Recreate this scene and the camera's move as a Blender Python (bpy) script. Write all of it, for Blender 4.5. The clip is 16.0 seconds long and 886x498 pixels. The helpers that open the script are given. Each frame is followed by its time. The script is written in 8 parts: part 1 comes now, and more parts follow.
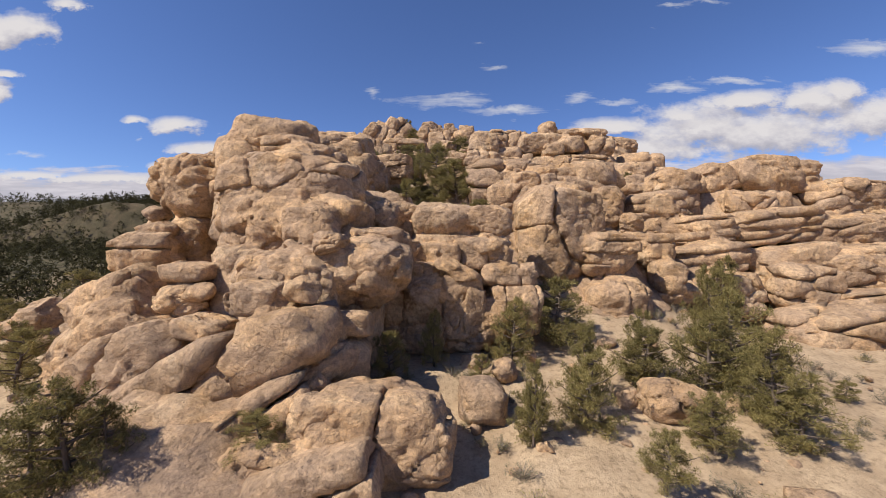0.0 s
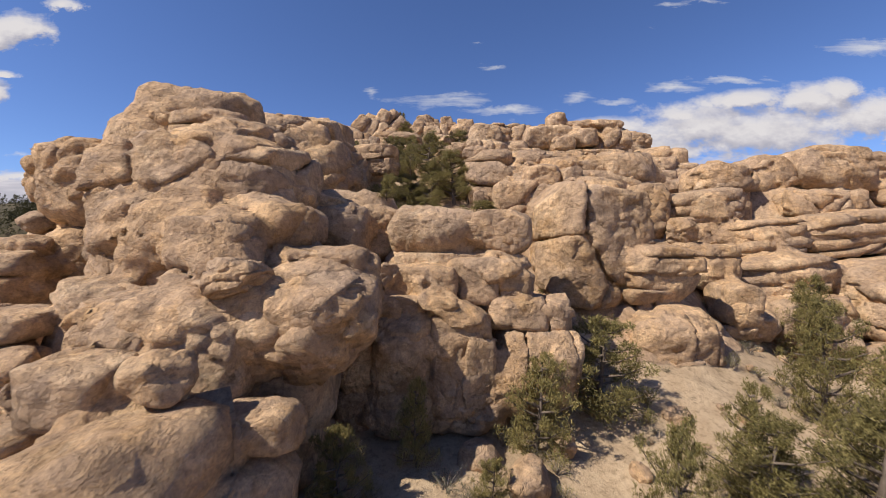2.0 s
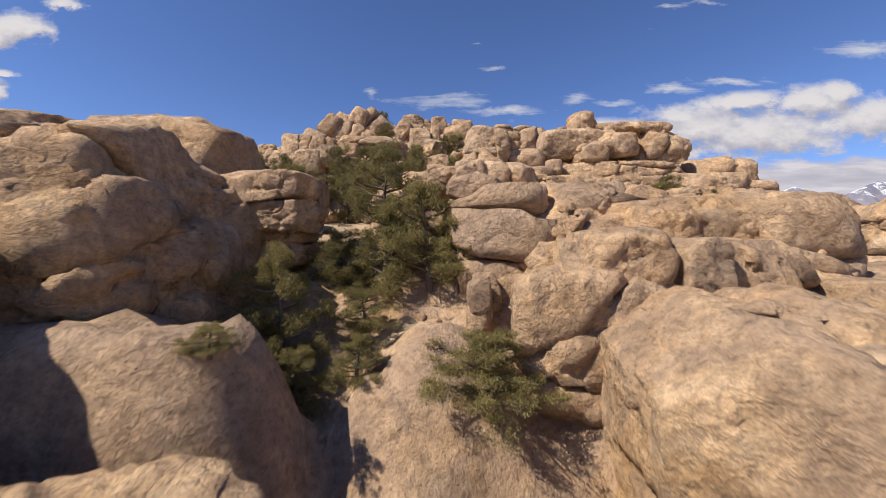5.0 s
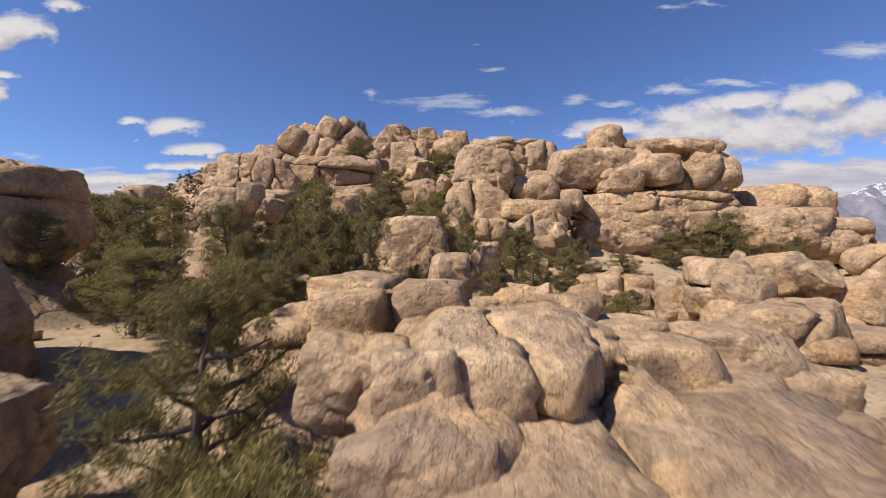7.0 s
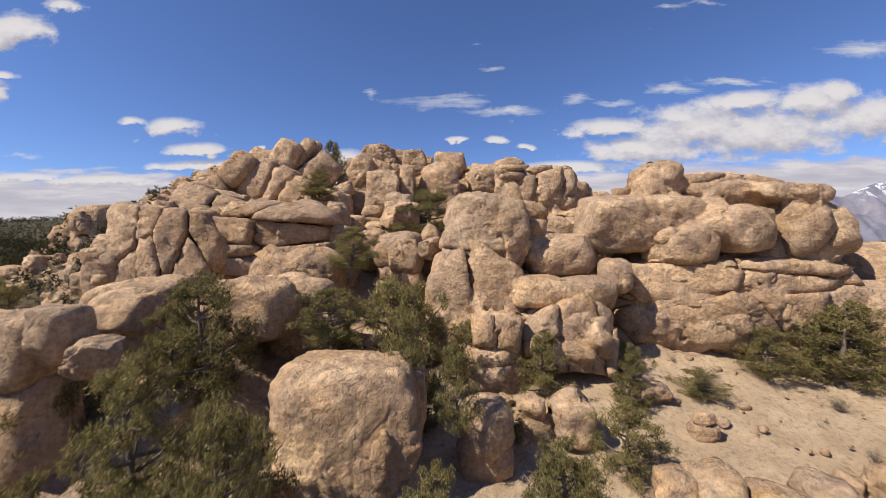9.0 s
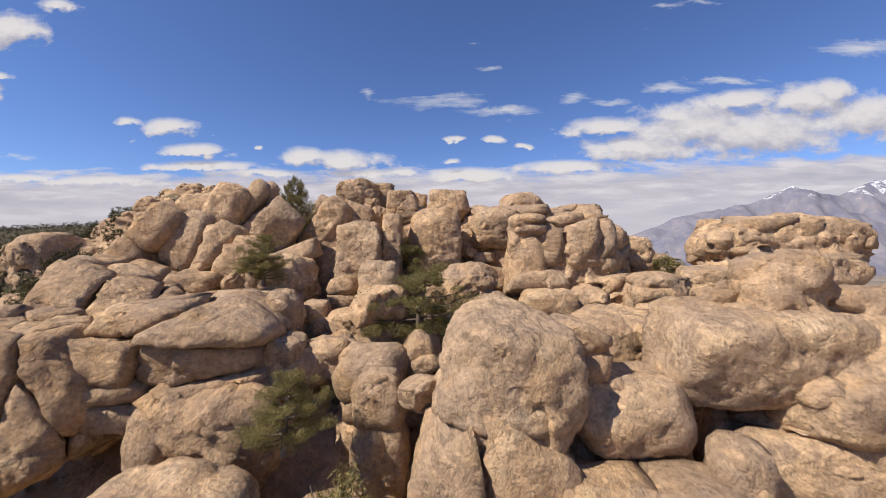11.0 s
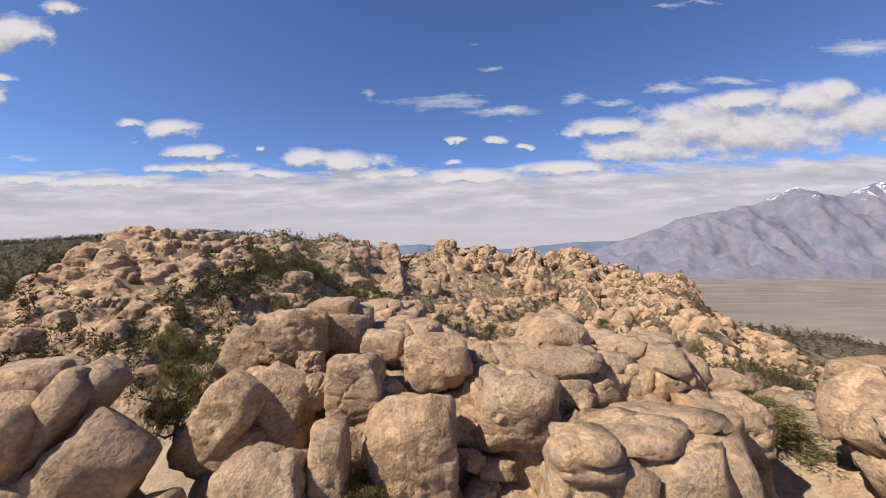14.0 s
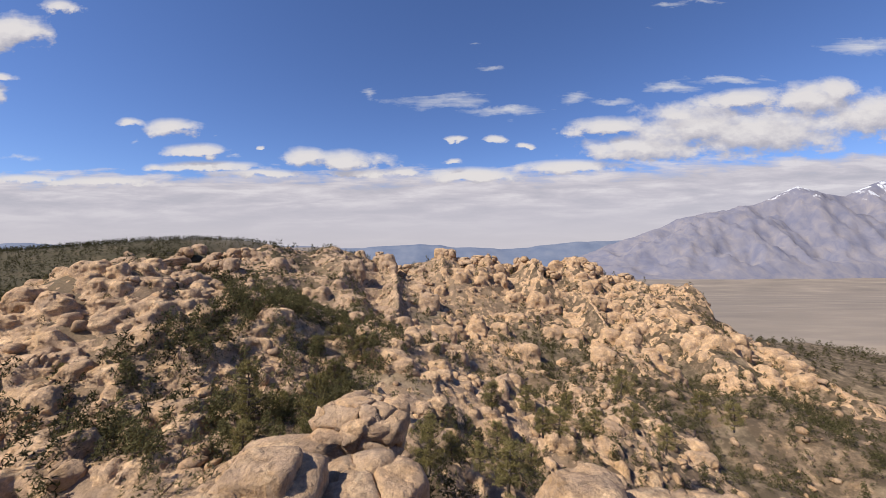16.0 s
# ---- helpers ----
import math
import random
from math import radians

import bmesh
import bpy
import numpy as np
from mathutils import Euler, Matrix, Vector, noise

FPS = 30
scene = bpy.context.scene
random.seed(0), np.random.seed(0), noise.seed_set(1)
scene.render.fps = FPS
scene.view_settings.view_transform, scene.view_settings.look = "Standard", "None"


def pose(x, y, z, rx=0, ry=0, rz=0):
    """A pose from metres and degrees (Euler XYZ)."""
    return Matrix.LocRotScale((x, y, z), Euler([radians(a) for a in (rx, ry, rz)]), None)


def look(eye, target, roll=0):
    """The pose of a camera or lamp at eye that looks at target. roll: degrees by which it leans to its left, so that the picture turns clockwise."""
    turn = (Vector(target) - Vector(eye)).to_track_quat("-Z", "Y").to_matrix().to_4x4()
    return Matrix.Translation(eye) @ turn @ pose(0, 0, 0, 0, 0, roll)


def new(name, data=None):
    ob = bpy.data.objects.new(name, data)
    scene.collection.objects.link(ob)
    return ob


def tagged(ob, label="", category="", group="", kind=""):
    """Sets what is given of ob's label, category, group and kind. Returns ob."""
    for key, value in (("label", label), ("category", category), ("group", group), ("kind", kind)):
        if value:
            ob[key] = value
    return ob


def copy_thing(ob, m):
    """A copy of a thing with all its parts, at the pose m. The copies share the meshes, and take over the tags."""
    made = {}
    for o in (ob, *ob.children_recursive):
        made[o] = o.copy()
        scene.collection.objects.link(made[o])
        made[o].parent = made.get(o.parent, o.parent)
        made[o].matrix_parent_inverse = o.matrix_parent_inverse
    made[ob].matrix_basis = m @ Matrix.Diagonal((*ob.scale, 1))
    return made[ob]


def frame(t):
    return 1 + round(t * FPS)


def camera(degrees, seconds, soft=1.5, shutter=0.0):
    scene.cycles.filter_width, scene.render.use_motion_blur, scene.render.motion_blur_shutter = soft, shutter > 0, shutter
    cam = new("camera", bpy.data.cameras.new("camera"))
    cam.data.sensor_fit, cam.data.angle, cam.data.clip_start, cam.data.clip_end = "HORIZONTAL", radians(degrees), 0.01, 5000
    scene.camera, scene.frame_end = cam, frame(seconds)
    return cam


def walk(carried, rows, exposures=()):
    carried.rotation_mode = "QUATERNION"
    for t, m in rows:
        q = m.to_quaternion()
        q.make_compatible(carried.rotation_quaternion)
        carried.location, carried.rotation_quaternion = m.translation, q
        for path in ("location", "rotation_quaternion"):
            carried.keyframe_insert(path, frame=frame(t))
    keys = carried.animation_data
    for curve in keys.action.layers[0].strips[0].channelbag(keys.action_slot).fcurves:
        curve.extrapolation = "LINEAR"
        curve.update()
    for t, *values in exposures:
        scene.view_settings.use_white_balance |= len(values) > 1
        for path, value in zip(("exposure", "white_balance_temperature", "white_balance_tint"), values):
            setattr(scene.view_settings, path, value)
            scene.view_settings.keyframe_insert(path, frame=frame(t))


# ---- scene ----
cam = camera(99.2, 16.0, soft=0.4, shutter=0.25)
METRES, EYE, TILT, LEAN, TURN = 80.0, 12.0, -1.1, 0.0, 0.0
ROWS = [
    (0.0, 0.0, 0.0, 0.0, -0.0, 0.0, 0.0),
    (0.5, 0.0009, 0.0188, 0.0021, -0.07, -0.01, 0.05),
    (1.0, 0.0019, 0.0377, 0.0033, -0.11, -0.05, 0.1),
    (1.5, 0.0034, 0.0626, 0.007, -0.07, -0.03, 0.17),
    (2.0, 0.0047, 0.0853, 0.0123, -0.15, -0.01, 0.17),
    (2.5, 0.0065, 0.1138, 0.0197, -0.22, -0.02, 0.12),
    (3.0, 0.0086, 0.139, 0.0264, -0.22, 0.0, 0.1),
    (5.5, 0.0247, 0.2869, 0.0859, -0.26, 0.09, 0.0),
    (6.0, 0.0287, 0.3156, 0.1004, -0.21, 0.14, 0.04),
    (6.5, 0.0343, 0.3497, 0.1161, -0.25, 0.2, 0.09),
    (7.0, 0.0389, 0.3784, 0.13, -0.27, 0.2, 0.05),
    (7.5, 0.0442, 0.4112, 0.1475, -0.23, 0.19, 0.08),
    (8.0, 0.0473, 0.4381, 0.1628, -0.24, 0.13, 0.12),
    (8.5, 0.0496, 0.4706, 0.1818, -0.27, 0.2, 0.09),
    (9.0, 0.0511, 0.498, 0.1981, -0.25, 0.14, 0.14),
    (11.5, 0.0541, 0.6364, 0.2878, -0.59, 0.05, 0.42),
    (12.0, 0.0556, 0.6629, 0.3085, -0.52, -0.1, 0.38),
    (12.5, 0.0575, 0.6895, 0.3276, -0.47, 0.03, 0.39),
    (13.0, 0.0607, 0.7166, 0.3473, -0.44, 0.09, 0.41),
    (13.5, 0.0639, 0.7438, 0.3672, -0.42, 0.14, 0.42),
    (14.0, 0.0659, 0.7708, 0.3863, -0.34, 0.18, 0.44),
    (14.5, 0.0679, 0.7971, 0.4038, -0.36, 0.24, 0.35),
    (15.0, 0.0699, 0.8224, 0.4208, -0.3, 0.21, 0.42),
    (15.5, 0.0727, 0.8471, 0.4402, -0.32, 0.15, 0.41),
    (16.0, 0.0759, 0.8706, 0.4598, -0.32, 0.08, 0.45),
]
walk(cam, [(t, pose(0, 0, EYE, TILT, LEAN, TURN) @ pose(METRES * x, METRES * y, METRES * z, 90 + pitch, roll, yaw)) for t, x, y, z, yaw, pitch, roll in ROWS])


# ---- sky, sun ----
SUN_FROM = Vector((-0.79, -0.40, 0.97)).normalized()
world = bpy.data.worlds.new("sky")
scene.world = world
world.use_nodes = True


class Nodes:
    """A short way to write node trees."""

    def __init__(self, tree):
        self.tree = tree
        tree.nodes.clear()

    def add(self, kind, links=None, **props):
        n = self.tree.nodes.new(kind)
        for k, v in props.items():
            setattr(n, k, v)
        for k, v in (links or {}).items():
            if isinstance(v, bpy.types.NodeSocket):
                self.tree.links.new(v, n.inputs[k])
            else:
                n.inputs[k].default_value = v
        return n

    def math(self, op, a, b=0.0, c=0.0, clamp=False):
        return self.add("ShaderNodeMath", {0: a, 1: b, 2: c}, operation=op, use_clamp=clamp).outputs[0]

    def vmath(self, op, a, b=(0, 0, 0)):
        return self.add("ShaderNodeVectorMath", {0: a, 1: b}, operation=op).outputs[0]

    def noise(self, vec, scale, detail=4.0, rough=0.55, dist=0.0):
        return self.add("ShaderNodeTexNoise", {"Vector": vec, "Scale": scale, "Detail": detail, "Roughness": rough, "Distortion": dist}).outputs[0]

    def ramp(self, fac, *stops):
        n = self.add("ShaderNodeValToRGB", {0: fac})
        e = n.color_ramp.elements
        while len(e) < len(stops):
            e.new(0.5)
        for el, (p, c) in zip(e, stops):
            el.position = p
            el.color = (*c, 1) if isinstance(c, tuple) else (c, c, c, 1)
        return n.outputs[0]

    def mix(self, fac, a, b, blend="MIX"):
        n = self.add("ShaderNodeMix", data_type="RGBA", blend_type=blend)
        for sock, v in ((n.inputs[0], fac), (n.inputs[6], a), (n.inputs[7], b)):
            if isinstance(v, bpy.types.NodeSocket):
                self.tree.links.new(v, sock)
            else:
                sock.default_value = v if not isinstance(v, tuple) else (*v, 1)
        return n.outputs[2]

    def xyz(self, vec):
        return self.add("ShaderNodeSeparateXYZ", {0: vec}).outputs

    def join(self, x, y, z):
        return self.add("ShaderNodeCombineXYZ", {0: x, 1: y, 2: z}).outputs[0]


def build_sky():
    n = Nodes(world.node_tree)
    sky = n.add("ShaderNodeTexSky", sky_type="NISHITA", sun_disc=False, sun_elevation=math.asin(SUN_FROM.z),
                sun_rotation=math.atan2(SUN_FROM.x, SUN_FROM.y), altitude=1800.0, air_density=1.0, dust_density=0.35, ozone_density=2.2)
    way = n.add("ShaderNodeTexCoord").outputs["Generated"]
    x, y, z = n.xyz(way)
    deep = n.math("MAXIMUM", n.math("ABSOLUTE", y), 0.02)
    half = n.math("SIGN", y)
    side0, up0 = n.math("DIVIDE", x, deep), n.math("DIVIDE", z, deep)

    def field(shift_side, shift_up):
        """How thick the heaped clouds, the wisps and the low sheet are, looking a little beside the way."""
        side, up = n.math("ADD", side0, shift_side), n.math("ADD", up0, shift_up)
        plane = n.join(side, n.math("MULTIPLY", up, 1.7), half)
        lumps = n.math("SUBTRACT", n.noise(plane, 14.0, 8.0, 0.60), 0.5)
        swirl = n.math("SUBTRACT", n.noise(n.vmath("ADD", plane, (3.1, 7.7, 0.0)), 9.0, 6.0, 0.62), 0.5)
        bx = n.math("ADD", side, n.math("MULTIPLY", swirl, 0.085))
        bz = n.math("ADD", up, n.math("MULTIPLY", lumps, 0.045))

        def cloud(cx, cz, rx, rz, gain, under):
            """An oval heap with a flatter underside."""
            a = n.math("DIVIDE", n.math("SUBTRACT", bx, cx), rx)
            b = n.math("SUBTRACT", bz, cz)
            b = n.math("MAXIMUM", n.math("DIVIDE", b, rz), n.math("DIVIDE", b, -rz * under))
            d = n.math("SQRT", n.math("ADD", n.math("MULTIPLY", a, a), n.math("MULTIPLY", b, b)))
            return n.math("SUBTRACT", gain, n.math("MINIMUM", d, 2.0))

        def most(parts):
            total = parts[0]
            for p in parts[1:]:
                total = n.math("SMOOTH_MAX", total, p, 0.25)
            return total

        heaps = n.math("ADD", most([
            cloud(-1.123, 0.548, 0.108, 0.051, 1.00, 0.55),
            cloud(-1.075, 0.551, 0.075, 0.033, 0.90, 0.55),
            cloud(-1.160, 0.536, 0.075, 0.054, 1.00, 0.55),
            cloud(-0.991, 0.620, 0.051, 0.024, 0.80, 0.55),
            cloud(-1.156, 0.440, 0.051, 0.015, 0.80, 0.55),
            cloud(-1.168, 0.389, 0.033, 0.051, 0.90, 0.55),
            cloud(-0.807, 0.317, 0.039, 0.017, 0.90, 0.55),
            cloud(-0.699, 0.303, 0.069, 0.026, 1.00, 0.55),
            cloud(-0.642, 0.239, 0.081, 0.024, 1.00, 0.35),
            cloud(-0.609, 0.200, 0.135, 0.018, 1.00, 0.40),
            cloud(-0.350, 0.221, 0.069, 0.030, 1.00, 0.40),
            cloud(-0.260, 0.210, 0.114, 0.033, 1.00, 0.35),
            cloud(0.048, 0.270, 0.033, 0.011, 0.90, 0.50),
            cloud(0.149, 0.270, 0.033, 0.012, 0.90, 0.50),
            cloud(0.225, 0.252, 0.029, 0.011, 0.90, 0.50),
            cloud(0.029, 0.210, 0.030, 0.012, 0.80, 0.50),
            cloud(-0.476, 0.254, 0.017, 0.009, 0.60, 0.55),
            cloud(0.446, 0.296, 0.114, 0.030, 1.00, 0.50),
            cloud(0.686, 0.293, 0.180, 0.066, 1.00, 0.80),
            cloud(0.634, 0.323, 0.060, 0.027, 1.00, 0.55),
            cloud(0.802, 0.368, 0.114, 0.030, 1.00, 0.50),
            cloud(0.982, 0.371, 0.111, 0.045, 1.00, 0.80),
            cloud(1.054, 0.389, 0.057, 0.039, 1.00, 0.55),
            cloud(0.851, 0.281, 0.225, 0.069, 1.00, 0.80),
            cloud(1.151, 0.323, 0.165, 0.060, 1.00, 0.80),
            cloud(0.543, 0.242, 0.165, 0.036, 1.00, 0.80),
            cloud(0.348, 0.195, 0.135, 0.020, 1.00, 0.80),
            cloud(0.078, 0.170, 0.135, 0.026, 1.00, 0.50),
            cloud(-0.099, 0.183, 0.045, 0.015, 0.90, 0.50),
            cloud(-0.207, 0.182, 0.120, 0.015, 0.80, 0.50),
            cloud(-1.093, 0.173, 0.120, 0.015, 0.80, 0.50),
            cloud(-0.759, 0.197, 0.039, 0.017, 0.80, 0.50),
            cloud(-0.898, 0.164, 0.180, 0.018, 0.80, 0.50),
            cloud(-0.477, 0.182, 0.135, 0.017, 0.80, 0.50)]), n.math("MULTIPLY", lumps, 2.1))
        return heaps, (side, up, cloud, most, lumps)

    heaps, (side, up, cloud, most, lumps) = field(0.0, 0.0)
    toward, _ = field(-0.012, 0.026)
    thread = n.math("SUBTRACT", n.noise(n.join(n.math("ADD", n.math("MULTIPLY", side, 1.3), n.math("MULTIPLY", up, -1.2)), n.math("MULTIPLY", up, 8.0), half), 4.5, 7.0, 0.66, 0.8), 0.5)
    wisps = n.math("ADD", most([
        cloud(0.033, 0.374, 0.143, 0.021, 1.00, 1.00),
        cloud(0.168, 0.347, 0.128, 0.014, 0.90, 1.00),
        cloud(0.356, 0.377, 0.060, 0.018, 1.00, 1.00),
        cloud(0.446, 0.368, 0.090, 0.011, 0.70, 1.00),
        cloud(0.611, 0.404, 0.083, 0.015, 1.00, 1.00),
        cloud(0.769, 0.422, 0.135, 0.012, 0.90, 1.00),
        cloud(1.136, 0.509, 0.120, 0.026, 1.10, 1.00),
        cloud(0.141, 0.458, 0.054, 0.014, 0.50, 1.00),
        cloud(-0.174, 0.392, 0.033, 0.024, 0.50, 1.00),
        cloud(0.701, 0.629, 0.105, 0.012, 0.60, 1.00),
        cloud(0.604, 0.620, 0.060, 0.011, 0.60, 1.00),
        cloud(-1.108, 0.227, 0.090, 0.012, 0.60, 1.00),
        cloud(-0.800, 0.273, 0.024, 0.009, 0.60, 1.00),
        cloud(-0.593, 0.281, 0.018, 0.008, 0.40, 1.00),
        cloud(-0.537, 0.231, 0.030, 0.008, 0.50, 1.00),
        cloud(0.093, 0.521, 0.039, 0.008, 0.30, 1.00),
        cloud(0.191, 0.318, 0.033, 0.018, 0.40, 1.00),
        cloud(0.558, 0.558, 0.060, 0.009, 0.30, 1.00)]), n.math("MULTIPLY", thread, 2.6))
    heap = n.ramp(n.math("ADD", heaps, 0.22), (0.0, 0.0), (0.22, 0.38), (0.48, 0.85), (0.80, 0.97))
    veil = n.ramp(wisps, (0.0, 0.0), (1.0, 0.78))
    # a layer of broken cloud along the horizon, higher on the one side
    low = n.math("ADD", 0.196, n.math("MULTIPLY", n.math("MAXIMUM", n.math("SUBTRACT", side, 0.35), 0.0), 0.06))
    long = n.noise(n.join(side, n.math("MULTIPLY", up, 6.5), half), 5.0, 7.0, 0.60, 0.25)
    band = n.math("MULTIPLY", n.math("SUBTRACT", low, n.math("ABSOLUTE", up)), 22.0)
    sheet = n.ramp(n.math("ADD", band, n.math("ADD", n.math("MULTIPLY", n.math("SUBTRACT", long, 0.5), 3.0), n.math("MULTIPLY", lumps, 1.2))), (0.0, 0.0), (0.45, 0.7), (0.9, 0.95))
    # lit tops, greyer undersides
    lit = n.math("ADD", 0.50, n.math("MULTIPLY", n.math("SUBTRACT", heaps, toward), 0.62), clamp=True)
    tone = n.ramp(lit, (0.12, (4.3, 4.15, 4.6)), (0.42, (5.5, 5.25, 5.6)), (0.80, (7.3, 6.95, 6.9)))
    grey = n.ramp(long, (0.36, (4.7, 4.5, 4.95)), (0.50, (5.55, 5.2, 5.6)), (0.64, (6.9, 6.5, 6.7)))
    near_earth = n.ramp(n.math("SUBTRACT", 1.0, n.math("MULTIPLY", n.math("ABSOLUTE", up), 7.0)), (0.1, 0.0), (0.75, 0.85))
    grey = n.mix(near_earth, grey, (5.5, 5.15, 5.6))
    tinted = n.mix(1.0, sky.outputs[0], (0.83, 0.95, 1.30), "MULTIPLY")
    colour = n.mix(sheet, tinted, grey)
    colour = n.mix(veil, colour, (6.6, 6.6, 6.9))
    colour = n.mix(heap, colour, tone)
    back = n.add("ShaderNodeBackground", {"Color": colour, "Strength": 0.088})
    n.add("ShaderNodeOutputWorld", {0: back.outputs[0]})


build_sky()

sun = new("sun", bpy.data.lights.new("sun", "SUN"))
sun.data.energy, sun.data.angle, sun.data.color = 5.4, radians(0.55), (1.0, 0.915, 0.79)
sun.matrix_world = look(SUN_FROM * 60, (0, 0, 0))
scene.view_settings.exposure = 0.26

# ---- materials ----


def material(name, build, rough=0.9, spec=0.25):
    m = bpy.data.materials.new(name)
    m.use_nodes = True
    n = Nodes(m.node_tree)
    bsdf = n.add("ShaderNodeBsdfPrincipled", {"Roughness": rough, "Specular IOR Level": spec})
    n.add("ShaderNodeOutputMaterial", {0: bsdf.outputs[0]})
    build(n, bsdf)
    return m


def granite_nodes(n, p, seed):
    """Colour and relief of weathered desert granite: tan grains, ochre iron stains, grey varnish and lichen."""
    grain = n.noise(p, 22.0, 4.0, 0.7)
    blotch = n.noise(p, 0.55, 5.0, 0.62, 0.4)
    patch = n.noise(n.vmath("ADD", p, (31, 7, 3)), 0.22, 4.0, 0.6, 0.8)
    streak = n.noise(n.vmath("MULTIPLY", p, (2.4, 2.4, 0.28)), 1.0, 5.0, 0.65, 0.5)
    spots = n.noise(n.vmath("ADD", p, (5, 41, 9)), 1.7, 8.0, 0.80)
    base = n.ramp(blotch, (0.30, (0.59, 0.400, 0.228)), (0.52, (0.74, 0.532, 0.335)), (0.72, (0.82, 0.62, 0.415)))
    base = n.mix(n.ramp(patch, (0.52, 0.0), (0.70, 0.75)), base, (0.44, 0.265, 0.10))
    base = n.mix(n.ramp(n.math("MULTIPLY", streak, n.math("ADD", blotch, 0.45)), (0.47, 0.0), (0.70, 0.6)), base, (0.235, 0.168, 0.12))
    base = n.mix(n.ramp(spots, (0.56, 0.0), (0.68, 0.62)), base, (0.20, 0.150, 0.11))
    base = n.mix(n.ramp(grain, (0.36, 0.35), (0.55, 0.0)), base, (0.20, 0.15, 0.11))
    base = n.mix(n.ramp(grain, (0.58, 0.0), (0.75, 0.35)), base, (0.62, 0.52, 0.40))
    pits = n.noise(n.vmath("ADD", p, (3, 19, 27)), 5.0, 6.0, 0.80)
    base = n.mix(n.ramp(pits, (0.33, 0.6), (0.45, 0.0)), base, (0.18, 0.125, 0.09))
    base = n.mix(n.ramp(pits, (0.57, 0.0), (0.74, 0.55)), base, (0.74, 0.62, 0.47))
    tint = n.ramp(seed, (0.0, (0.82, 0.79, 0.78)), (0.35, (1.0, 0.98, 0.97)), (0.7, (1.06, 0.98, 0.87)), (1.0, (1.10, 1.06, 1.02)))
    base = n.mix(1.0, base, tint, "MULTIPLY")
    # greyer weathering rind on broad patches, cream where it has flaked away
    rind = n.noise(n.vmath("ADD", p, (61, 13, 37)), 0.42, 6.0, 0.68, 0.6)
    base = n.mix(n.ramp(rind, (0.40, 0.0), (0.58, 0.6)), base, (0.36, 0.265, 0.20))
    base = n.mix(n.ramp(rind, (0.34, 0.35), (0.44, 0.0)), base, (0.70, 0.56, 0.40))
    base = n.mix(1.0, base, (0.90, 0.885, 0.875), "MULTIPLY")
    mottle = n.ramp(n.noise(n.vmath("ADD", p, (8, 51, 17)), 5.5, 7.0, 0.72), (0.30, (0.60, 0.58, 0.57)), (0.50, (0.98, 0.98, 0.98)), (0.70, (1.16, 1.14, 1.10)))
    base = n.mix(1.0, base, mottle, "MULTIPLY")
    groove = n.add("ShaderNodeTexNoise", {"Vector": n.vmath("MULTIPLY", p, (1, 1, 1.5)), "Scale": 0.9, "Detail": 6.0, "Roughness": 0.55, "Lacunarity": 2.1, "Offset": 0.9, "Gain": 1.6, "Distortion": 0.4}, noise_type="RIDGED_MULTIFRACTAL", normalize=True).outputs[0]
    cut = n.ramp(groove, (0.80, 0.0), (0.97, 1.0))
    base = n.mix(n.math("MULTIPLY", cut, 0.16), base, (0.12, 0.088, 0.064))
    # hairline cracks: broken contour lines of a stretched noise, one lying, one standing
    lying = n.noise(n.vmath("MULTIPLY", p, (0.42, 0.42, 1.25)), 1.0, 4.0, 0.5, 0.35)
    standing = n.noise(n.vmath("MULTIPLY", n.vmath("ADD", p, (17, 3, 8)), (0.95, 0.95, 0.30)), 1.0, 4.0, 0.5, 0.35)
    line1 = n.ramp(n.math("ABSOLUTE", n.math("SUBTRACT", lying, 0.5)), (0.0, 1.0), (0.007, 0.0))
    line2 = n.ramp(n.math("ABSOLUTE", n.math("SUBTRACT", standing, 0.5)), (0.0, 1.0), (0.0065, 0.0))
    broken = n.ramp(n.noise(p, 0.6, 3.0), (0.50, 0.0), (0.60, 1.0))
    crack = n.math("MULTIPLY", n.math("MAXIMUM", line1, line2), broken)
    base = n.mix(n.math("MULTIPLY", crack, 0.12), base, (0.06, 0.045, 0.033))
    # joints: warped cells, flatter than wide, a little tilted
    bent = n.vmath("ADD", p, n.vmath("MULTIPLY", n.add("ShaderNodeTexNoise", {"Vector": p, "Scale": 0.8, "Detail": 3.0}).outputs["Color"], (0.9, 0.9, 0.9)))
    bent = n.add("ShaderNodeVectorRotate", {"Vector": bent, "Rotation": (0.14, -0.19, 0.5)}, rotation_type="EULER_XYZ").outputs[0]
    big = n.add("ShaderNodeTexVoronoi", {"Vector": n.vmath("MULTIPLY", bent, (0.62, 0.5, 1.05)), "Scale": 1.0}, feature="DISTANCE_TO_EDGE").outputs["Distance"]
    small = n.add("ShaderNodeTexVoronoi", {"Vector": n.vmath("MULTIPLY", bent, (1.5, 1.3, 3.0)), "Scale": 1.0}, feature="DISTANCE_TO_EDGE").outputs["Distance"]
    where = n.noise(n.vmath("ADD", p, (11, 23, 5)), 0.35, 4.0, 0.6)
    joint = n.math("MULTIPLY", n.ramp(big, (0.0, 1.0), (0.015, 0.0)), n.ramp(where, (0.50, 0.0), (0.58, 1.0)))
    split = n.math("MULTIPLY", n.ramp(small, (0.0, 1.0), (0.028, 0.0)), n.ramp(where, (0.60, 0.0), (0.74, 0.6)))
    joint = n.math("MAXIMUM", joint, split)
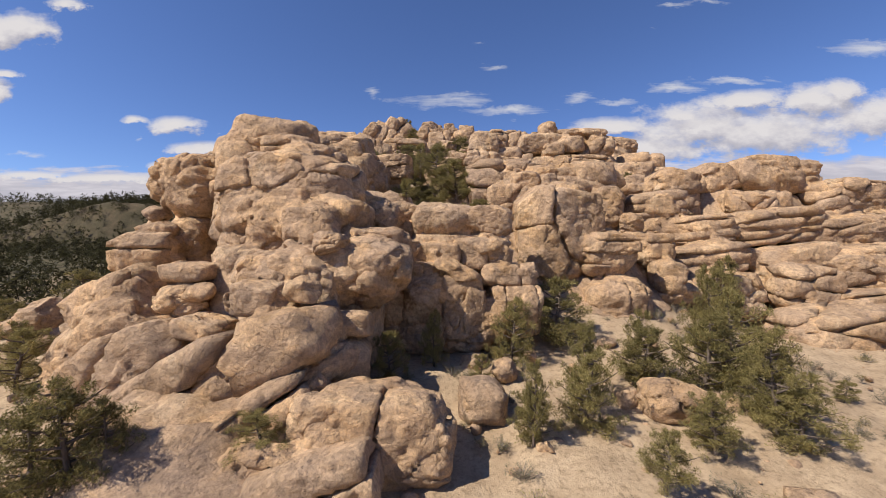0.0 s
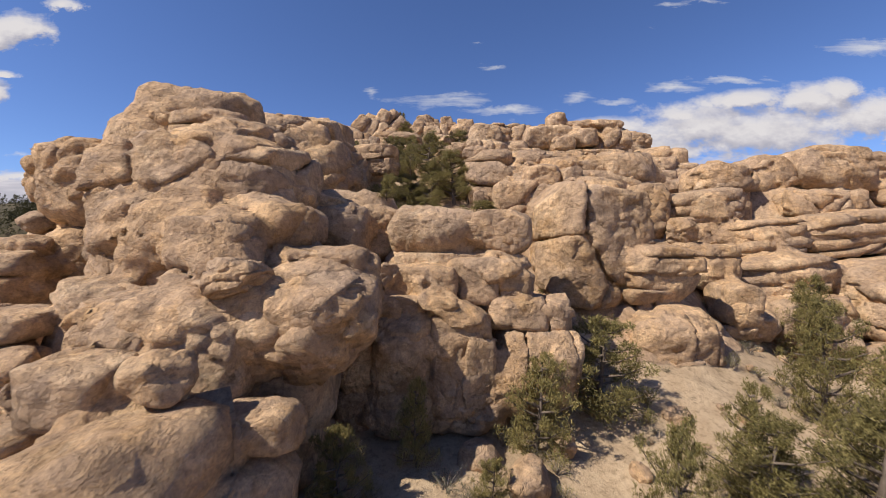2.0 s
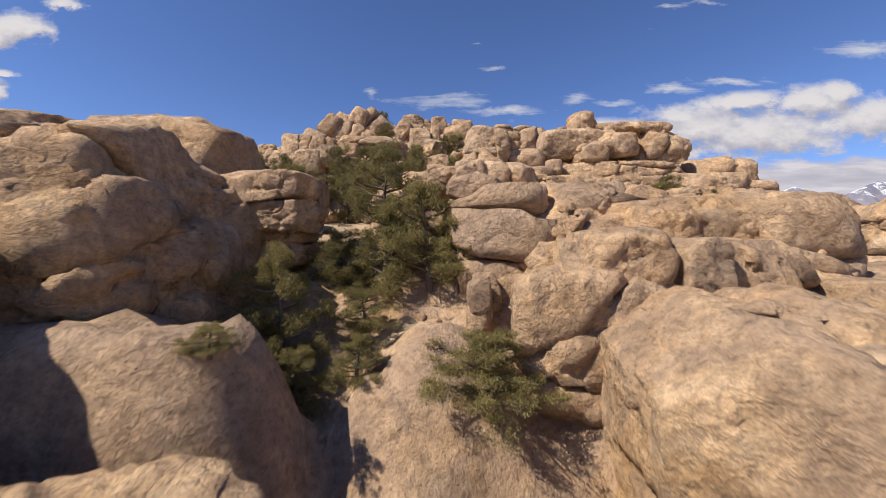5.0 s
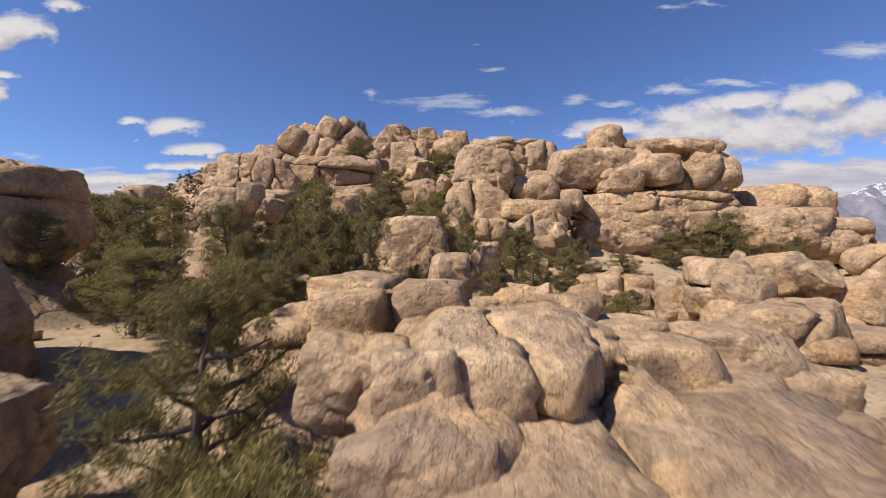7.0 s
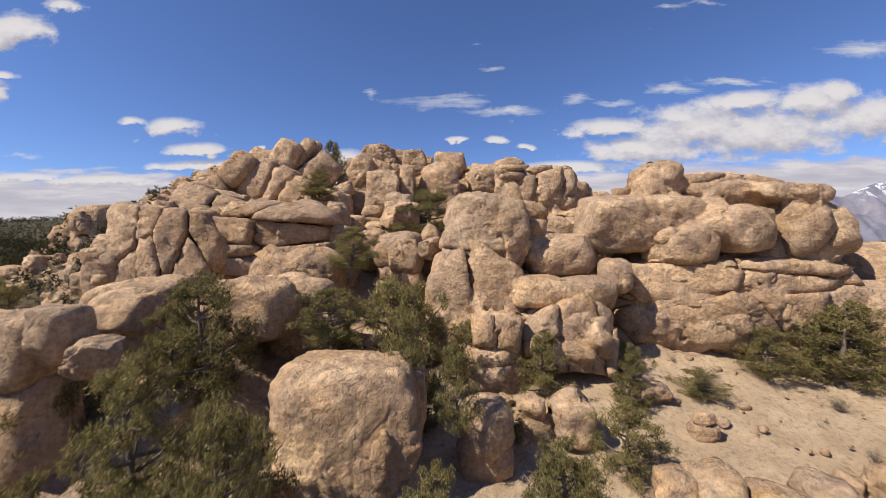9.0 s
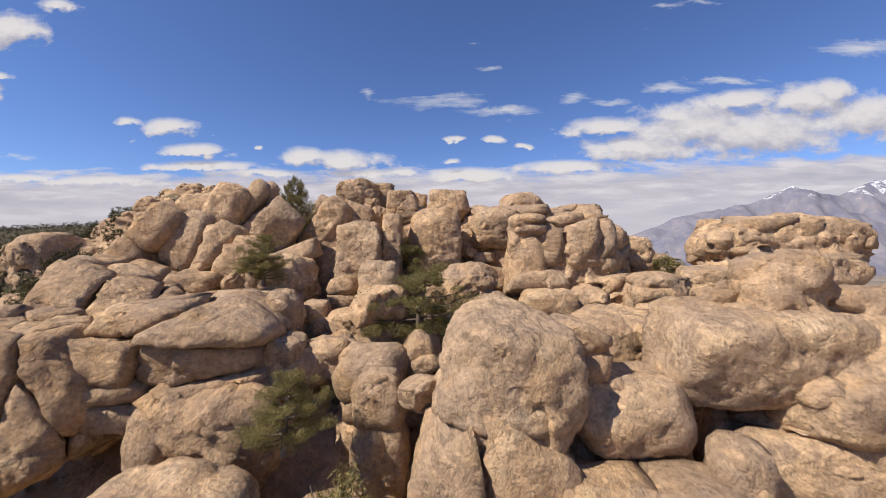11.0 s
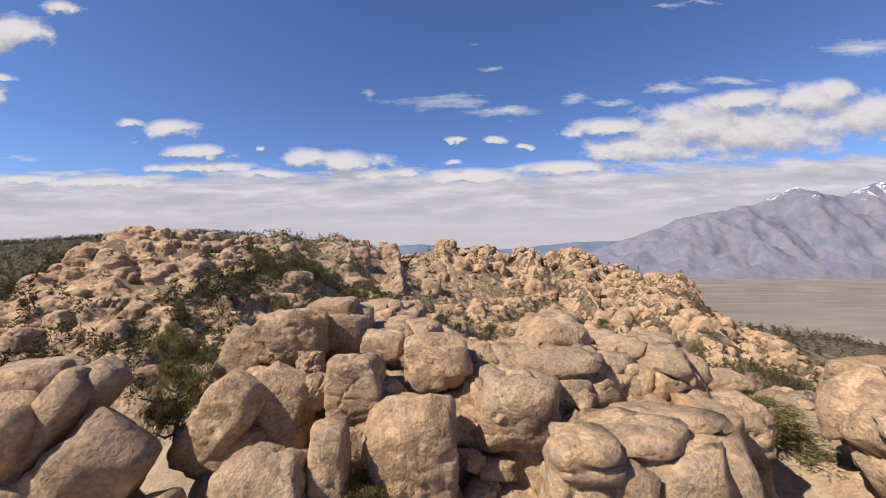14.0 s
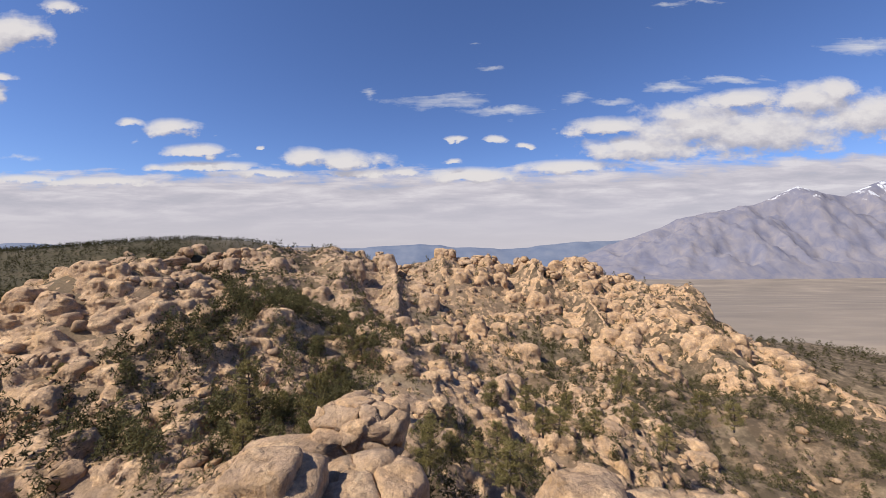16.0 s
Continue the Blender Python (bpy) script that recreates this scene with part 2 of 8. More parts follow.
    base = n.mix(n.math("MULTIPLY", joint, 0.12), base, (0.08, 0.06, 0.043))
    # broken faces: each warped cell has a plane of its own and steps up or down a little
    broken_here = n.ramp(n.noise(n.vmath("ADD", p, (43, 3, 71)), 0.30, 4.0, 0.6), (0.40, 0.25), (0.58, 1.0))

    def faces(scale, tilt, step):
        at = n.vmath("MULTIPLY", bent, scale)
        cell = n.add("ShaderNodeTexVoronoi", {"Vector": at, "Scale": 1.0, "Randomness": 0.95}, feature="F1")
        spin = n.vmath("SUBTRACT", cell.outputs["Color"], (0.5, 0.5, 0.5))
        plane = n.add("ShaderNodeVectorMath", {0: n.vmath("SUBTRACT", at, cell.outputs["Position"]), 1: spin}, operation="DOT_PRODUCT").outputs["Value"]
        tone = n.xyz(spin)[0]
        return n.math("ADD", n.math("MULTIPLY", plane, tilt), n.math("MULTIPLY", tone, step)), tone

    large, tone1 = faces((0.75, 0.7, 1.3), 1.1, 0.10)
    little, tone2 = faces((1.9, 1.8, 3.4), 0.24, 0.02)
    shift = n.math("ADD", 1.0, n.math("ADD", n.math("MULTIPLY", tone1, 0.16), n.math("MULTIPLY", tone2, 0.14)))
    base = n.mix(1.0, base, n.join(shift, shift, shift), "MULTIPLY")
    height = n.math("MULTIPLY", n.noise(p, 1.9, 9.0, 0.64), 0.75)
    height = n.math("ADD", height, n.math("MULTIPLY", n.math("ADD", large, little), broken_here))
    height = n.math("ADD", height, n.math("MULTIPLY", n.noise(n.vmath("ADD", p, (9, 2, 14)), 7.5, 5.0, 0.72), 0.13))
    height = n.math("SUBTRACT", height, n.math("MULTIPLY", joint, 0.05))
    height = n.math("SUBTRACT", height, n.math("MULTIPLY", crack, 0.03))
    height = n.math("ADD", height, n.math("MULTIPLY", pits, 0.06))
    height = n.math("SUBTRACT", height, n.math("MULTIPLY", cut, 0.03))
    height = n.math("ADD", height, n.math("MULTIPLY", grain, 0.05))
    return base, height


def granite(n, bsdf):
    p = n.add("ShaderNodeNewGeometry").outputs["Position"]
    seed = n.add("ShaderNodeObjectInfo").outputs["Random"]
    base, height = granite_nodes(n, p, seed)
    n.tree.links.new(base, bsdf.inputs["Base Color"])
    bump = n.add("ShaderNodeBump", {"Strength": 1.0, "Distance": 0.42, "Height": height})
    n.tree.links.new(bump.outputs[0], bsdf.inputs["Normal"])


def rubble(n, bsdf):
    p = n.add("ShaderNodeNewGeometry").outputs["Position"]
    seed = n.add("ShaderNodeNewGeometry").outputs["Random Per Island"]
    base, height = granite_nodes(n, p, seed)
    base = n.mix(1.0, base, (0.74, 0.73, 0.74), "MULTIPLY")
    n.tree.links.new(base, bsdf.inputs["Base Color"])
    bump = n.add("ShaderNodeBump", {"Strength": 0.6, "Distance": 0.2, "Height": height})
    n.tree.links.new(bump.outputs[0], bsdf.inputs["Normal"])


def soil(n, bsdf):
    """Decomposed-granite sand on gentle ground, bare granite where it is steep, dark scrub and plain far off."""
    geo = n.add("ShaderNodeNewGeometry")
    p = geo.outputs["Position"]
    rock, rock_height = granite_nodes(n, p, n.add("ShaderNodeValue").outputs[0])
    sand = n.ramp(n.noise(p, 0.8, 6.0, 0.65), (0.3, (0.33, 0.235, 0.148)), (0.7, (0.53, 0.40, 0.265)))
    sand = n.mix(n.ramp(n.noise(p, 5.0, 5.0, 0.7), (0.50, 0.0), (0.64, 0.7)), sand, (0.22, 0.155, 0.095))
    sand = n.mix(n.ramp(n.noise(p, 34.0, 3.0, 0.7), (0.35, 0.3), (0.6, 0.0)), sand, (0.24, 0.19, 0.14))
    sand = n.mix(n.ramp(n.noise(n.vmath("ADD", p, (2, 8, 4)), 1.6, 6.0, 0.75), (0.56, 0.0), (0.68, 0.7)), sand, (0.17, 0.125, 0.078))
    stone = n.add("ShaderNodeAttribute", attribute_name="stone").outputs["Fac"]
    steep = n.ramp(n.math("ADD", stone, n.math("MULTIPLY", n.math("SUBTRACT", n.noise(p, 0.9, 5.0), 0.5), 0.9)), (0.42, 0.0), (0.58, 1.0))
    near = n.mix(steep, sand, rock)
    x, y, z = n.xyz(p)
    # the open plain beyond the last ridge: sage flats, paler washes
    plain = n.ramp(n.noise(n.vmath("MULTIPLY", p, (1.0, 2.2, 0.0)), 0.0035, 6.0, 0.6), (0.32, (0.185, 0.158, 0.135)), (0.55, (0.245, 0.205, 0.17)), (0.72, (0.33, 0.275, 0.22)))
    scrub = n.ramp(n.noise(p, 0.16, 5.0, 0.7), (0.42, 0.0), (0.58, 0.8))
    hill = n.mix(scrub, n.ramp(n.noise(p, 0.07, 5.0, 0.6), (0.3, (0.27, 0.20, 0.135)), (0.7, (0.38, 0.285, 0.19))), (0.085, 0.072, 0.045))
    far_hill = n.ramp(n.math("MULTIPLY", y, 0.001), (0.11, 0.0), (0.16, 0.75))
    colour = n.mix(n.math("MULTIPLY", far_hill, n.math("SUBTRACT", 1.0, n.math("MULTIPLY", steep, 0.7))), near, hill)
    # close pinyon litter and brush on the hills to the west
    west = n.math("MULTIPLY", n.ramp(n.math("MULTIPLY", x, -0.01), (0.30, 0.0), (0.62, 1.0)), n.ramp(n.noise(p, 0.12, 5.0, 0.7), (0.36, 0.75), (0.55, 0.97)))
    colour = n.mix(west, colour, (0.055, 0.052, 0.029))
    colour = n.mix(n.ramp(n.math("MULTIPLY", y, 0.0005), (0.16, 0.0), (0.22, 1.0)), colour, plain)
    # brown brush and litter on the slopes behind the crag; eastward, shade painted in
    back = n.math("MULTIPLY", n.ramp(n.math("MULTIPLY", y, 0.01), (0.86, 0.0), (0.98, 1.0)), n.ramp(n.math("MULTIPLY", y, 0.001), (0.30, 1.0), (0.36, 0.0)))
    litter_shade = n.math("MULTIPLY", back, n.ramp(n.noise(p, 0.22, 6.0, 0.7), (0.36, 0.25), (0.56, 0.9)))
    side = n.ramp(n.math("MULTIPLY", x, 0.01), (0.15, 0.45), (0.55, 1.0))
    colour = n.mix(n.math("MULTIPLY", litter_shade, side), colour, (0.072, 0.054, 0.036))
    n.tree.links.new(colour, bsdf.inputs["Base Color"])
    height = n.math("ADD", n.math("MULTIPLY", n.noise(p, 7.0, 6.0, 0.7), 0.3), n.math("MULTIPLY", rock_height, steep))
    bump = n.add("ShaderNodeBump", {"Strength": 0.9, "Distance": 0.25, "Height": height})
    n.tree.links.new(bump.outputs[0], bsdf.inputs["Normal"])


def leafy(dark, mid, light):
    def build(n, bsdf):
        geo = n.add("ShaderNodeNewGeometry")
        seed = n.add("ShaderNodeObjectInfo").outputs["Random"]
        tone = n.math("ADD", n.math("MULTIPLY", geo.outputs["Random Per Island"], 0.75), n.math("MULTIPLY", seed, 0.3))
        colour = n.ramp(tone, (0.1, dark), (0.55, mid), (1.0, light))
        colour = n.mix(n.ramp(n.noise(geo.outputs["Position"], 1.3, 3.0), (0.45, 0.0), (0.7, 0.5)), colour, dark)
        n.tree.links.new(colour, bsdf.inputs["Base Color"])
        glow = n.add("ShaderNodeBsdfTranslucent", {"Color": colour})
        both = n.add("ShaderNodeMixShader", {0: 0.38, 1: bsdf.outputs[0], 2: glow.outputs[0]})
        out = [k for k in n.tree.nodes if k.type == "OUTPUT_MATERIAL"][0]
        n.tree.links.new(both.outputs[0], out.inputs[0])
    return build


def bark(n, bsdf):
    p = n.add("ShaderNodeTexCoord").outputs["Object"]
    fibre = n.noise(n.vmath("MULTIPLY", p, (9, 9, 1.6)), 2.5, 6.0, 0.7)
    n.tree.links.new(n.ramp(fibre, (0.3, (0.075, 0.055, 0.042)), (0.7, (0.21, 0.17, 0.14))), bsdf.inputs["Base Color"])
    n.tree.links.new(n.add("ShaderNodeBump", {"Strength": 0.8, "Distance": 0.03, "Height": fibre}).outputs[0], bsdf.inputs["Normal"])


def dry_twigs(n, bsdf):
    r = n.add("ShaderNodeNewGeometry").outputs["Random Per Island"]
    n.tree.links.new(n.ramp(r, (0.0, (0.17, 0.14, 0.115)), (1.0, (0.36, 0.31, 0.26))), bsdf.inputs["Base Color"])


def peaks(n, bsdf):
    """Far range: scree slopes with haze put into their bluish colour, gullies and snow near the tops."""
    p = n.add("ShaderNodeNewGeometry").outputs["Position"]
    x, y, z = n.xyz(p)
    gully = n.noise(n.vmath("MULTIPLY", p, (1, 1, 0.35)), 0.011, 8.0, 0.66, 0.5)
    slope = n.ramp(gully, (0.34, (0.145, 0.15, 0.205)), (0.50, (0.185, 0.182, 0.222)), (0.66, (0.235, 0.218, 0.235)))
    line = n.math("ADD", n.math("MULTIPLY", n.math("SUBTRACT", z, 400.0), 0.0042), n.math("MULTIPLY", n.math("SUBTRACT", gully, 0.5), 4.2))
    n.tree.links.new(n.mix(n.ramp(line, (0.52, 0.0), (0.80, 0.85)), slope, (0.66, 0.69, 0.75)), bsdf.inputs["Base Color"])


def hazed_hills(n, bsdf):
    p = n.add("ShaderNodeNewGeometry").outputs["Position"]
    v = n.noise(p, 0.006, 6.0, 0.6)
    # the blue is distance haze, put into the base colour
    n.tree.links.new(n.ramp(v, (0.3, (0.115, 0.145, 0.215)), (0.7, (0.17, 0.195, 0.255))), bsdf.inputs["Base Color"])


GRANITE = material("weathered_granite", granite)
RUBBLE = material("granite_rubble", rubble)
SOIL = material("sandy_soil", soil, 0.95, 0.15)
PINE = material("pinyon_needles", leafy((0.095, 0.080, 0.030), (0.235, 0.20, 0.073), (0.40, 0.33, 0.135)), 0.7, 0.3)
SAGE = material("grey_sage_leaves", leafy((0.10, 0.095, 0.06), (0.18, 0.168, 0.11), (0.28, 0.26, 0.18)), 0.85, 0.2)
WOODS = material("pinyon_woods", leafy((0.045, 0.042, 0.018), (0.11, 0.10, 0.042), (0.19, 0.17, 0.075)), 0.75, 0.2)
FOREST = material("pinyon_forest", leafy((0.022, 0.021, 0.010), (0.055, 0.052, 0.022), (0.10, 0.092, 0.042)), 0.8, 0.2)
BARK = material("shaggy_bark", bark, 0.95, 0.1)
TWIG = material("dry_twigs", dry_twigs, 0.9, 0.1)
PEAK = material("hazed_range_rock", peaks, 1.0, 0.0)
HAZE_BLUE = material("hazed_hills_scrub", hazed_hills, 1.0, 0.0)

# ---- noise in numpy ----


def hash01(ix, iy, iz, salt=0):
    h = (ix.astype(np.int64) * 374761393 + iy.astype(np.int64) * 668265263 + iz.astype(np.int64) * 2147483647 + salt * 974634777) & 0xFFFFFFFF
    h = ((h ^ (h >> 13)) * 1274126177) & 0xFFFFFFFF
    h = ((h ^ (h >> 16)) * 2246822519) & 0xFFFFFFFF
    return ((h ^ (h >> 15)) & 0xFFFFFF) / float(0xFFFFFF)


def vnoise(p, salt=0):
    """Smooth noise in -1..1 at the points p (n x 3)."""
    i = np.floor(p)
    f = p - i
    f = f * f * f * (f * (f * 6 - 15) + 10)
    i = i.astype(np.int64)
    out = 0.0
    for a in (0, 1):
        wa = f[:, 0] if a else 1 - f[:, 0]
        for b in (0, 1):
            wb = f[:, 1] if b else 1 - f[:, 1]
            for c in (0, 1):
                wc = f[:, 2] if c else 1 - f[:, 2]
                out = out + wa * wb * wc * hash01(i[:, 0] + a, i[:, 1] + b, i[:, 2] + c, salt)
    return out * 2 - 1


def fbm(p, octaves=4, salt=0, gain=0.5):
    total, amp = 0.0, 1.0
    for k in range(octaves):
        total = total + amp * vnoise(p * 2.03 ** k + 17.3 * k, salt + k)
        amp *= gain
    return total


def cells(p, salt=0):
    """Cell noise: distance to the border between the two nearest seeds, and a number for the nearest one."""
    i = np.floor(p).astype(np.int64)
    near = np.full(len(p), 9.0)
    second = np.full(len(p), 9.0)
    who = np.zeros(len(p))
    for a in (-1, 0, 1):
        for b in (-1, 0, 1):
            for c in (-1, 0, 1):
                q = i + np.array((a, b, c))
                s = np.stack([hash01(q[:, 0], q[:, 1], q[:, 2], salt + k) for k in range(3)], 1)
                d = np.linalg.norm(q + 0.1 + 0.8 * s - p, axis=1)
                closer = d < near
                second = np.where(closer, near, np.minimum(second, d))
                who = np.where(closer, hash01(q[:, 0], q[:, 1], q[:, 2], salt + 7), who)
                near = np.where(closer, d, near)
    return second - near, who


def ease(a, b, v):
    t = np.clip((v - a) / (b - a), 0, 1)
    return t * t * (3 - 2 * t)


def mesh_from(name, verts, faces, mat, smooth=True):
    me = bpy.data.meshes.new(name)
    verts = np.asarray(verts, np.float32)
    faces = np.asarray(faces, np.int32)
    k = faces.shape[1]
    me.vertices.add(len(verts))
    me.vertices.foreach_set("co", verts.ravel())
    me.loops.add(faces.size)
    me.loops.foreach_set("vertex_index", faces.ravel())
    me.polygons.add(len(faces))
    me.polygons.foreach_set("loop_start", np.arange(0, faces.size, k, dtype=np.int32))
    me.polygons.foreach_set("loop_total", np.full(len(faces), k, np.int32))
    me.polygons.foreach_set("use_smooth", np.full(len(faces), smooth, bool))
    me.materials.append(mat)
    me.update(calc_edges=True)
    me.validate()
    return me


BALLS = {}


def ball(level):
    if level not in BALLS:
        bm = bmesh.new()
        bmesh.ops.create_icosphere(bm, subdivisions=level, radius=1.0)
        BALLS[level] = (np.array([v.co[:] for v in bm.verts]), np.array([[v.index for v in f.verts] for f in bm.faces]))
        bm.free()
    return BALLS[level]


# ---- the lie of the land ----


def ground_height(x, y, crags=True):
    """Canyon floor, the bench above it, the crag's foot, the saddle behind and the plain: height by place."""
    late = 9.0 * ease(11, 24, x)
    yy = y - late * ease(10, 24, y) * (1 - ease(40, 62, y))
    prof = np.interp(yy, [-80, 0, 10, 20, 24, 29, 34, 38, 42, 50, 58, 66, 80, 95, 112, 130, 160, 200, 235, 262, 330, 600, 1200, 2000, 9000],
                     [1.5, 2.6, 4.3, 6.0, 7.4, 12.0, 15.0, 17.6, 18.5, 18.7, 19.8, 22, 26.5, 28.5, 27, 27.5, 27.5, 24, 25, 20, -12, -60, -140, -235, -250])
    # the lower valley on the one side, forested hills behind it
    west = ease(-13, -34, x) * (1 - ease(95, 150, y))
    h = prof * (1 - west) + west * (3.0 + 0.07 * np.clip(y, 0, 400))

    def hill(cx, cy, rx, ry, top):
        return top * np.exp(-((x - cx) / rx) ** 2 - ((y - cy) / ry) ** 2)

    near = 1 - ease(900, 1600, np.hypot(x, y))
    upland = ease(-70, -150, x) * ease(190, 310, y) * (1 - ease(600, 900, y))
    h = h * (1 - upland) + 41 * upland
    h = h + hill(-190, 370, 90, 80, 10)
    east = ease(36, 110, x) * ease(45, 95, y) * (1 - ease(300, 700, y))
    h = h - east * 33 * near
    # behind the crag: a brushy slope, a valley that falls away, and the long ridge with its broken crest
    slope = np.interp(x, [-70, -50, -40, -30, -20, -5, 5, 12, 25, 45, 72, 120, 200], [22, 25, 27, 28, 27.5, 27, 25, 20, 14, 8, 3, -8, -20])
    valley = np.interp(x, [-130, -60, -36, -18, 0, 15, 30, 72, 120, 160, 215, 400], [31, 30, 27, 22, 14, 9.5, 7, 3, -2, -11, -14, -40])
    crest_y = np.interp(x, [-160, -90, -70, -36, -21, 53, 108, 122, 135, 160, 215], [225, 228, 231, 258, 283, 283, 300, 268, 256, 262, 290])
    crest_z = np.interp(x, [-160, -90, -70, -50, -36, -21, 10, 40, 50, 56, 63, 80, 108, 125, 135, 141, 160, 215, 400], [40, 43, 43.5, 39.5, 37, 39, 37.5, 34.5, 36, 35, 31, 31.5, 28, 22, 15, 1, -6, -12, -45])
    down = ease(126, 176, y + 0.25 * x)
    back = slope * (1 - down) + valley * down
    rise = np.clip((y - 192) / (crest_y - 192), 0, 1)
    back = back + (crest_z - valley) * rise ** 1.15 * (y > 192)
    past = np.clip((y - crest_y) / 140, 0, 1)
    back = back - 70 * past
    spur = np.sqrt((0.65 * (x + 45)) ** 2 + ((y - 131) * np.where(y > 131, 0.45, 1.0)) ** 2)
    back = np.maximum(back, 43.0 - 0.68 * spur)
    m = ease(94, 103, y) * (1 - ease(0.4, 1.0, past)) * ease(-150, -105, x + 0.15 * (y - 200)) * near
    h = h * (1 - m) + back * m
    flat = np.stack([x, y, 0 * x], 1)
    broken = ease(96, 125, y) * (1 - ease(290, 340, y)) * (1 - ease(120, 190, np.abs(x - 20)))
    h = h + broken * (3.2 * fbm(flat * 0.042, 2, 81) + 1.2 * vnoise(flat * 0.15, 83))
    gullies = 0.42 - np.abs(vnoise(flat * np.array((0.045, 0.018, 1.0)) + 0.4 * np.stack([vnoise(flat * 0.03, 85), vnoise(flat * 0.03, 86), 0 * x], 1), 84))
    h = h + broken * ease(165, 205, y) * 13.0 * gullies
    if not crags:
        return h
    # outcrops rise steeply out of it
    def crag(cx, cy, rx, ry, top, turn=0.0, edge=0.45):
        c, s = math.cos(radians(turn)), math.sin(radians(turn))
        u, v = ((x - cx) * c + (y - cy) * s) / rx, (-(x - cx) * s + (y - cy) * c) / ry
        return top * ease(1.0, 1.0 - edge, (np.abs(u) ** 2.6 + np.abs(v) ** 2.6) ** (1 / 2.6))

    h = h + np.maximum(0, 11.5 - h) * crag(-9, 21, 4.6, 6, 1.0, 0, 0.5)
    h = h + np.maximum(0, 15.5 - h) * crag(-10.5, 25, 3.2, 4, 1.0, 0, 0.5)
    h = h + np.maximum(0, 17.5 - h) * crag(-9, 37, 3.6, 5, 1.0, 0, 0.5)
    h = h + np.maximum(0, 21 - h) * crag(-16, 46, 5, 5, 1.0, 0, 0.7)
    h = h + np.maximum(0, 16 - h) * crag(-7.5, 32, 3.2, 4, 1.0, 0, 0.5)
    h = h + np.maximum(0, 11.8 - h) * crag(0.5, 25.2, 5, 2.4, 1.0, 0, 0.5)
    h = h + np.maximum(0, 13 - h) * crag(8.5, 30, 3.2, 3.4, 1.0, 0, 0.5)
    h = h + np.maximum(0, 14.8 - h) * crag(1.6, 31.5, 3, 4, 1.0, 0, 0.9)
    h = h + np.maximum(0, 22.3 - h) * crag(-9, 57, 8, 6.5, 1.0, 0, 0.7)
    h = h + np.maximum(0, 15.5 - h) * crag(-5, 28.6, 4.4, 2.4, 1.0, 0, 0.5)
    h = h + np.maximum(0, 17.9 - h) * crag(7.8, 35.9, 6.6, 4.8, 1.0, 0, 0.6)
    h = h + np.maximum(0, 17 - h) * crag(31, 41, 9, 7, 1.0, 0, 0.5)
    h = h + np.maximum(0, 19.3 - h) * crag(2.2, 38.6, 4.6, 4.6, 1.0, 0, 0.6)
    h = h + np.maximum(0, 20.6 - h) * crag(0.6, 53, 3, 2.6, 1.0, 0, 0.5)
    h = h + np.maximum(0, 19.6 - h) * crag(3.4, 42.6, 2, 2, 1.0, 0, 0.8)
    h = h + np.maximum(0, 8.8 - h) * crag(-6.2, 18.9, 2.2, 1.9, 1.0, 0, 0.5)
    h = h + np.maximum(0, 24.6 - h) * crag(-5, 71, 9.5, 7.5, 1.0, 0, 0.5)
    h = h + np.maximum(0, 32 - h) * crag(-2, 80, 6, 5.5, 1.0, 0, 0.5)
    h = h + np.maximum(0, 25.2 - h) * crag(12, 72, 9, 8, 1.0, 0, 0.5)
    h = h + np.maximum(0, 32.5 - h) * crag(11, 83, 7, 5, 1.0, 0, 0.5)
    h = h + np.maximum(0, 24 - h) * crag(19, 65, 7, 3.5, 1.0, 0, 0.5)
    h = h + np.maximum(0, 25 - h) * crag(6.5, 63, 3, 3, 1.0, 0, 0.5)
    h = h + np.maximum(0, 24.5 - h) * crag(-13, 72.5, 5, 6, 1.0, 0, 0.5)
    h = h + np.maximum(0, 28 - h) * crag(32, 83, 5, 5, 1.0, 0, 0.5)
    h = h + np.maximum(0, 29.5 - h) * crag(1.5, 95, 4, 3, 1.0, 0, 0.5)
    h = h + np.maximum(0, 6.6 - h) * crag(-8.5, 12.5, 6.5, 6, 1.0, 0, 0.9)
    h = h + np.maximum(0, 31 - h) * crag(-62, 111, 4, 4, 1.0, 0, 0.5)
    return h


def rockiness(x, y):
    """1 on the outcrops and stony slopes, 0 on sand."""
    h0, hx, hy = ground_height(x, y), ground_height(x + 0.8, y), ground_height(x, y + 0.8)
    wild = ease(88, 100, y) * ease(-0.35, 0.2, fbm(np.stack([x, y, 0 * x], 1) * 0.045, 3, 44) + 0.42) * (1 - ease(120, 170, np.abs(x - 20)))
    spur = 1 - ease(18, 25, np.hypot(0.65 * (x + 45), (y - 131) * np.where(y > 131, 0.6, 1.0)))
    return np.maximum(np.maximum(ease(0.35, 0.8, np.hypot(hx - h0, hy - h0) / 0.8), wild), spur)


def stony(x, y):
    """1 where bare rock is the ground."""
    lift = ground_height(x, y) - ground_height(x, y, False)
    wide = ease(0.15, 0.9, lift)
    return np.maximum(wide, rockiness(x, y))


def axis_steps(stops):
    out = []
    for a, b, s in stops:
        out.append(np.arange(a, b - 1e-6, s))
    return np.concatenate(out + [np.array([stops[-1][1]])])


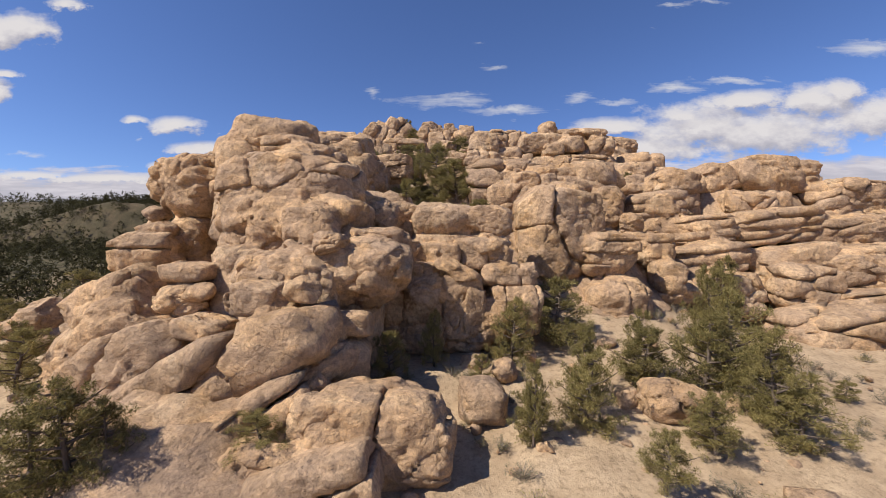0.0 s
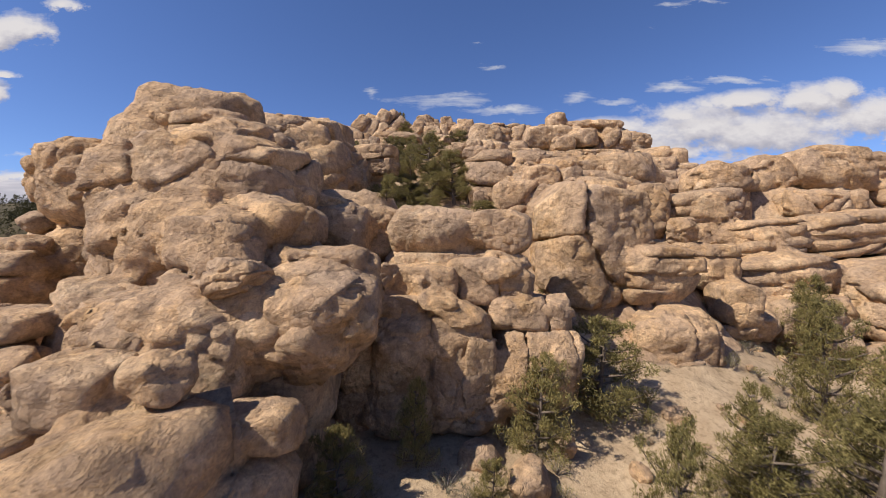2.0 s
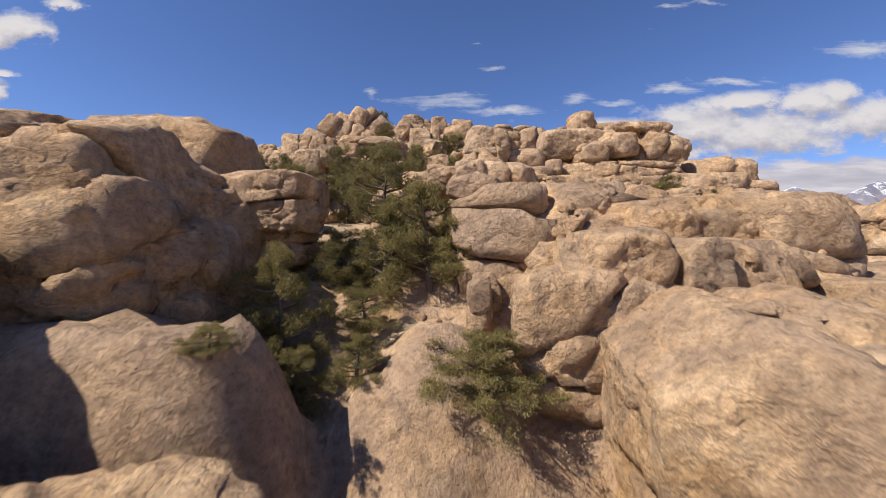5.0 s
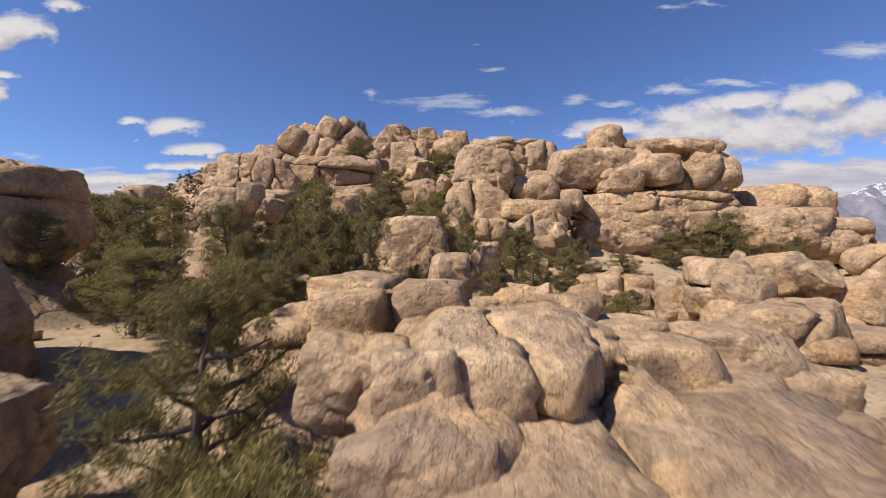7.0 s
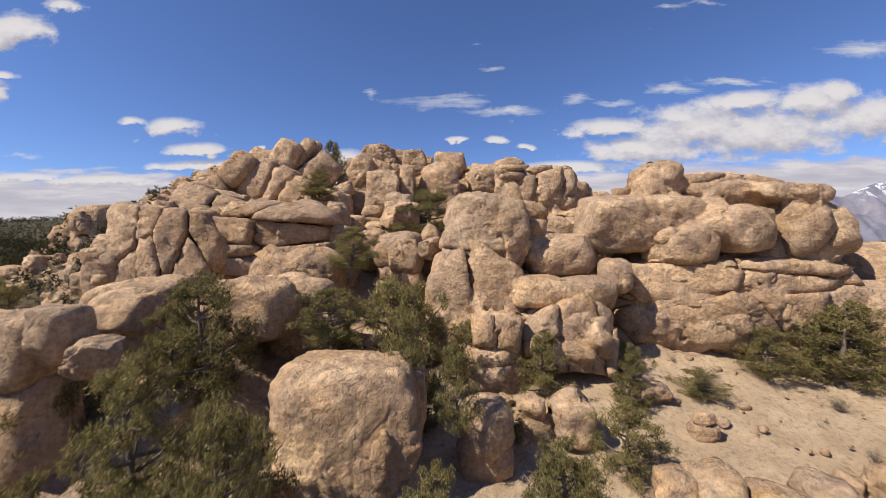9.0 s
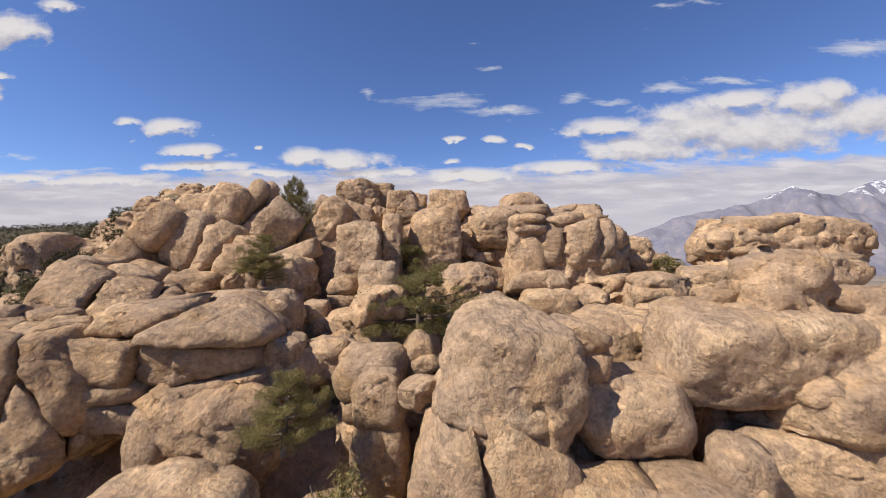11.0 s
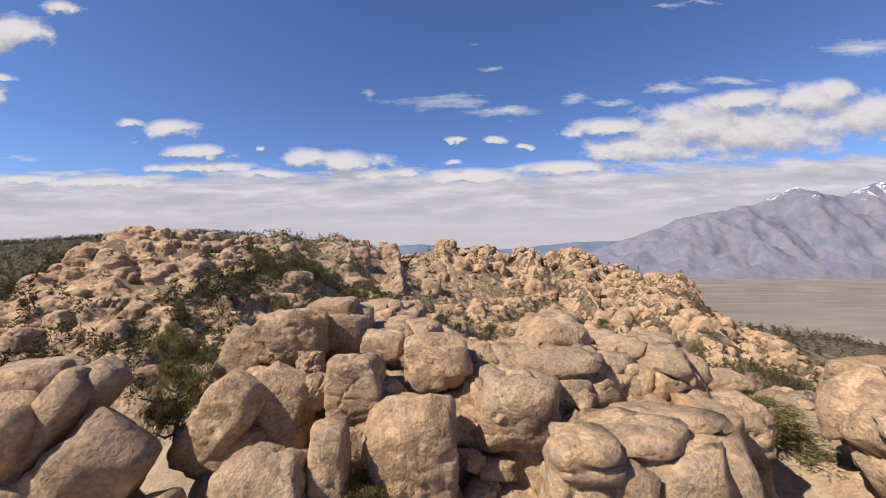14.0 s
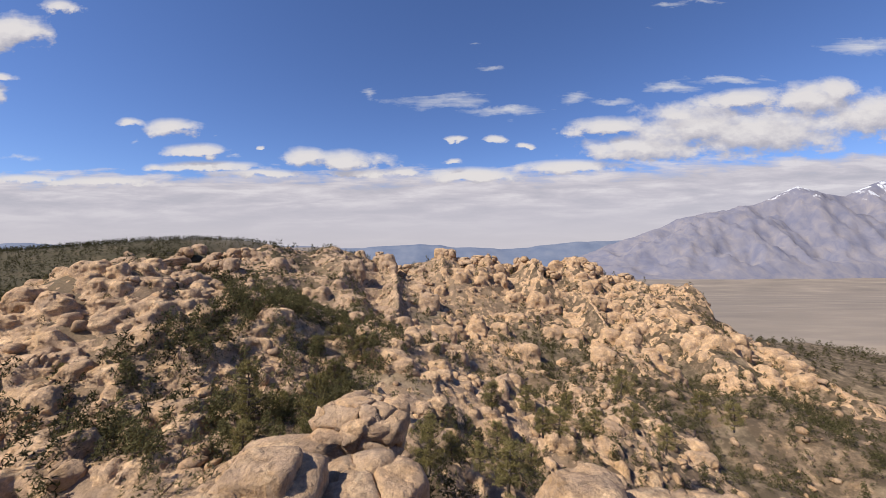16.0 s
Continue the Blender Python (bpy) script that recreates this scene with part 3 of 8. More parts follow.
def build_ground():
    grow = 60 * 1.13 ** np.arange(38)
    grow = grow[grow < 4600]
    gx = np.concatenate([-grow[::-1] - 30, axis_steps([(-90, -30, 1.6), (-30, 42, 0.45), (42, 150, 1.8)]), 150 + (grow - 55)])
    gy = np.concatenate([-(70 * 1.35 ** np.arange(12))[::-1], axis_steps([(-60, -2, 2.5), (-2, 100, 0.45), (100, 150, 0.9), (150, 300, 1.7)]), 300 + (grow - 56)])
    X, Y = np.meshgrid(gx, gy)
    x, y = X.ravel(), Y.ravel()
    z = ground_height(x, y)
    rocky = stony(x, y)
    near = (y > -20) & (y < 330) & (np.abs(x) < 190)
    d = np.zeros(len(x))
    p = np.stack([x, y, z], 1)[near]
    warp = p + 0.7 * np.stack([vnoise(p * 0.5, k) for k in (1, 2, 3)], 1)
    edge, who = cells(warp / np.array((2.2, 2.2, 1.5)), 3)
    bulge = 0.42 * (1 - np.exp(-edge * 4.5)) + 0.22 * (who - 0.5)
    soft = 0.22 * fbm(p * 0.22, 4, 5) + 0.07 * fbm(p * 1.3, 3, 9)
    r = rocky[near]
    edge2, who2 = cells(warp / np.array((6.0, 5.0, 4.0)), 17)
    back = ease(95, 112, p[:, 1])
    bulge = bulge * (1 - 0.7 * back) + back * 0.6 * (who2 - 0.5)
    d[near] = soft + r * (bulge + 0.25 * fbm(p * 0.9, 3, 11))
    far = (~near) & (np.hypot(x, y) > 200)
    d[far] = (4.0 * fbm(np.stack([x, y, 0 * x], 1)[far] * 0.012, 5, 21)) * ease(300, 900, np.hypot(x[far], y[far])) * 0.8
    w = len(gx)
    a = (np.arange(len(gy) - 1)[:, None] * w + np.arange(w - 1)[None, :]).ravel()
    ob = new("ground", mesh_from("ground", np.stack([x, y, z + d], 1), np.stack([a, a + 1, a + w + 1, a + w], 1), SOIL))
    ob.data.attributes.new("stone", "FLOAT", "POINT").data.foreach_set("value", rocky.astype(np.float32))
    return tagged(ob, "pale decomposed-granite sand and bare tan bedrock", "ground", kind="structure")


build_ground()

# ---- rocks ----


def skin(p, n, off, size, rough):
    """Weathering of a rock's surface at the points p: swells, fine ridges, pits."""
    q = p + off
    push = 0.042 * min(size, 2.4) * fbm(q * (0.75 / max(0.45, min(size, 1.3))), 3, 5)
    bent = q + 0.45 * np.stack([vnoise(q * 0.8, 61), vnoise(q * 0.8, 62), vnoise(q * 0.8, 63)], 1)
    ridge = 1 - np.abs(vnoise(bent * np.array((0.9, 0.9, 1.9)), 7))
    push -= 0.13 * min(1.0, size) * ease(0.90, 1.0, ridge) * ease(-0.35, 0.3, vnoise(q * 0.45, 18))
    cleft = 1 - np.abs(vnoise(bent * np.array((1.1, 1.1, 0.35)) + 31, 8))
    push -= 0.13 * min(1.0, size) * ease(0.91, 1.0, cleft) * ease(-0.2, 0.4, vnoise(q * 0.4, 19))
    push += 0.022 * min(size, 1.2) * fbm(q * 3.1, 3, 9)
    push -= 0.12 * min(1.0, size * 0.5) * ease(0.62, 0.84, vnoise(q * 1.05 + 9, 33))
    small = min(1.0, size)
    lean = np.stack([bent[:, 0] + 0.2 * bent[:, 2], bent[:, 1], bent[:, 2] - 0.15 * bent[:, 0]], 1)
    edge, who = cells(lean / np.array((1.35, 1.35, 0.85)), 41)
    push += small * (0.15 * (who - 0.5) - 0.13 * np.exp(-edge * 13))
    edge, who = cells(lean / np.array((0.55, 0.55, 0.36)), 43)
    push += small * ease(-0.3, 0.3, vnoise(q * 0.5, 45)) * (0.06 * (who - 0.5) - 0.06 * np.exp(-edge * 9))
    return push * rough


def boulder_shape(size, seed, level, square=2.6, rough=1.0):
    """Points of one rounded boulder of the half-sizes given."""
    rng = np.random.default_rng(seed)
    n, faces = ball(level)
    turn = rng.uniform(0, 1.57)
    c, s = math.cos(turn), math.sin(turn)
    m = np.stack([n[:, 0] * c - n[:, 1] * s, n[:, 0] * s + n[:, 1] * c, n[:, 2]], 1)
    p = n * ((np.abs(m) ** square).sum(1) ** (-1 / square))[:, None] * np.array(size, float)
    off = rng.uniform(-50, 50, 3)
    p = p * (1 + 0.10 * fbm(n * 1.25 + off, 3, seed % 97))[:, None]
    # one or two old breaks leave flatter sides
    for _ in range(13):
        w = rng.normal(size=3)
        w /= np.linalg.norm(w)
        d = p @ w
        lim = rng.uniform(0.60, 0.90) * d.max()
        p = p - np.maximum(0, d - lim)[:, None] * w * 0.93
    return p + n * skin(p, n, off, float(min(size)), rough)[:, None], faces


def blocks_of(size, seed, cell, square, level_of, gap=0.012, planes=30, edge=24.0, uneven=0.05, drop=0.36, crisp=1.0, jitter=0.4):
    """The blocks of a jointed rock mass: rounded cells between joint planes inside a rounded outline. Yields points and faces."""
    rng = np.random.default_rng(seed)
    sharp = rng.uniform(26, 60) * crisp
    size, cell = np.array(size, float), np.array(cell, float)
    k = np.arange(planes) + 0.5
    phi, th = np.arccos(1 - 2 * k / planes), math.pi * (1 + 5 ** 0.5) * k + rng.uniform(0, 6)
    u = np.stack([np.cos(th) * np.sin(phi), np.sin(th) * np.sin(phi), np.cos(phi)], 1) + rng.normal(0, 0.16, (planes, 3))
    u /= np.linalg.norm(u, axis=1, keepdims=True)
    P = u * ((np.abs(u) ** square).sum(1) ** (-1 / square))[:, None]
    off = rng.uniform(-50, 50, 3)
    w = np.sign(P) * np.abs(P) ** (square - 1) / size
    w /= np.linalg.norm(w, axis=1, keepdims=True)
    lim = (w * P * size).sum(1) * (1 + 0.17 * vnoise(u * 1.5 + off, 2) + 0.07 * vnoise(u * 3.7 + off, 3))
    steps = [max(1, int(round(2 * s / c))) for s, c in zip(size, cell)]
    cell = 2 * size / np.array(steps)
    seeds = []
    for a in range(steps[0]):
        for b in range(steps[1]):
            for c in range(steps[2]):
                q = (np.array((a, b, c)) + 0.5 + rng.uniform(-jitter, jitter, 3) * (np.array(steps) > 1)) * cell - size
                if (np.abs(q / size) ** square).sum() < 0.93 and rng.random() > drop:
                    seeds.append(q)
    if not seeds:
        seeds = [np.zeros(3)]
    seeds = np.array(seeds)
    for i, s in enumerate(seeds):
        m = (seeds - s) / cell
        d2 = (m ** 2).sum(1)
        near = (d2 > 1e-6) & (d2 < 14)
        m, d2 = m[near], d2[near]
        reach = np.maximum(lim * rng.uniform(1 - uneven, 1 + uneven) - w @ s, 0.08)
        level = level_of(cell if len(seeds) > 1 else size * 2)
        n, faces = ball(level)
        inv = [np.maximum(n @ w.T, 0) / reach]
        if len(m):
            inner = np.maximum((n / cell) @ m.T, 0) / (d2 * 0.5)
            face_in, face_out = inner.max(1), inv[0].max(1)
            if (face_out > face_in).mean() < 0.03:
                continue
            g = gap / float(cell.min())
            inv.append(inner * (1 + g))
        out = np.maximum(n @ w.T, 0) / reach
        most = out.max(1)
        inv[0] = (most * ((out / most[:, None]) ** edge).sum(1) ** (1 / edge))[:, None]
        allp = np.concatenate(inv, 1)
        top = allp.max(1)
        t = 1 / (top * ((allp / top[:, None]) ** sharp).sum(1) ** (1 / sharp))
        p = s + n * t[:, None]
        yield p + n * skin(p, n, off, float(min(cell.min(), size.min())) * 0.7, 1.0)[:, None], faces


ROCKS = []
# kind: joint spacing in metres, as a share of the size at the least, and how square the outline is
KINDS = {"k": ((1.7, 1.7, 1.15), (0.55, 0.6, 0.5), 3.3), "s": ((5.0, 3.0, 0.8), (0.7, 0.8, 0.36), 3.6), "c": ((1.0, 1.4, 2.4), (0.42, 0.8, 0.8), 3.1),
         "m": ((2.2, 2.2, 1.4), (0.45, 0.55, 0.38), 2.8), "d": ((3.6, 4.0, 2.8), (1.05, 1.3, 0.95), 2.9), "f": ((4.0, 4.0, 4.0), (1.3, 1.6, 1.1), 3.4)}


def rock(name, label, x, y, z, rx, ry, rz, kind="b", turn=0.0, tip=0.0, level=5, category="boulder", group="", joints=None):
    """One rock of half-sizes rx, ry, rz round its middle. kind: b round boulder, k jointed blocks, s layers, c columns, m great mass, d dome, f faceted slab. joints: their spacing."""
    seed = int(abs(x * 73 + y * 151 + z * 37) * 10) % 99991 + 1
    size = np.array((rx, ry, rz)) * 1.01
    if not joints:
        ROCKS.append((x, y, z, rx, ry, rz, tip, kind))
    if kind == "b":
        p, faces = boulder_shape(size, seed, level)
        ob = new(name, mesh_from(name, p, faces, GRANITE))
    else:
        spacing, share, square = KINDS[kind]
        cell = np.array(joints) if joints else np.maximum(np.array(spacing), np.array(share) * size)
        biggest = 2 * size.max()

        def level_of(extent):
            return int(max(min(3, level - 2), min(level, round(level - 1.25 + math.log2(max(extent) / biggest)))))

        soft = {"d": {"planes": 18, "edge": 22.0, "uneven": 0.03}, "m": {"planes": 26, "edge": 30.0, "uneven": 0.05, "crisp": 1.5}, "s": {"uneven": 0.06, "drop": 0.12, "crisp": 2.2}, "k": {"planes": 22, "edge": 30.0, "drop": 0.3, "crisp": 1.6}, "c": {"planes": 22, "edge": 30.0, "crisp": 1.5},
                "f": {"planes": 20, "edge": 34.0, "uneven": 0.03, "drop": 0.0, "crisp": 1.6}}.get(kind, {})
        if joints:
            soft = {**soft, "jitter": 0.3, "drop": 0.1}
        shapes = list(blocks_of(size, seed, cell, square, level_of, **soft))
        if len(shapes) == 1:
            ob = new(name, mesh_from(name, *shapes[0], GRANITE))
        else:
            ob = new(name)
            for p, faces in shapes:
                new("block", mesh_from("block", p, faces, GRANITE)).parent = ob
    ob.matrix_basis = pose(x, y, z, 0, tip, turn)
    return tagged(ob, label, category, group)


# ---- plants ----


def tuft_mesh(points, sizes, mat, name, blades=5, seed=1, slim=0.17):
    """Many small sprays of needles, each a star of thin pointed blades."""
    rng = np.random.default_rng(seed)
    k = len(points)
    axis = rng.normal(size=(k, blades, 3))
    axis[:, :, 2] += 0.35
    axis /= np.linalg.norm(axis, axis=2, keepdims=True)
    side = np.cross(axis, rng.normal(size=(k, blades, 3)))
    side /= np.linalg.norm(side, axis=2, keepdims=True) + 1e-9
    c = np.repeat(points[:, None, :], blades, 1)
    s = sizes[:, None, None] * rng.uniform(0.7, 1.3, (k, blades, 1))
    v = np.stack([c + side * s * slim, c + axis * s, c - side * s * slim + axis * s * 0.3], 2).reshape(-1, 3)
    f = np.arange(len(v)).reshape(-1, 3)
    return mesh_from(name, v, f, mat, False)


def tube(path, radii, sides=6):
    path = np.asarray(path, float)
    v, f = [], []
    for i, (p, r) in enumerate(zip(path, radii)):
        d = path[min(i + 1, len(path) - 1)] - path[max(i - 1, 0)]
        d = d / (np.linalg.norm(d) + 1e-9)
        u = np.cross(d, (0.31, 0.95, 0.1))
        u /= np.linalg.norm(u) + 1e-9
        w = np.cross(d, u)
        for k in range(sides):
            a = 2 * math.pi * k / sides
            v.append(p + r * (math.cos(a) * u + math.sin(a) * w))
    for i in range(len(path) - 1):
        for k in range(sides):
            f.append((i * sides + k, i * sides + (k + 1) % sides, (i + 1) * sides + (k + 1) % sides, (i + 1) * sides + k))
    return v, f


def make_tree(seed, sprays, mat, crown_name="crown", low=0.12, fine=1.0, slim=0.17):
    """A bushy conifer one metre high and about 0.8 m wide: bent trunk, limbs, and a ragged crown of needle sprays."""
    rng = np.random.default_rng(seed)
    root = new("tree_model")
    lean = rng.uniform(-0.12, 0.12, 2)
    trunk = [(lean[0] * t * t + 0.02 * math.sin(7 * t + seed), lean[1] * t * t + 0.02 * math.cos(6 * t), -0.06 + t) for t in np.linspace(0, 0.92, 8)]
    v, f = tube(trunk, np.linspace(0.042, 0.008, 8), 7)
    part = new("trunk", mesh_from("trunk", v, f, BARK))
    part.parent = root
    points, sizes, lv, lf = [], [], [], []
    limbs = 30
    for i in range(limbs):
        t = low + (0.90 - low) * ((i + rng.uniform(0, 0.8)) / limbs) ** 1.3
        a = i * 2.4 + rng.uniform(-0.4, 0.4)
        base = np.array(trunk[min(7, int(t * 8))])
        base[2] = t
        reach = (0.20 + 0.34 * math.sin(math.pi * min(1, 0.22 + t * 0.75)) ** 1.2 - 0.22 * t ** 2) * rng.uniform(0.55, 1.15)
        tip = base + np.array((math.cos(a) * reach, math.sin(a) * reach, reach * rng.uniform(0.05, 0.55)))
        mid = (base + tip) / 2 + np.array((0, 0, -0.03))
        tv, tf = tube([base, mid, tip], [0.014, 0.009, 0.003], 4)
        lf += [tuple(q + len(lv) for q in face) for face in tf]
        lv += tv
        m = int(sprays / limbs / 4)
        for _ in range(4):
            w = rng.uniform(0.35, 1.05)
            c = base + (tip - base) * w + rng.normal(0, 0.03, 3)
            r = rng.uniform(0.055, 0.115) * (1.15 - 0.45 * t)
            d = rng.normal(size=(m, 3))
            d /= np.linalg.norm(d, axis=1, keepdims=True)
            points.append(c + d * r * rng.uniform(0.4, 1.0, (m, 1)) * np.array((1.15, 1.15, 0.8)))
            sizes.append(rng.uniform(0.028, 0.052, m) * fine)
    part = new("limb", mesh_from("limb", lv, lf, BARK))
    part.parent = root
    part = new(crown_name, tuft_mesh(np.concatenate(points), np.concatenate(sizes), mat, crown_name, 3, seed, slim))
    part.parent = root
    return root


def make_shrub(seed, sprays, mat):
    """A low shrub one metre high: thin stems that fan out, and small leaves at their ends."""
    rng = np.random.default_rng(seed)
    root = new("shrub_model")
    v, f, points = [], [], []
    for i in range(26):
        a, r = rng.uniform(0, 6.28), rng.uniform(0.15, 0.75)
        tip = np.array((math.cos(a) * r, math.sin(a) * r, rng.uniform(0.45, 1.0) * (1.1 - 0.5 * r)))
        tv, tf = tube([(0, 0, -0.05), tip * (0.45, 0.45, 0.6), tip], [0.016, 0.011, 0.004], 3)
        f += [tuple(q + len(v) for q in face) for face in tf]
        v += tv
        points.append(tip * rng.uniform(0.55, 1.05, (sprays // 26, 1)) + rng.normal(0, 0.085, (sprays // 26, 3)))
    part = new("stem", mesh_from("stem", v, f, TWIG))
    part.parent = root
    pts = np.concatenate(points)
    pts[:, 2] = np.maximum(pts[:, 2], 0.02)
    part = new("foliage", tuft_mesh(pts, rng.uniform(0.05, 0.1, len(pts)), mat, "foliage", 3, seed))
    part.parent = root
    return root


LIGHT_TREES = [make_tree(60 + k, 2600, PINE, low=0.03 + 0.04 * k, fine=1.05, slim=0.15) for k in range(3)]
TREES = [make_tree(40 + k, 5200, PINE, low=0.03 + 0.05 * (k % 3), fine=0.85, slim=0.13) for k in range(5)]
FULL_TREES = [make_tree(50 + k, 15000, PINE, low=0.04 + 0.05 * k, fine=0.6, slim=0.1) for k in range(3)]
SHRUBS = [make_shrub(70 + k, 230, SAGE if k % 2 else PINE) for k in range(4)]
PLANTS = [0]


def plant(kind, x, y, z, high, wide):
    """Sets one plant with its foot at the place given, a little sunk in."""
    PLANTS[0] += 1
    k = PLANTS[0]
    model, name = (SHRUBS[k % 4], "shrub") if kind == "shrub" else (FULL_TREES[k % 3], "pinyon_tree") if kind == "full" else (LIGHT_TREES[k % 3], "pinyon_tree") if kind == "light" else (TREES[k % 5], "pinyon_tree")
    ob = copy_thing(model, pose(x, y, z - 0.05 * high, 0, 0, 137.5 * k))
    ob.name = name
    s = wide / {"shrub": 1.4, "full": 0.74}.get(kind, 0.98)
    ob.scale = (s, s, high)
    if kind == "shrub":
        return tagged(ob, "low grey-green desert shrub on sandy ground" if k % 2 else "low dark green desert shrub among the rocks", "shrub", "desert shrubs")
    return tagged(ob, "bushy dark green pinyon pine rooted between boulders" if high > 2.2 else "small dark green juniper growing among rocks", "tree", "pinyon and juniper trees")



# ---- the rocks and plants, from the canyon to the ridge ----

# the tower and its foot
rock("rock_dome", "smooth tan granite dome that caps the tower", -11.00, 25.30, 17.10, 2.65, 2.60, 2.95, "d", level=6, category="rock dome", joints=(6.0, 6.0, 6.0))
rock("rock_dome", "smooth tan granite dome with faint joints", -12.60, 24.95, 15.79, 1.70, 2.72, 3.14, "d", level=5, category="rock dome")
rock("layered_rock", "tan granite split into stacked horizontal layers", -9.48, 23.39, 17.68, 1.46, 1.11, 0.77, "s", level=5, category="layered rock")
rock("boulder", "rounded tan granite boulder, weathered and lichen-stained", -7.82, 20.75, 15.89, 1.63, 1.28, 0.80, "b", level=6, category="boulder")
rock("rock_outcrop", "massive tan granite outcrop with joints and dark stains", -7.31, 23.06, 15.95, 1.98, 1.59, 1.56, "m", level=6, category="rock outcrop")
rock("rock_dome", "smooth tan granite dome with faint joints", -7.65, 20.79, 14.62, 3.38, 0.82, 0.73, "d", level=7, category="rock dome")
rock("boulder", "rounded tan granite boulder, weathered and lichen-stained", -5.74, 19.27, 13.37, 1.26, 1.06, 0.66, "b", level=6, category="boulder")
rock("rock_dome", "smooth tan granite dome with faint joints", -4.57, 19.83, 13.30, 0.94, 0.94, 0.73, "d", level=5, category="rock dome")
rock("boulder", "rounded tan granite boulder, weathered and lichen-stained", -6.42, 18.35, 12.63, 1.31, 1.01, 0.63, "b", level=6, category="boulder")
rock("layered_rock", "tan granite split into stacked horizontal layers", -3.63, 18.95, 12.28, 1.87, 0.71, 0.49, "s", level=6, category="layered rock")
rock("boulder", "rounded tan granite boulder, weathered and lichen-stained", -5.01, 16.80, 11.93, 1.06, 0.85, 0.53, "b", level=6, category="boulder")
rock("boulder", "rounded tan granite boulder, weathered and lichen-stained", -18.23, 25.47, 15.85, 1.27, 1.34, 1.49, "b", level=5, category="boulder")
rock("rock_dome", "smooth tan granite dome with faint joints", -15.69, 24.65, 15.43, 1.49, 1.86, 2.06, "d", level=5, category="rock dome")
rock("boulder", "rounded tan granite boulder, weathered and lichen-stained", -15.17, 25.31, 17.21, 0.84, 0.89, 0.99, "b", level=4, category="boulder")
rock("boulder", "rounded tan granite boulder, weathered and lichen-stained", -19.04, 25.29, 13.90, 0.94, 0.84, 0.65, "b", level=4, category="boulder")
rock("rock_block", "jointed tan granite block with rounded edges", -15.81, 23.92, 12.20, 1.23, 1.19, 1.32, "k", level=4, category="rock block")
rock("rock_outcrop", "massive tan granite outcrop with joints and dark stains", -10.34, 22.83, 13.42, 2.96, 2.37, 2.14, "m", level=7, category="rock outcrop")
rock("rock_dome", "smooth tan granite dome with faint joints", -9.75, 37.99, 19.68, 2.62, 2.82, 2.82, "d", level=5, category="rock dome")
rock("rock_outcrop", "massive tan granite outcrop with joints and dark stains", -8.50, 30.88, 16.74, 3.14, 2.51, 2.13, "m", level=5, category="rock outcrop")
rock("boulder", "rounded tan granite boulder, weathered and lichen-stained", -6.04, 34.56, 17.75, 1.27, 1.60, 1.78, "b", level=4, category="boulder")
rock("rock_dome", "smooth tan granite dome with faint joints", -8.65, 19.31, 12.66, 0.85, 0.90, 1.00, "d", level=4, category="rock dome", tip=25)
rock("rock_block", "jointed tan granite block with rounded edges", -6.44, 18.38, 12.76, 1.21, 1.09, 0.81, "k", level=5, category="rock block")
rock("boulder", "rounded tan granite boulder, weathered and lichen-stained", -5.16, 19.32, 13.44, 1.07, 0.92, 0.64, "b", level=4, category="boulder")
rock("rock_dome", "smooth tan granite dome with faint joints", -9.76, 18.40, 10.74, 1.28, 1.15, 1.22, "d", level=5, category="rock dome")
rock("rock_outcrop", "massive tan granite outcrop with joints and dark stains", -4.50, 18.13, 10.50, 2.98, 2.09, 1.60, "m", level=7, category="rock outcrop")
rock("rock_outcrop", "massive tan granite outcrop with joints and dark stains", -6.85, 16.97, 10.15, 2.32, 1.62, 1.51, "m", level=7, category="rock outcrop")
rock("boulder", "rounded tan granite boulder, weathered and lichen-stained", -5.24, 14.54, 10.07, 0.75, 0.68, 0.64, "b", level=4, category="boulder")
rock("rock_dome", "smooth tan granite dome with faint joints", -7.22, 14.91, 9.77, 0.99, 0.89, 0.66, "d", level=5, category="rock dome")
rock("rock_block", "jointed tan granite block with rounded edges", -5.90, 14.57, 8.95, 1.51, 0.77, 0.54, "k", level=5, category="rock block")
rock("rock_block", "jointed tan granite block with rounded edges", -4.94, 14.33, 7.85, 1.05, 0.95, 0.74, "k", level=5, category="rock block")
rock("rock_outcrop", "massive tan granite outcrop with joints and dark stains", -5.37, 15.06, 7.01, 2.20, 1.32, 1.43, "m", level=5, category="rock outcrop")
rock("rock_block", "jointed tan granite block with rounded edges", -3.87, 15.49, 8.64, 1.03, 0.82, 0.57, "k", level=5, category="rock block")
rock("layered_rock", "tan granite split into stacked horizontal layers", -11.60, 17.28, 10.64, 1.16, 0.81, 0.42, "s", level=5, category="layered rock")
rock("boulder", "rounded tan granite boulder, weathered and lichen-stained", -11.38, 16.82, 9.63, 1.36, 0.93, 0.64, "b", level=5, category="boulder", tip=-15)
rock("layered_rock", "tan granite split into stacked horizontal layers", -9.99, 15.86, 8.39, 1.03, 1.03, 0.54, "s", level=5, category="layered rock", tip=12)
rock("boulder", "rounded tan granite boulder, weathered and lichen-stained", -11.01, 16.55, 9.01, 1.10, 0.71, 0.49, "b", level=5, category="boulder", tip=-25)
rock("boulder", "rounded tan granite boulder, weathered and lichen-stained", -16.77, 22.36, 12.48, 1.15, 1.02, 0.71, "b", level=4, category="boulder")
rock("rock_outcrop", "massive tan granite outcrop with joints and dark stains", -16.74, 21.47, 11.23, 1.50, 1.35, 1.18, "m", level=5, category="rock outcrop")
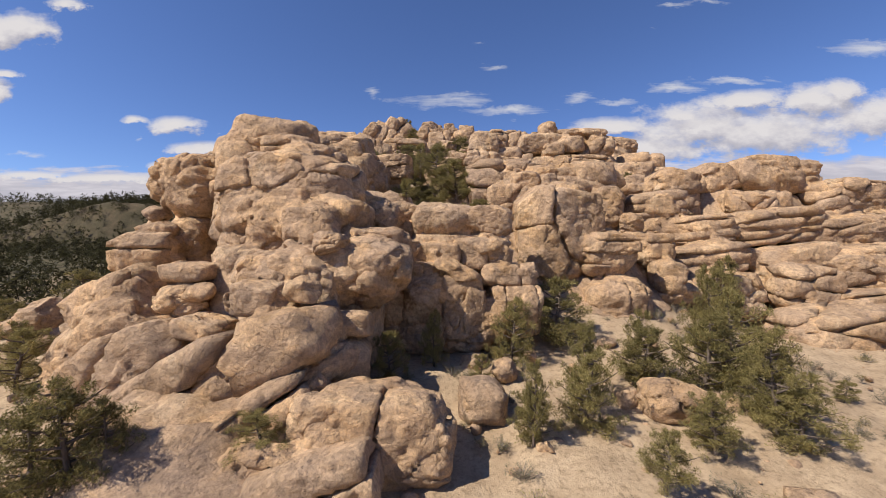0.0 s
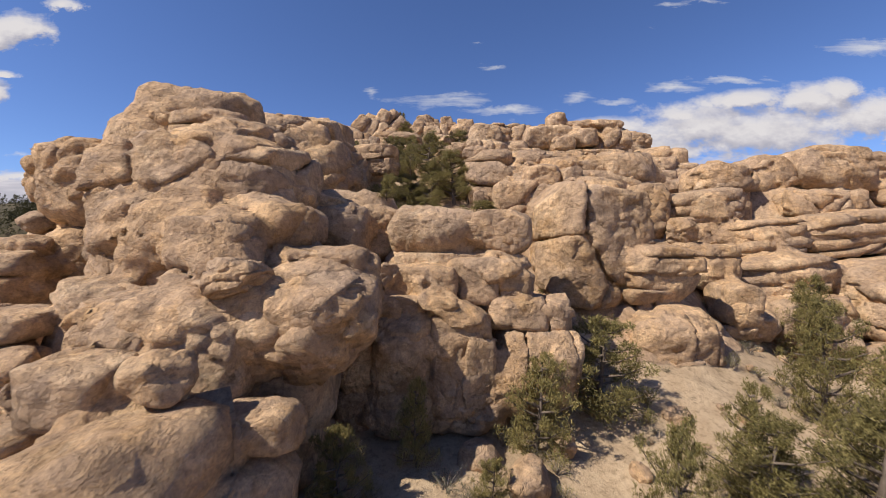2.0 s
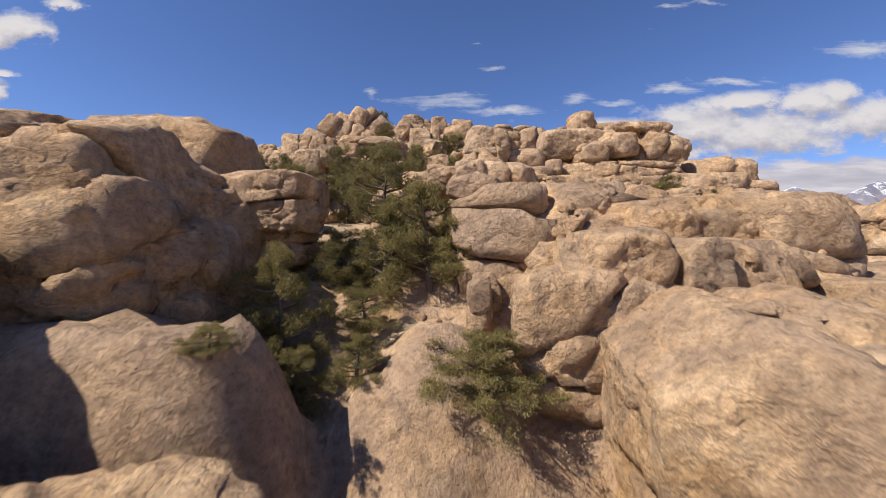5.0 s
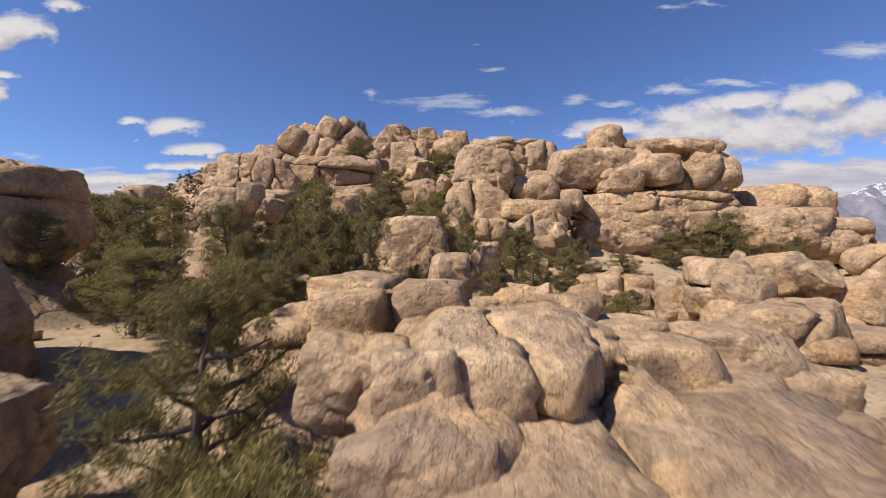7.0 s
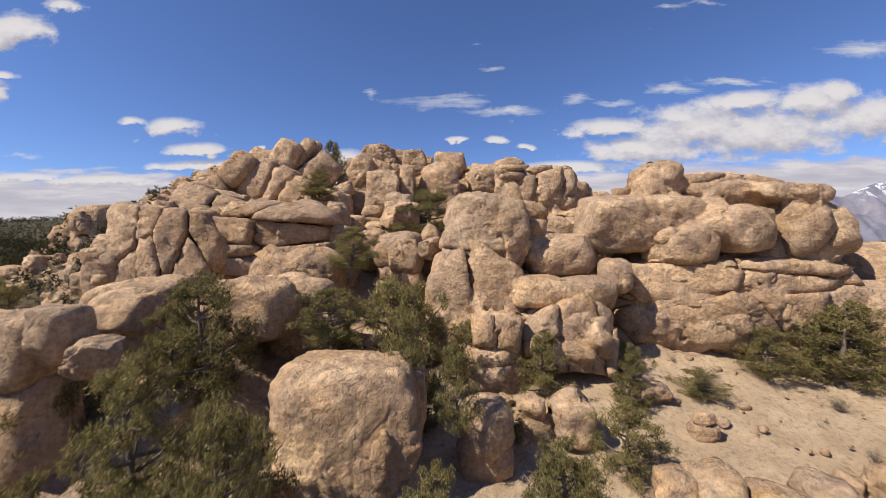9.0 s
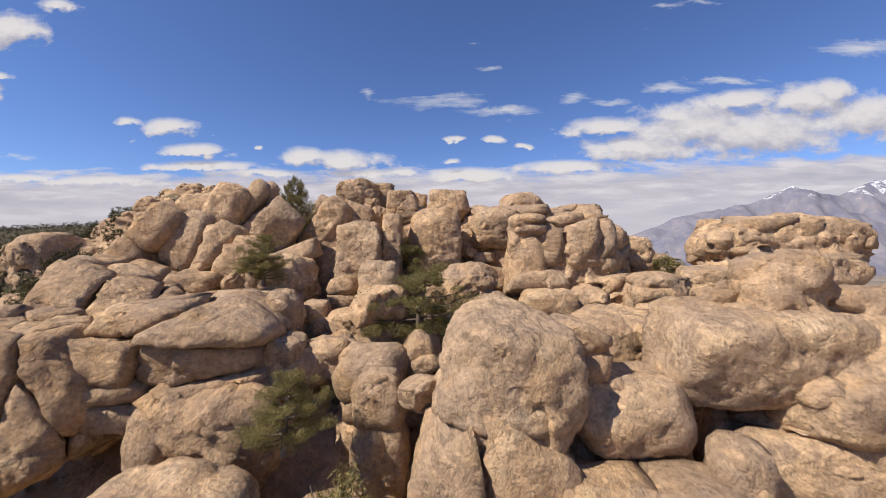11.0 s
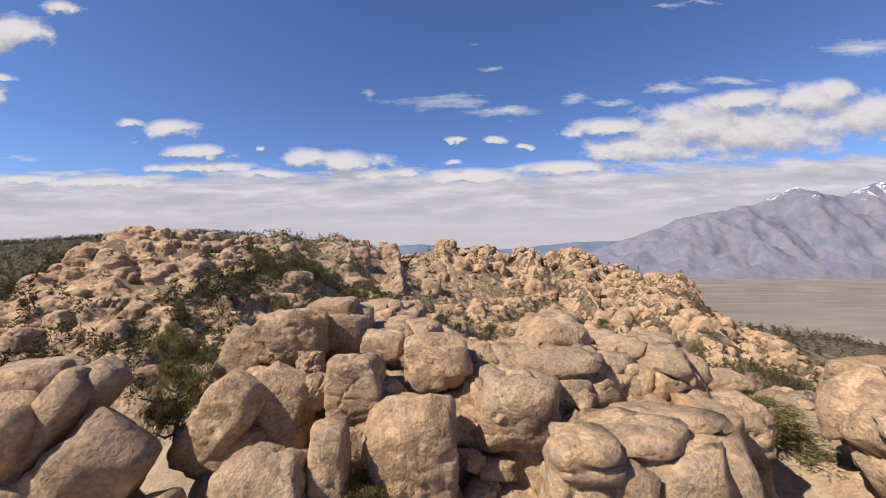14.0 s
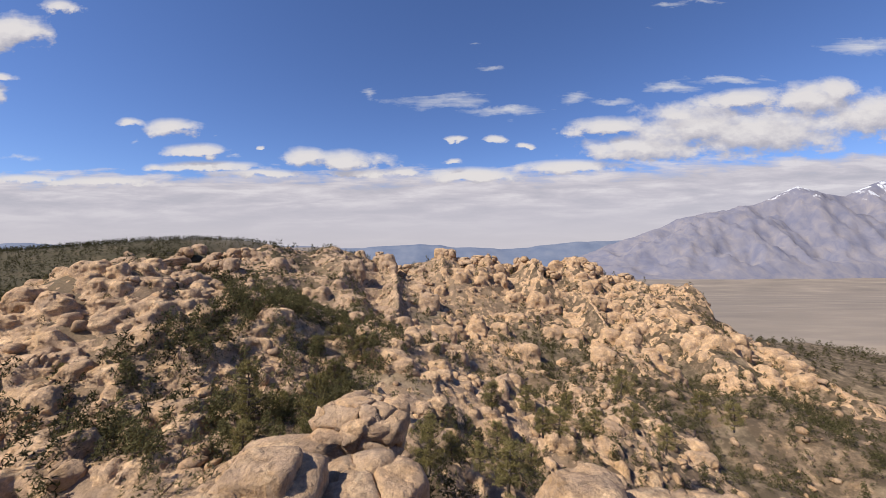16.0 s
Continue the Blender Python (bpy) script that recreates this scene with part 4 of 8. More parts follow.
rock("rock_outcrop", "massive tan granite outcrop with joints and dark stains", -16.11, 19.08, 8.19, 2.37, 1.66, 2.09, "m", level=5, category="rock outcrop", tip=-28)
rock("rock_outcrop", "massive tan granite outcrop with joints and dark stains", -15.93, 18.15, 6.68, 2.64, 1.85, 1.85, "m", level=5, category="rock outcrop", tip=-35)
rock("boulder", "rounded tan granite boulder, weathered and lichen-stained", -23.38, 22.50, 7.59, 1.57, 1.41, 1.27, "b", level=5, category="boulder")
rock("boulder", "rounded tan granite boulder, weathered and lichen-stained", -24.46, 21.28, 7.12, 1.26, 0.80, 0.55, "b", level=5, category="boulder")
rock("layered_rock", "tan granite slab split into slanting layers", -8.40, 14.26, 6.31, 4.75, 1.90, 2.05, "f", level=6, category="layered rock", tip=-33, joints=(3.4, 2.2, 1.25))
rock("layered_rock", "tan granite slab split into slanting layers", -7.20, 12.90, 4.90, 3.90, 1.30, 1.30, "f", level=6, category="layered rock", tip=-38, joints=(2.6, 1.6, 0.85))
rock("layered_rock", "tan granite slab split into slanting layers", -13.43, 15.99, 6.11, 2.90, 1.50, 1.95, "f", level=6, category="layered rock", tip=-40, joints=(2.6, 1.8, 1.2))
rock("rock_outcrop", "massive tan granite outcrop with joints and dark stains", -2.22, 12.31, 5.63, 2.50, 1.46, 1.52, "m", level=7, category="rock outcrop")
rock("boulder", "rounded tan granite boulder, weathered and lichen-stained", -1.45, 12.92, 5.65, 0.70, 0.63, 0.60, "b", level=4, category="boulder")
rock("rock_outcrop", "massive tan granite outcrop with joints and dark stains", -4.82, 11.10, 5.17, 2.46, 0.86, 0.90, "m", level=6, category="rock outcrop")
rock("rock_outcrop", "massive tan granite outcrop with joints and dark stains", -7.32, 10.74, 4.88, 1.51, 0.69, 0.72, "m", level=5, category="rock outcrop")
rock("rock_outcrop", "massive tan granite outcrop with joints and dark stains", -8.31, 22.32, 11.31, 3.78, 3.78, 4.72, "m", level=7, category="rock outcrop")
rock("rock_outcrop", "massive tan granite outcrop with joints and dark stains", -8.40, 21.29, 13.89, 3.77, 2.26, 3.21, "m", level=7, category="rock outcrop")
rock("rock_outcrop", "massive tan granite outcrop with joints and dark stains", -11.10, 38.40, 20.28, 2.84, 2.56, 2.51, "m", level=5, category="rock outcrop")
rock("rock_outcrop", "massive tan granite outcrop with joints and dark stains", -8.20, 32.98, 16.03, 3.60, 2.79, 2.18, "m", level=6, category="rock outcrop")
rock("rock_outcrop", "massive tan granite outcrop with joints and dark stains", -3.89, 22.46, 12.74, 1.30, 1.30, 1.63, "m", level=5, category="rock outcrop")
rock("rock_outcrop", "massive tan granite outcrop with joints and dark stains", -4.60, 18.40, 8.00, 1.60, 1.50, 2.63, "m", level=5, category="rock outcrop")

rock("rock_slab", "slanting tan granite slab at the tower's foot", -8.10, 13.60, 6.11, 2.72, 1.00, 1.41, "f", level=6, category="rock slab", tip=-33, joints=(2.4, 1.6, 0.9))
rock("rock_slab", "slanting tan granite slab at the tower's foot", -8.00, 11.63, 5.18, 2.15, 0.90, 1.06, "f", level=6, category="rock slab", tip=-30, joints=(2.2, 1.5, 0.8))
rock("rock_slab", "low tan granite slab rising out of sand", -3.48, 10.23, 5.30, 1.80, 0.90, 0.90, "f", level=6, category="rock slab", tip=-18, joints=(1.8, 1.5, 0.9))
rock("rock_slab", "low tan granite slab rising out of sand", -11.14, 11.23, 4.64, 1.98, 0.90, 0.83, "f", level=5, category="rock slab", tip=-20)

# the ledge across the canyon
rock("rock_dome", "smooth tan granite dome with faint joints", -2.66, 24.46, 13.02, 1.89, 1.89, 1.33, "d", level=6, category="rock dome")
rock("rock_dome", "smooth tan granite dome with faint joints", -0.08, 23.39, 13.27, 1.70, 1.69, 1.06, "d", level=6, category="rock dome")
rock("rock_dome", "smooth tan granite dome with faint joints", 2.53, 23.13, 13.24, 1.53, 1.53, 1.00, "d", level=6, category="rock dome")
rock("layered_rock", "tan granite split into stacked horizontal layers", 1.11, 22.06, 12.01, 2.87, 0.47, 0.48, "s", level=6, category="layered rock")
rock("rock_block", "jointed tan granite block with rounded edges", -0.35, 21.65, 11.25, 1.40, 1.01, 0.70, "k", level=6, category="rock block")
rock("rock_block", "jointed tan granite block with rounded edges", 2.28, 21.76, 11.36, 1.54, 1.04, 0.81, "k", level=6, category="rock block")
rock("boulder", "rounded tan granite boulder, weathered and lichen-stained", -1.70, 20.69, 11.57, 0.61, 0.55, 0.58, "b", level=5, category="boulder")
rock("rock_block", "jointed tan granite block with rounded edges", -0.83, 20.85, 10.46, 1.28, 0.72, 0.50, "k", level=6, category="rock block")
rock("rock_block", "jointed tan granite block with rounded edges", 3.70, 21.20, 10.10, 1.64, 0.87, 0.68, "k", level=6, category="rock block")
rock("rock_column", "upright tan granite column parted by deep joints", 3.81, 21.14, 8.18, 1.56, 1.25, 1.56, "c", level=6, category="rock column")
rock("rock_column", "upright tan granite column parted by deep joints", 1.01, 21.06, 8.67, 1.27, 1.61, 2.02, "c", level=7, category="rock column")
rock("rock_outcrop", "massive tan granite outcrop with joints and dark stains", -0.98, 20.69, 8.64, 1.16, 1.40, 1.75, "m", level=6, category="rock outcrop")
rock("rock_outcrop", "massive tan granite outcrop with joints and dark stains", -2.78, 20.82, 10.93, 0.91, 0.90, 1.13, "m", level=5, category="rock outcrop")
rock("rock_dome", "smooth tan granite dome with faint joints", 8.26, 28.59, 12.88, 2.70, 3.12, 3.46, "d", level=7, category="rock dome")
rock("layered_rock", "tan granite split into stacked horizontal layers", 11.25, 26.82, 11.25, 1.98, 1.79, 1.50, "s", level=6, category="layered rock")
rock("rock_column", "upright tan granite column parted by deep joints", 11.63, 25.47, 8.01, 2.03, 1.62, 1.46, "c", level=6, category="rock column")
rock("boulder", "rounded tan granite boulder, weathered and lichen-stained", 14.47, 29.34, 13.29, 1.07, 0.97, 0.94, "b", level=5, category="boulder")
rock("rock_dome", "smooth tan granite dome with faint joints", 13.15, 33.63, 17.85, 2.04, 1.81, 1.26, "d", level=5, category="rock dome")
rock("rock_outcrop", "massive tan granite outcrop with joints and dark stains", 13.09, 30.57, 14.53, 1.13, 1.63, 1.84, "m", level=5, category="rock outcrop")
rock("layered_rock", "tan granite split into stacked horizontal layers", 16.20, 28.91, 11.47, 1.18, 1.18, 1.31, "s", level=5, category="layered rock")
rock("layered_rock", "tan granite split into stacked horizontal layers", 16.22, 27.48, 9.16, 0.96, 1.38, 1.56, "s", level=5, category="layered rock")

# the canyon floor
rock("boulder", "jointed tan granite block with rounded edges", 1.50, 14.89, 5.64, 0.88, 0.88, 0.77, "k", level=5, category="rock block")
rock("boulder", "rounded tan granite boulder, weathered and lichen-stained", 9.09, 15.00, 5.63, 1.24, 1.11, 0.77, "b", level=5, category="boulder")
rock("boulder", "rounded tan granite boulder, weathered and lichen-stained", 7.60, 15.35, 5.55, 0.46, 0.43, 0.48, "b", level=4, category="boulder")
rock("boulder", "rounded tan granite boulder, weathered and lichen-stained", 2.85, 17.65, 5.99, 0.85, 0.77, 0.59, "b", level=4, category="boulder")
rock("boulder", "rounded tan granite boulder, weathered and lichen-stained", 4.40, 19.14, 6.14, 0.36, 0.39, 0.43, "b", level=4, category="boulder")
rock("boulder", "rounded tan granite boulder, weathered and lichen-stained", 3.51, 12.72, 4.97, 0.33, 0.30, 0.31, "b", level=4, category="boulder")
rock("boulder", "rounded tan granite boulder, weathered and lichen-stained", 11.40, 15.09, 5.54, 0.45, 0.51, 0.56, "b", level=4, category="boulder")
rock("boulder", "rounded tan granite boulder, weathered and lichen-stained", 9.05, 20.63, 6.44, 0.54, 0.49, 0.42, "b", level=4, category="boulder")

# the layered slope
rock("rock_dome", "smooth tan granite dome with faint joints", 28.17, 39.69, 18.30, 2.18, 1.97, 1.75, "d", level=4, category="rock dome")
rock("rock_dome", "smooth tan granite dome with faint joints", 33.26, 40.01, 18.65, 3.20, 2.88, 2.10, "d", level=5, category="rock dome")
rock("boulder", "rounded tan granite boulder, weathered and lichen-stained", 38.28, 40.47, 19.65, 1.49, 1.34, 1.19, "b", level=4, category="boulder")
rock("rock_block", "jointed tan granite block with rounded edges", 23.33, 38.72, 17.86, 2.55, 2.04, 1.42, "k", level=5, category="rock block")
rock("rock_block", "jointed tan granite block with rounded edges", 39.83, 37.86, 16.38, 3.54, 2.47, 1.71, "k", level=5, category="rock block")
rock("rock_block", "jointed tan granite block with rounded edges", 29.93, 36.54, 15.67, 3.23, 1.55, 1.08, "k", level=5, category="rock block")
rock("layered_rock", "tan granite split into stacked horizontal layers", 19.12, 34.64, 15.21, 2.54, 1.83, 1.27, "s", level=5, category="layered rock", tip=-6)
rock("layered_rock", "tan granite split into stacked horizontal layers", 22.54, 33.75, 12.90, 2.97, 2.14, 1.48, "s", level=5, category="layered rock", tip=-6)
rock("layered_rock", "tan granite split into stacked horizontal layers", 29.20, 33.75, 13.39, 4.20, 2.13, 1.48, "s", level=6, category="layered rock", tip=-6)
rock("layered_rock", "tan granite split into stacked horizontal layers", 21.55, 31.19, 10.55, 3.43, 1.98, 1.37, "s", level=5, category="layered rock", tip=-6)
rock("layered_rock", "tan granite split into stacked horizontal layers", 35.39, 33.87, 12.65, 4.94, 2.49, 1.73, "s", level=6, category="layered rock", tip=-6)
rock("layered_rock", "tan granite split into stacked horizontal layers", 27.95, 30.79, 10.34, 3.38, 2.27, 1.58, "s", level=5, category="layered rock", tip=-6)
rock("layered_rock", "tan granite split into stacked horizontal layers", 33.11, 29.99, 9.96, 4.13, 2.82, 1.96, "s", level=6, category="layered rock", tip=-6)
rock("rock_block", "jointed tan granite block with rounded edges", 26.75, 28.66, 8.67, 2.10, 1.89, 1.58, "k", level=5, category="rock block")
rock("rock_block", "jointed tan granite block with rounded edges", 21.66, 29.15, 8.50, 2.57, 1.85, 1.28, "k", level=5, category="rock block")
rock("layered_rock", "tan granite split into stacked horizontal layers", 31.51, 27.92, 6.85, 3.25, 2.63, 1.83, "s", level=5, category="layered rock", tip=-6)
rock("layered_rock", "tan granite split into stacked horizontal layers", 27.30, 26.52, 5.50, 4.03, 2.90, 2.02, "s", level=6, category="layered rock", tip=-6)
rock("rock_dome", "smooth tan granite dome with faint joints", 26.65, 24.91, 3.24, 4.35, 2.61, 1.81, "d", level=6, category="rock dome")
rock("rock_block", "jointed tan granite block with rounded edges", 17.71, 28.46, 8.03, 1.47, 1.33, 0.95, "k", level=4, category="rock block")

# the gully behind the ledge
rock("rock_outcrop", "massive tan granite outcrop with joints and dark stains", -9.40, 32.20, 18.20, 3.40, 3.60, 2.50, "m", level=7, category="rock outcrop")
rock("rock_dome", "smooth tan granite dome with faint joints", -9.00, 31.60, 15.60, 3.50, 3.20, 2.30, "d", level=7, category="rock dome")
rock("rock_dome", "smooth tan granite dome with faint joints", -7.40, 33.20, 16.60, 1.60, 1.40, 1.50, "d", level=6, category="rock dome")
rock("rock_block", "jointed tan granite block with rounded edges", -4.49, 35.08, 18.82, 1.70, 1.36, 1.07, "k", level=7, category="rock block")
rock("layered_rock", "tan granite split into stacked horizontal layers", -4.54, 35.29, 17.34, 1.39, 1.11, 0.93, "s", level=5, category="layered rock")
rock("rock_dome", "smooth tan granite dome with faint joints", -16.89, 47.02, 23.05, 3.25, 2.93, 2.27, "d", level=6, category="rock dome")
rock("rock_outcrop", "massive tan granite outcrop with joints and dark stains", -18.30, 43.78, 22.50, 2.49, 2.24, 1.64, "m", level=5, category="rock outcrop")
rock("rock_dome", "smooth tan granite dome with faint joints", 11.66, 34.52, 17.76, 4.44, 1.47, 1.15, "d", level=6, category="rock dome")
rock("rock_dome", "smooth tan granite dome with faint joints", 10.66, 33.46, 17.59, 1.49, 1.32, 0.92, "d", level=6, category="rock dome")
rock("rock_dome", "smooth tan granite dome with faint joints", 5.26, 37.98, 19.50, 1.63, 1.37, 0.95, "d", level=6, category="rock dome")
rock("rock_block", "jointed tan granite block with rounded edges", 3.02, 38.30, 19.40, 0.94, 0.85, 0.80, "k", level=5, category="rock block")
rock("rock_block", "jointed tan granite block with rounded edges", 0.99, 39.30, 19.93, 0.97, 0.87, 0.79, "k", level=5, category="rock block")
rock("boulder", "rounded tan granite boulder, weathered and lichen-stained", 7.85, 38.27, 19.26, 0.85, 0.77, 0.66, "b", level=5, category="boulder")
rock("rock_block", "jointed tan granite block with rounded edges", 2.83, 32.17, 15.70, 0.35, 0.49, 0.55, "k", level=5, category="rock block")
rock("boulder", "rounded tan granite boulder, weathered and lichen-stained", -0.68, 40.78, 19.66, 1.13, 0.81, 0.57, "b", level=5, category="boulder")
rock("rock_outcrop", "massive tan granite outcrop with joints and dark stains", 14.69, 43.57, 18.81, 1.85, 1.62, 1.12, "m", level=5, category="rock outcrop")
rock("boulder", "rounded tan granite boulder, weathered and lichen-stained", 18.55, 45.79, 20.28, 0.91, 0.82, 0.75, "b", level=4, category="boulder")
rock("rock_dome", "smooth tan granite dome with faint joints", 19.79, 45.32, 19.38, 1.03, 0.93, 1.03, "d", level=4, category="rock dome")
rock("rock_dome", "smooth tan granite dome with faint joints", 23.02, 46.49, 19.14, 1.55, 1.39, 1.01, "d", level=5, category="rock dome")
rock("layered_rock", "tan granite split into stacked horizontal layers", 15.12, 42.22, 18.47, 0.87, 0.63, 0.44, "s", level=4, category="layered rock")
rock("layered_rock", "tan granite split into stacked horizontal layers", 17.89, 43.30, 18.27, 1.32, 0.86, 0.60, "s", level=5, category="layered rock")
rock("rock_dome", "smooth tan granite dome with faint joints", 20.65, 42.38, 17.78, 2.13, 1.08, 0.75, "d", level=5, category="rock dome")
rock("rock_dome", "smooth tan granite dome with faint joints", 25.59, 45.60, 18.05, 2.07, 1.70, 1.18, "d", level=5, category="rock dome")
rock("rock_outcrop", "massive tan granite outcrop with joints and dark stains", 31.05, 62.61, 23.09, 1.92, 1.73, 1.92, "m", level=4, category="rock outcrop")
rock("rock_outcrop", "massive tan granite outcrop with joints and dark stains", 33.66, 60.90, 21.85, 2.86, 2.57, 1.82, "m", level=5, category="rock outcrop")
rock("rock_outcrop", "massive tan granite outcrop with joints and dark stains", 35.17, 55.67, 20.41, 3.56, 1.92, 1.34, "m", level=5, category="rock outcrop")
rock("rock_outcrop", "massive tan granite outcrop with joints and dark stains", 10.24, 38.48, 17.26, 1.90, 1.37, 0.95, "m", level=5, category="rock outcrop")
rock("rock_outcrop", "massive tan granite outcrop with joints and dark stains", 14.35, 37.44, 17.43, 2.98, 1.26, 0.88, "m", level=6, category="rock outcrop")
rock("rock_dome", "smooth tan granite dome with faint joints", 2.00, 36.06, 19.77, 0.82, 0.74, 0.64, "d", level=6, category="rock dome")
rock("rock_dome", "smooth tan granite dome with faint joints", 2.80, 35.40, 19.86, 0.62, 0.56, 0.61, "d", level=6, category="rock dome")
rock("rock_outcrop", "massive tan granite outcrop with joints and dark stains", 2.92, 34.82, 19.26, 0.94, 0.63, 0.56, "m", level=6, category="rock outcrop")
rock("layered_rock", "tan granite split into stacked horizontal layers", -0.90, 40.11, 19.16, 0.98, 0.88, 0.84, "s", level=5, category="layered rock")
rock("rock_block", "jointed tan granite block with rounded edges", 0.85, 40.64, 20.09, 1.07, 0.96, 0.92, "k", level=5, category="rock block")
rock("rock_dome", "smooth tan granite dome with faint joints", 2.79, 39.79, 20.18, 0.92, 0.82, 0.73, "d", level=5, category="rock dome")
rock("boulder", "rounded tan granite boulder, weathered and lichen-stained", 4.87, 39.68, 20.35, 0.75, 0.52, 0.36, "b", level=5, category="boulder")
rock("rock_dome", "smooth tan granite dome with faint joints", 5.81, 40.73, 18.70, 0.83, 0.65, 0.45, "d", level=5, category="rock dome")

# the mound beside the gully
rock("rock_slab", "weathered tan granite slab with flat worn faces", 2.25, 37.54, 19.05, 0.86, 0.77, 0.86, "f", level=5, category="rock slab")
rock("rock_slab", "weathered tan granite slab with flat worn faces", 4.14, 38.14, 19.39, 1.01, 0.91, 1.10, "f", level=5, category="rock slab")
rock("rock_slab", "weathered tan granite slab with flat worn faces", 5.69, 37.76, 19.23, 0.88, 0.79, 0.97, "f", level=5, category="rock slab")
rock("rock_slab", "weathered tan granite slab with flat worn faces", 6.78, 37.05, 19.08, 0.87, 0.78, 0.77, "f", level=5, category="rock slab")
rock("rock_slab", "weathered tan granite slab with flat worn faces", 8.01, 36.89, 18.95, 0.78, 0.70, 0.67, "f", level=5, category="rock slab")
rock("rock_slab", "weathered tan granite slab with flat worn faces", 4.12, 36.10, 18.62, 0.90, 0.71, 0.53, "f", level=5, category="rock slab")
rock("rock_slab", "weathered tan granite slab with flat worn faces", 5.55, 35.77, 18.73, 0.84, 0.67, 0.50, "f", level=5, category="rock slab")
rock("rock_slab", "weathered tan granite slab with flat worn faces", 6.93, 35.62, 18.77, 0.74, 0.60, 0.44, "f", level=5, category="rock slab")
rock("rock_slab", "weathered tan granite slab with flat worn faces", 1.25, 39.23, 19.32, 0.68, 0.61, 0.55, "f", level=5, category="rock slab")
rock("rock_slab", "weathered tan granite slab with flat worn faces", 5.88, 39.69, 20.02, 1.01, 0.70, 0.52, "f", level=5, category="rock slab")
rock("rock_slab", "weathered tan granite slab with flat worn faces", 3.81, 39.93, 19.98, 0.87, 0.61, 0.45, "f", level=5, category="rock slab")
rock("rock_slab", "weathered tan granite slab with flat worn faces", 7.49, 39.29, 19.56, 0.91, 0.70, 0.52, "f", level=5, category="rock slab")
rock("rock_slab", "weathered tan granite slab with flat worn faces", 8.95, 39.08, 19.35, 0.76, 0.69, 0.51, "f", level=5, category="rock slab")
rock("rock_slab", "weathered tan granite slab with flat worn faces", 9.72, 37.51, 18.93, 0.82, 0.73, 0.61, "f", level=5, category="rock slab")
rock("rock_slab", "weathered tan granite slab with flat worn faces", 2.92, 36.38, 18.79, 0.60, 0.54, 0.52, "f", level=5, category="rock slab")
rock("rock_slab", "weathered tan granite slab with flat worn faces", 8.79, 36.05, 18.68, 0.72, 0.65, 0.48, "f", level=5, category="rock slab")
rock("rock_outcrop", "massive tan granite outcrop with joints and dark stains", 6.60, 35.60, 16.90, 4.60, 2.60, 2.50, "m", level=6, category="rock outcrop")
rock("rock_outcrop", "massive tan granite outcrop with joints and dark stains", 8.40, 32.60, 15.60, 4.20, 2.30, 2.00, "m", level=6, category="rock outcrop")
rock("rock_outcrop", "massive tan granite outcrop with joints and dark stains", 11.60, 34.40, 15.60, 3.80, 3.00, 2.30, "m", level=6, category="rock outcrop")
rock("rock_outcrop", "massive tan granite outcrop with joints and dark stains", 6.20, 31.20, 14.60, 2.60, 1.60, 2.00, "m", level=6, category="rock outcrop")
rock("rock_slab", "weathered tan granite slab with flat worn faces", 6.58, 31.44, 16.70, 1.36, 1.20, 1.04, "f", level=6, category="rock slab")
rock("rock_slab", "weathered tan granite slab with flat worn faces", 8.56, 31.07, 16.61, 0.73, 1.10, 0.96, "f", level=6, category="rock slab")
rock("rock_dome", "smooth tan granite dome with faint joints", 8.90, 33.17, 17.66, 1.31, 1.10, 0.76, "d", level=6, category="rock dome", tip=8)
rock("boulder", "rounded tan granite boulder, weathered and lichen-stained", 7.23, 34.07, 18.73, 0.74, 0.67, 0.79, "b", level=5, category="boulder")
rock("boulder", "rounded tan granite boulder, weathered and lichen-stained", 5.69, 35.28, 18.87, 0.45, 0.40, 0.48, "b", level=4, category="boulder")
rock("rock_outcrop", "massive tan granite outcrop with joints and dark stains", 4.15, 36.82, 19.54, 1.61, 1.60, 1.06, "m", level=6, category="rock outcrop", joints=(1.6, 1.8, 1.2))
rock("rock_slab", "weathered tan granite slab with flat worn faces", 5.00, 33.58, 16.33, 0.61, 0.55, 1.12, "f", level=5, category="rock slab", tip=12)
rock("rock_slab", "weathered tan granite slab with flat worn faces", 5.48, 32.46, 16.12, 0.56, 0.51, 0.94, "f", level=5, category="rock slab", tip=14)
rock("boulder", "rounded tan granite boulder, weathered and lichen-stained", 4.30, 34.39, 17.62, 0.62, 0.56, 0.51, "b", level=5, category="boulder")
rock("rock_slab", "weathered tan granite slab with flat worn faces", 3.88, 34.30, 16.52, 0.64, 0.57, 0.82, "f", level=5, category="rock slab")
rock("rock_slab", "weathered tan granite slab with flat worn faces", 3.14, 33.00, 15.63, 0.48, 0.43, 0.75, "f", level=5, category="rock slab")
rock("rock_slab", "weathered tan granite slab with flat worn faces", 4.13, 33.58, 15.77, 0.77, 0.69, 0.58, "f", level=5, category="rock slab")
rock("rock_slab", "weathered tan granite slab with flat worn faces", 6.07, 34.74, 17.78, 0.85, 0.77, 0.58, "f", level=5, category="rock slab", tip=-10)
rock("rock_slab", "weathered tan granite slab with flat worn faces", 4.84, 35.17, 17.93, 1.03, 0.81, 0.60, "f", level=5, category="rock slab", tip=6)
rock("rock_slab", "weathered tan granite slab with flat worn faces", 6.50, 33.87, 16.73, 0.75, 0.67, 0.87, "f", level=5, category="rock slab", tip=10)
rock("rock_slab", "weathered tan granite slab with flat worn faces", 7.63, 33.66, 17.55, 0.73, 0.66, 0.73, "f", level=5, category="rock slab")
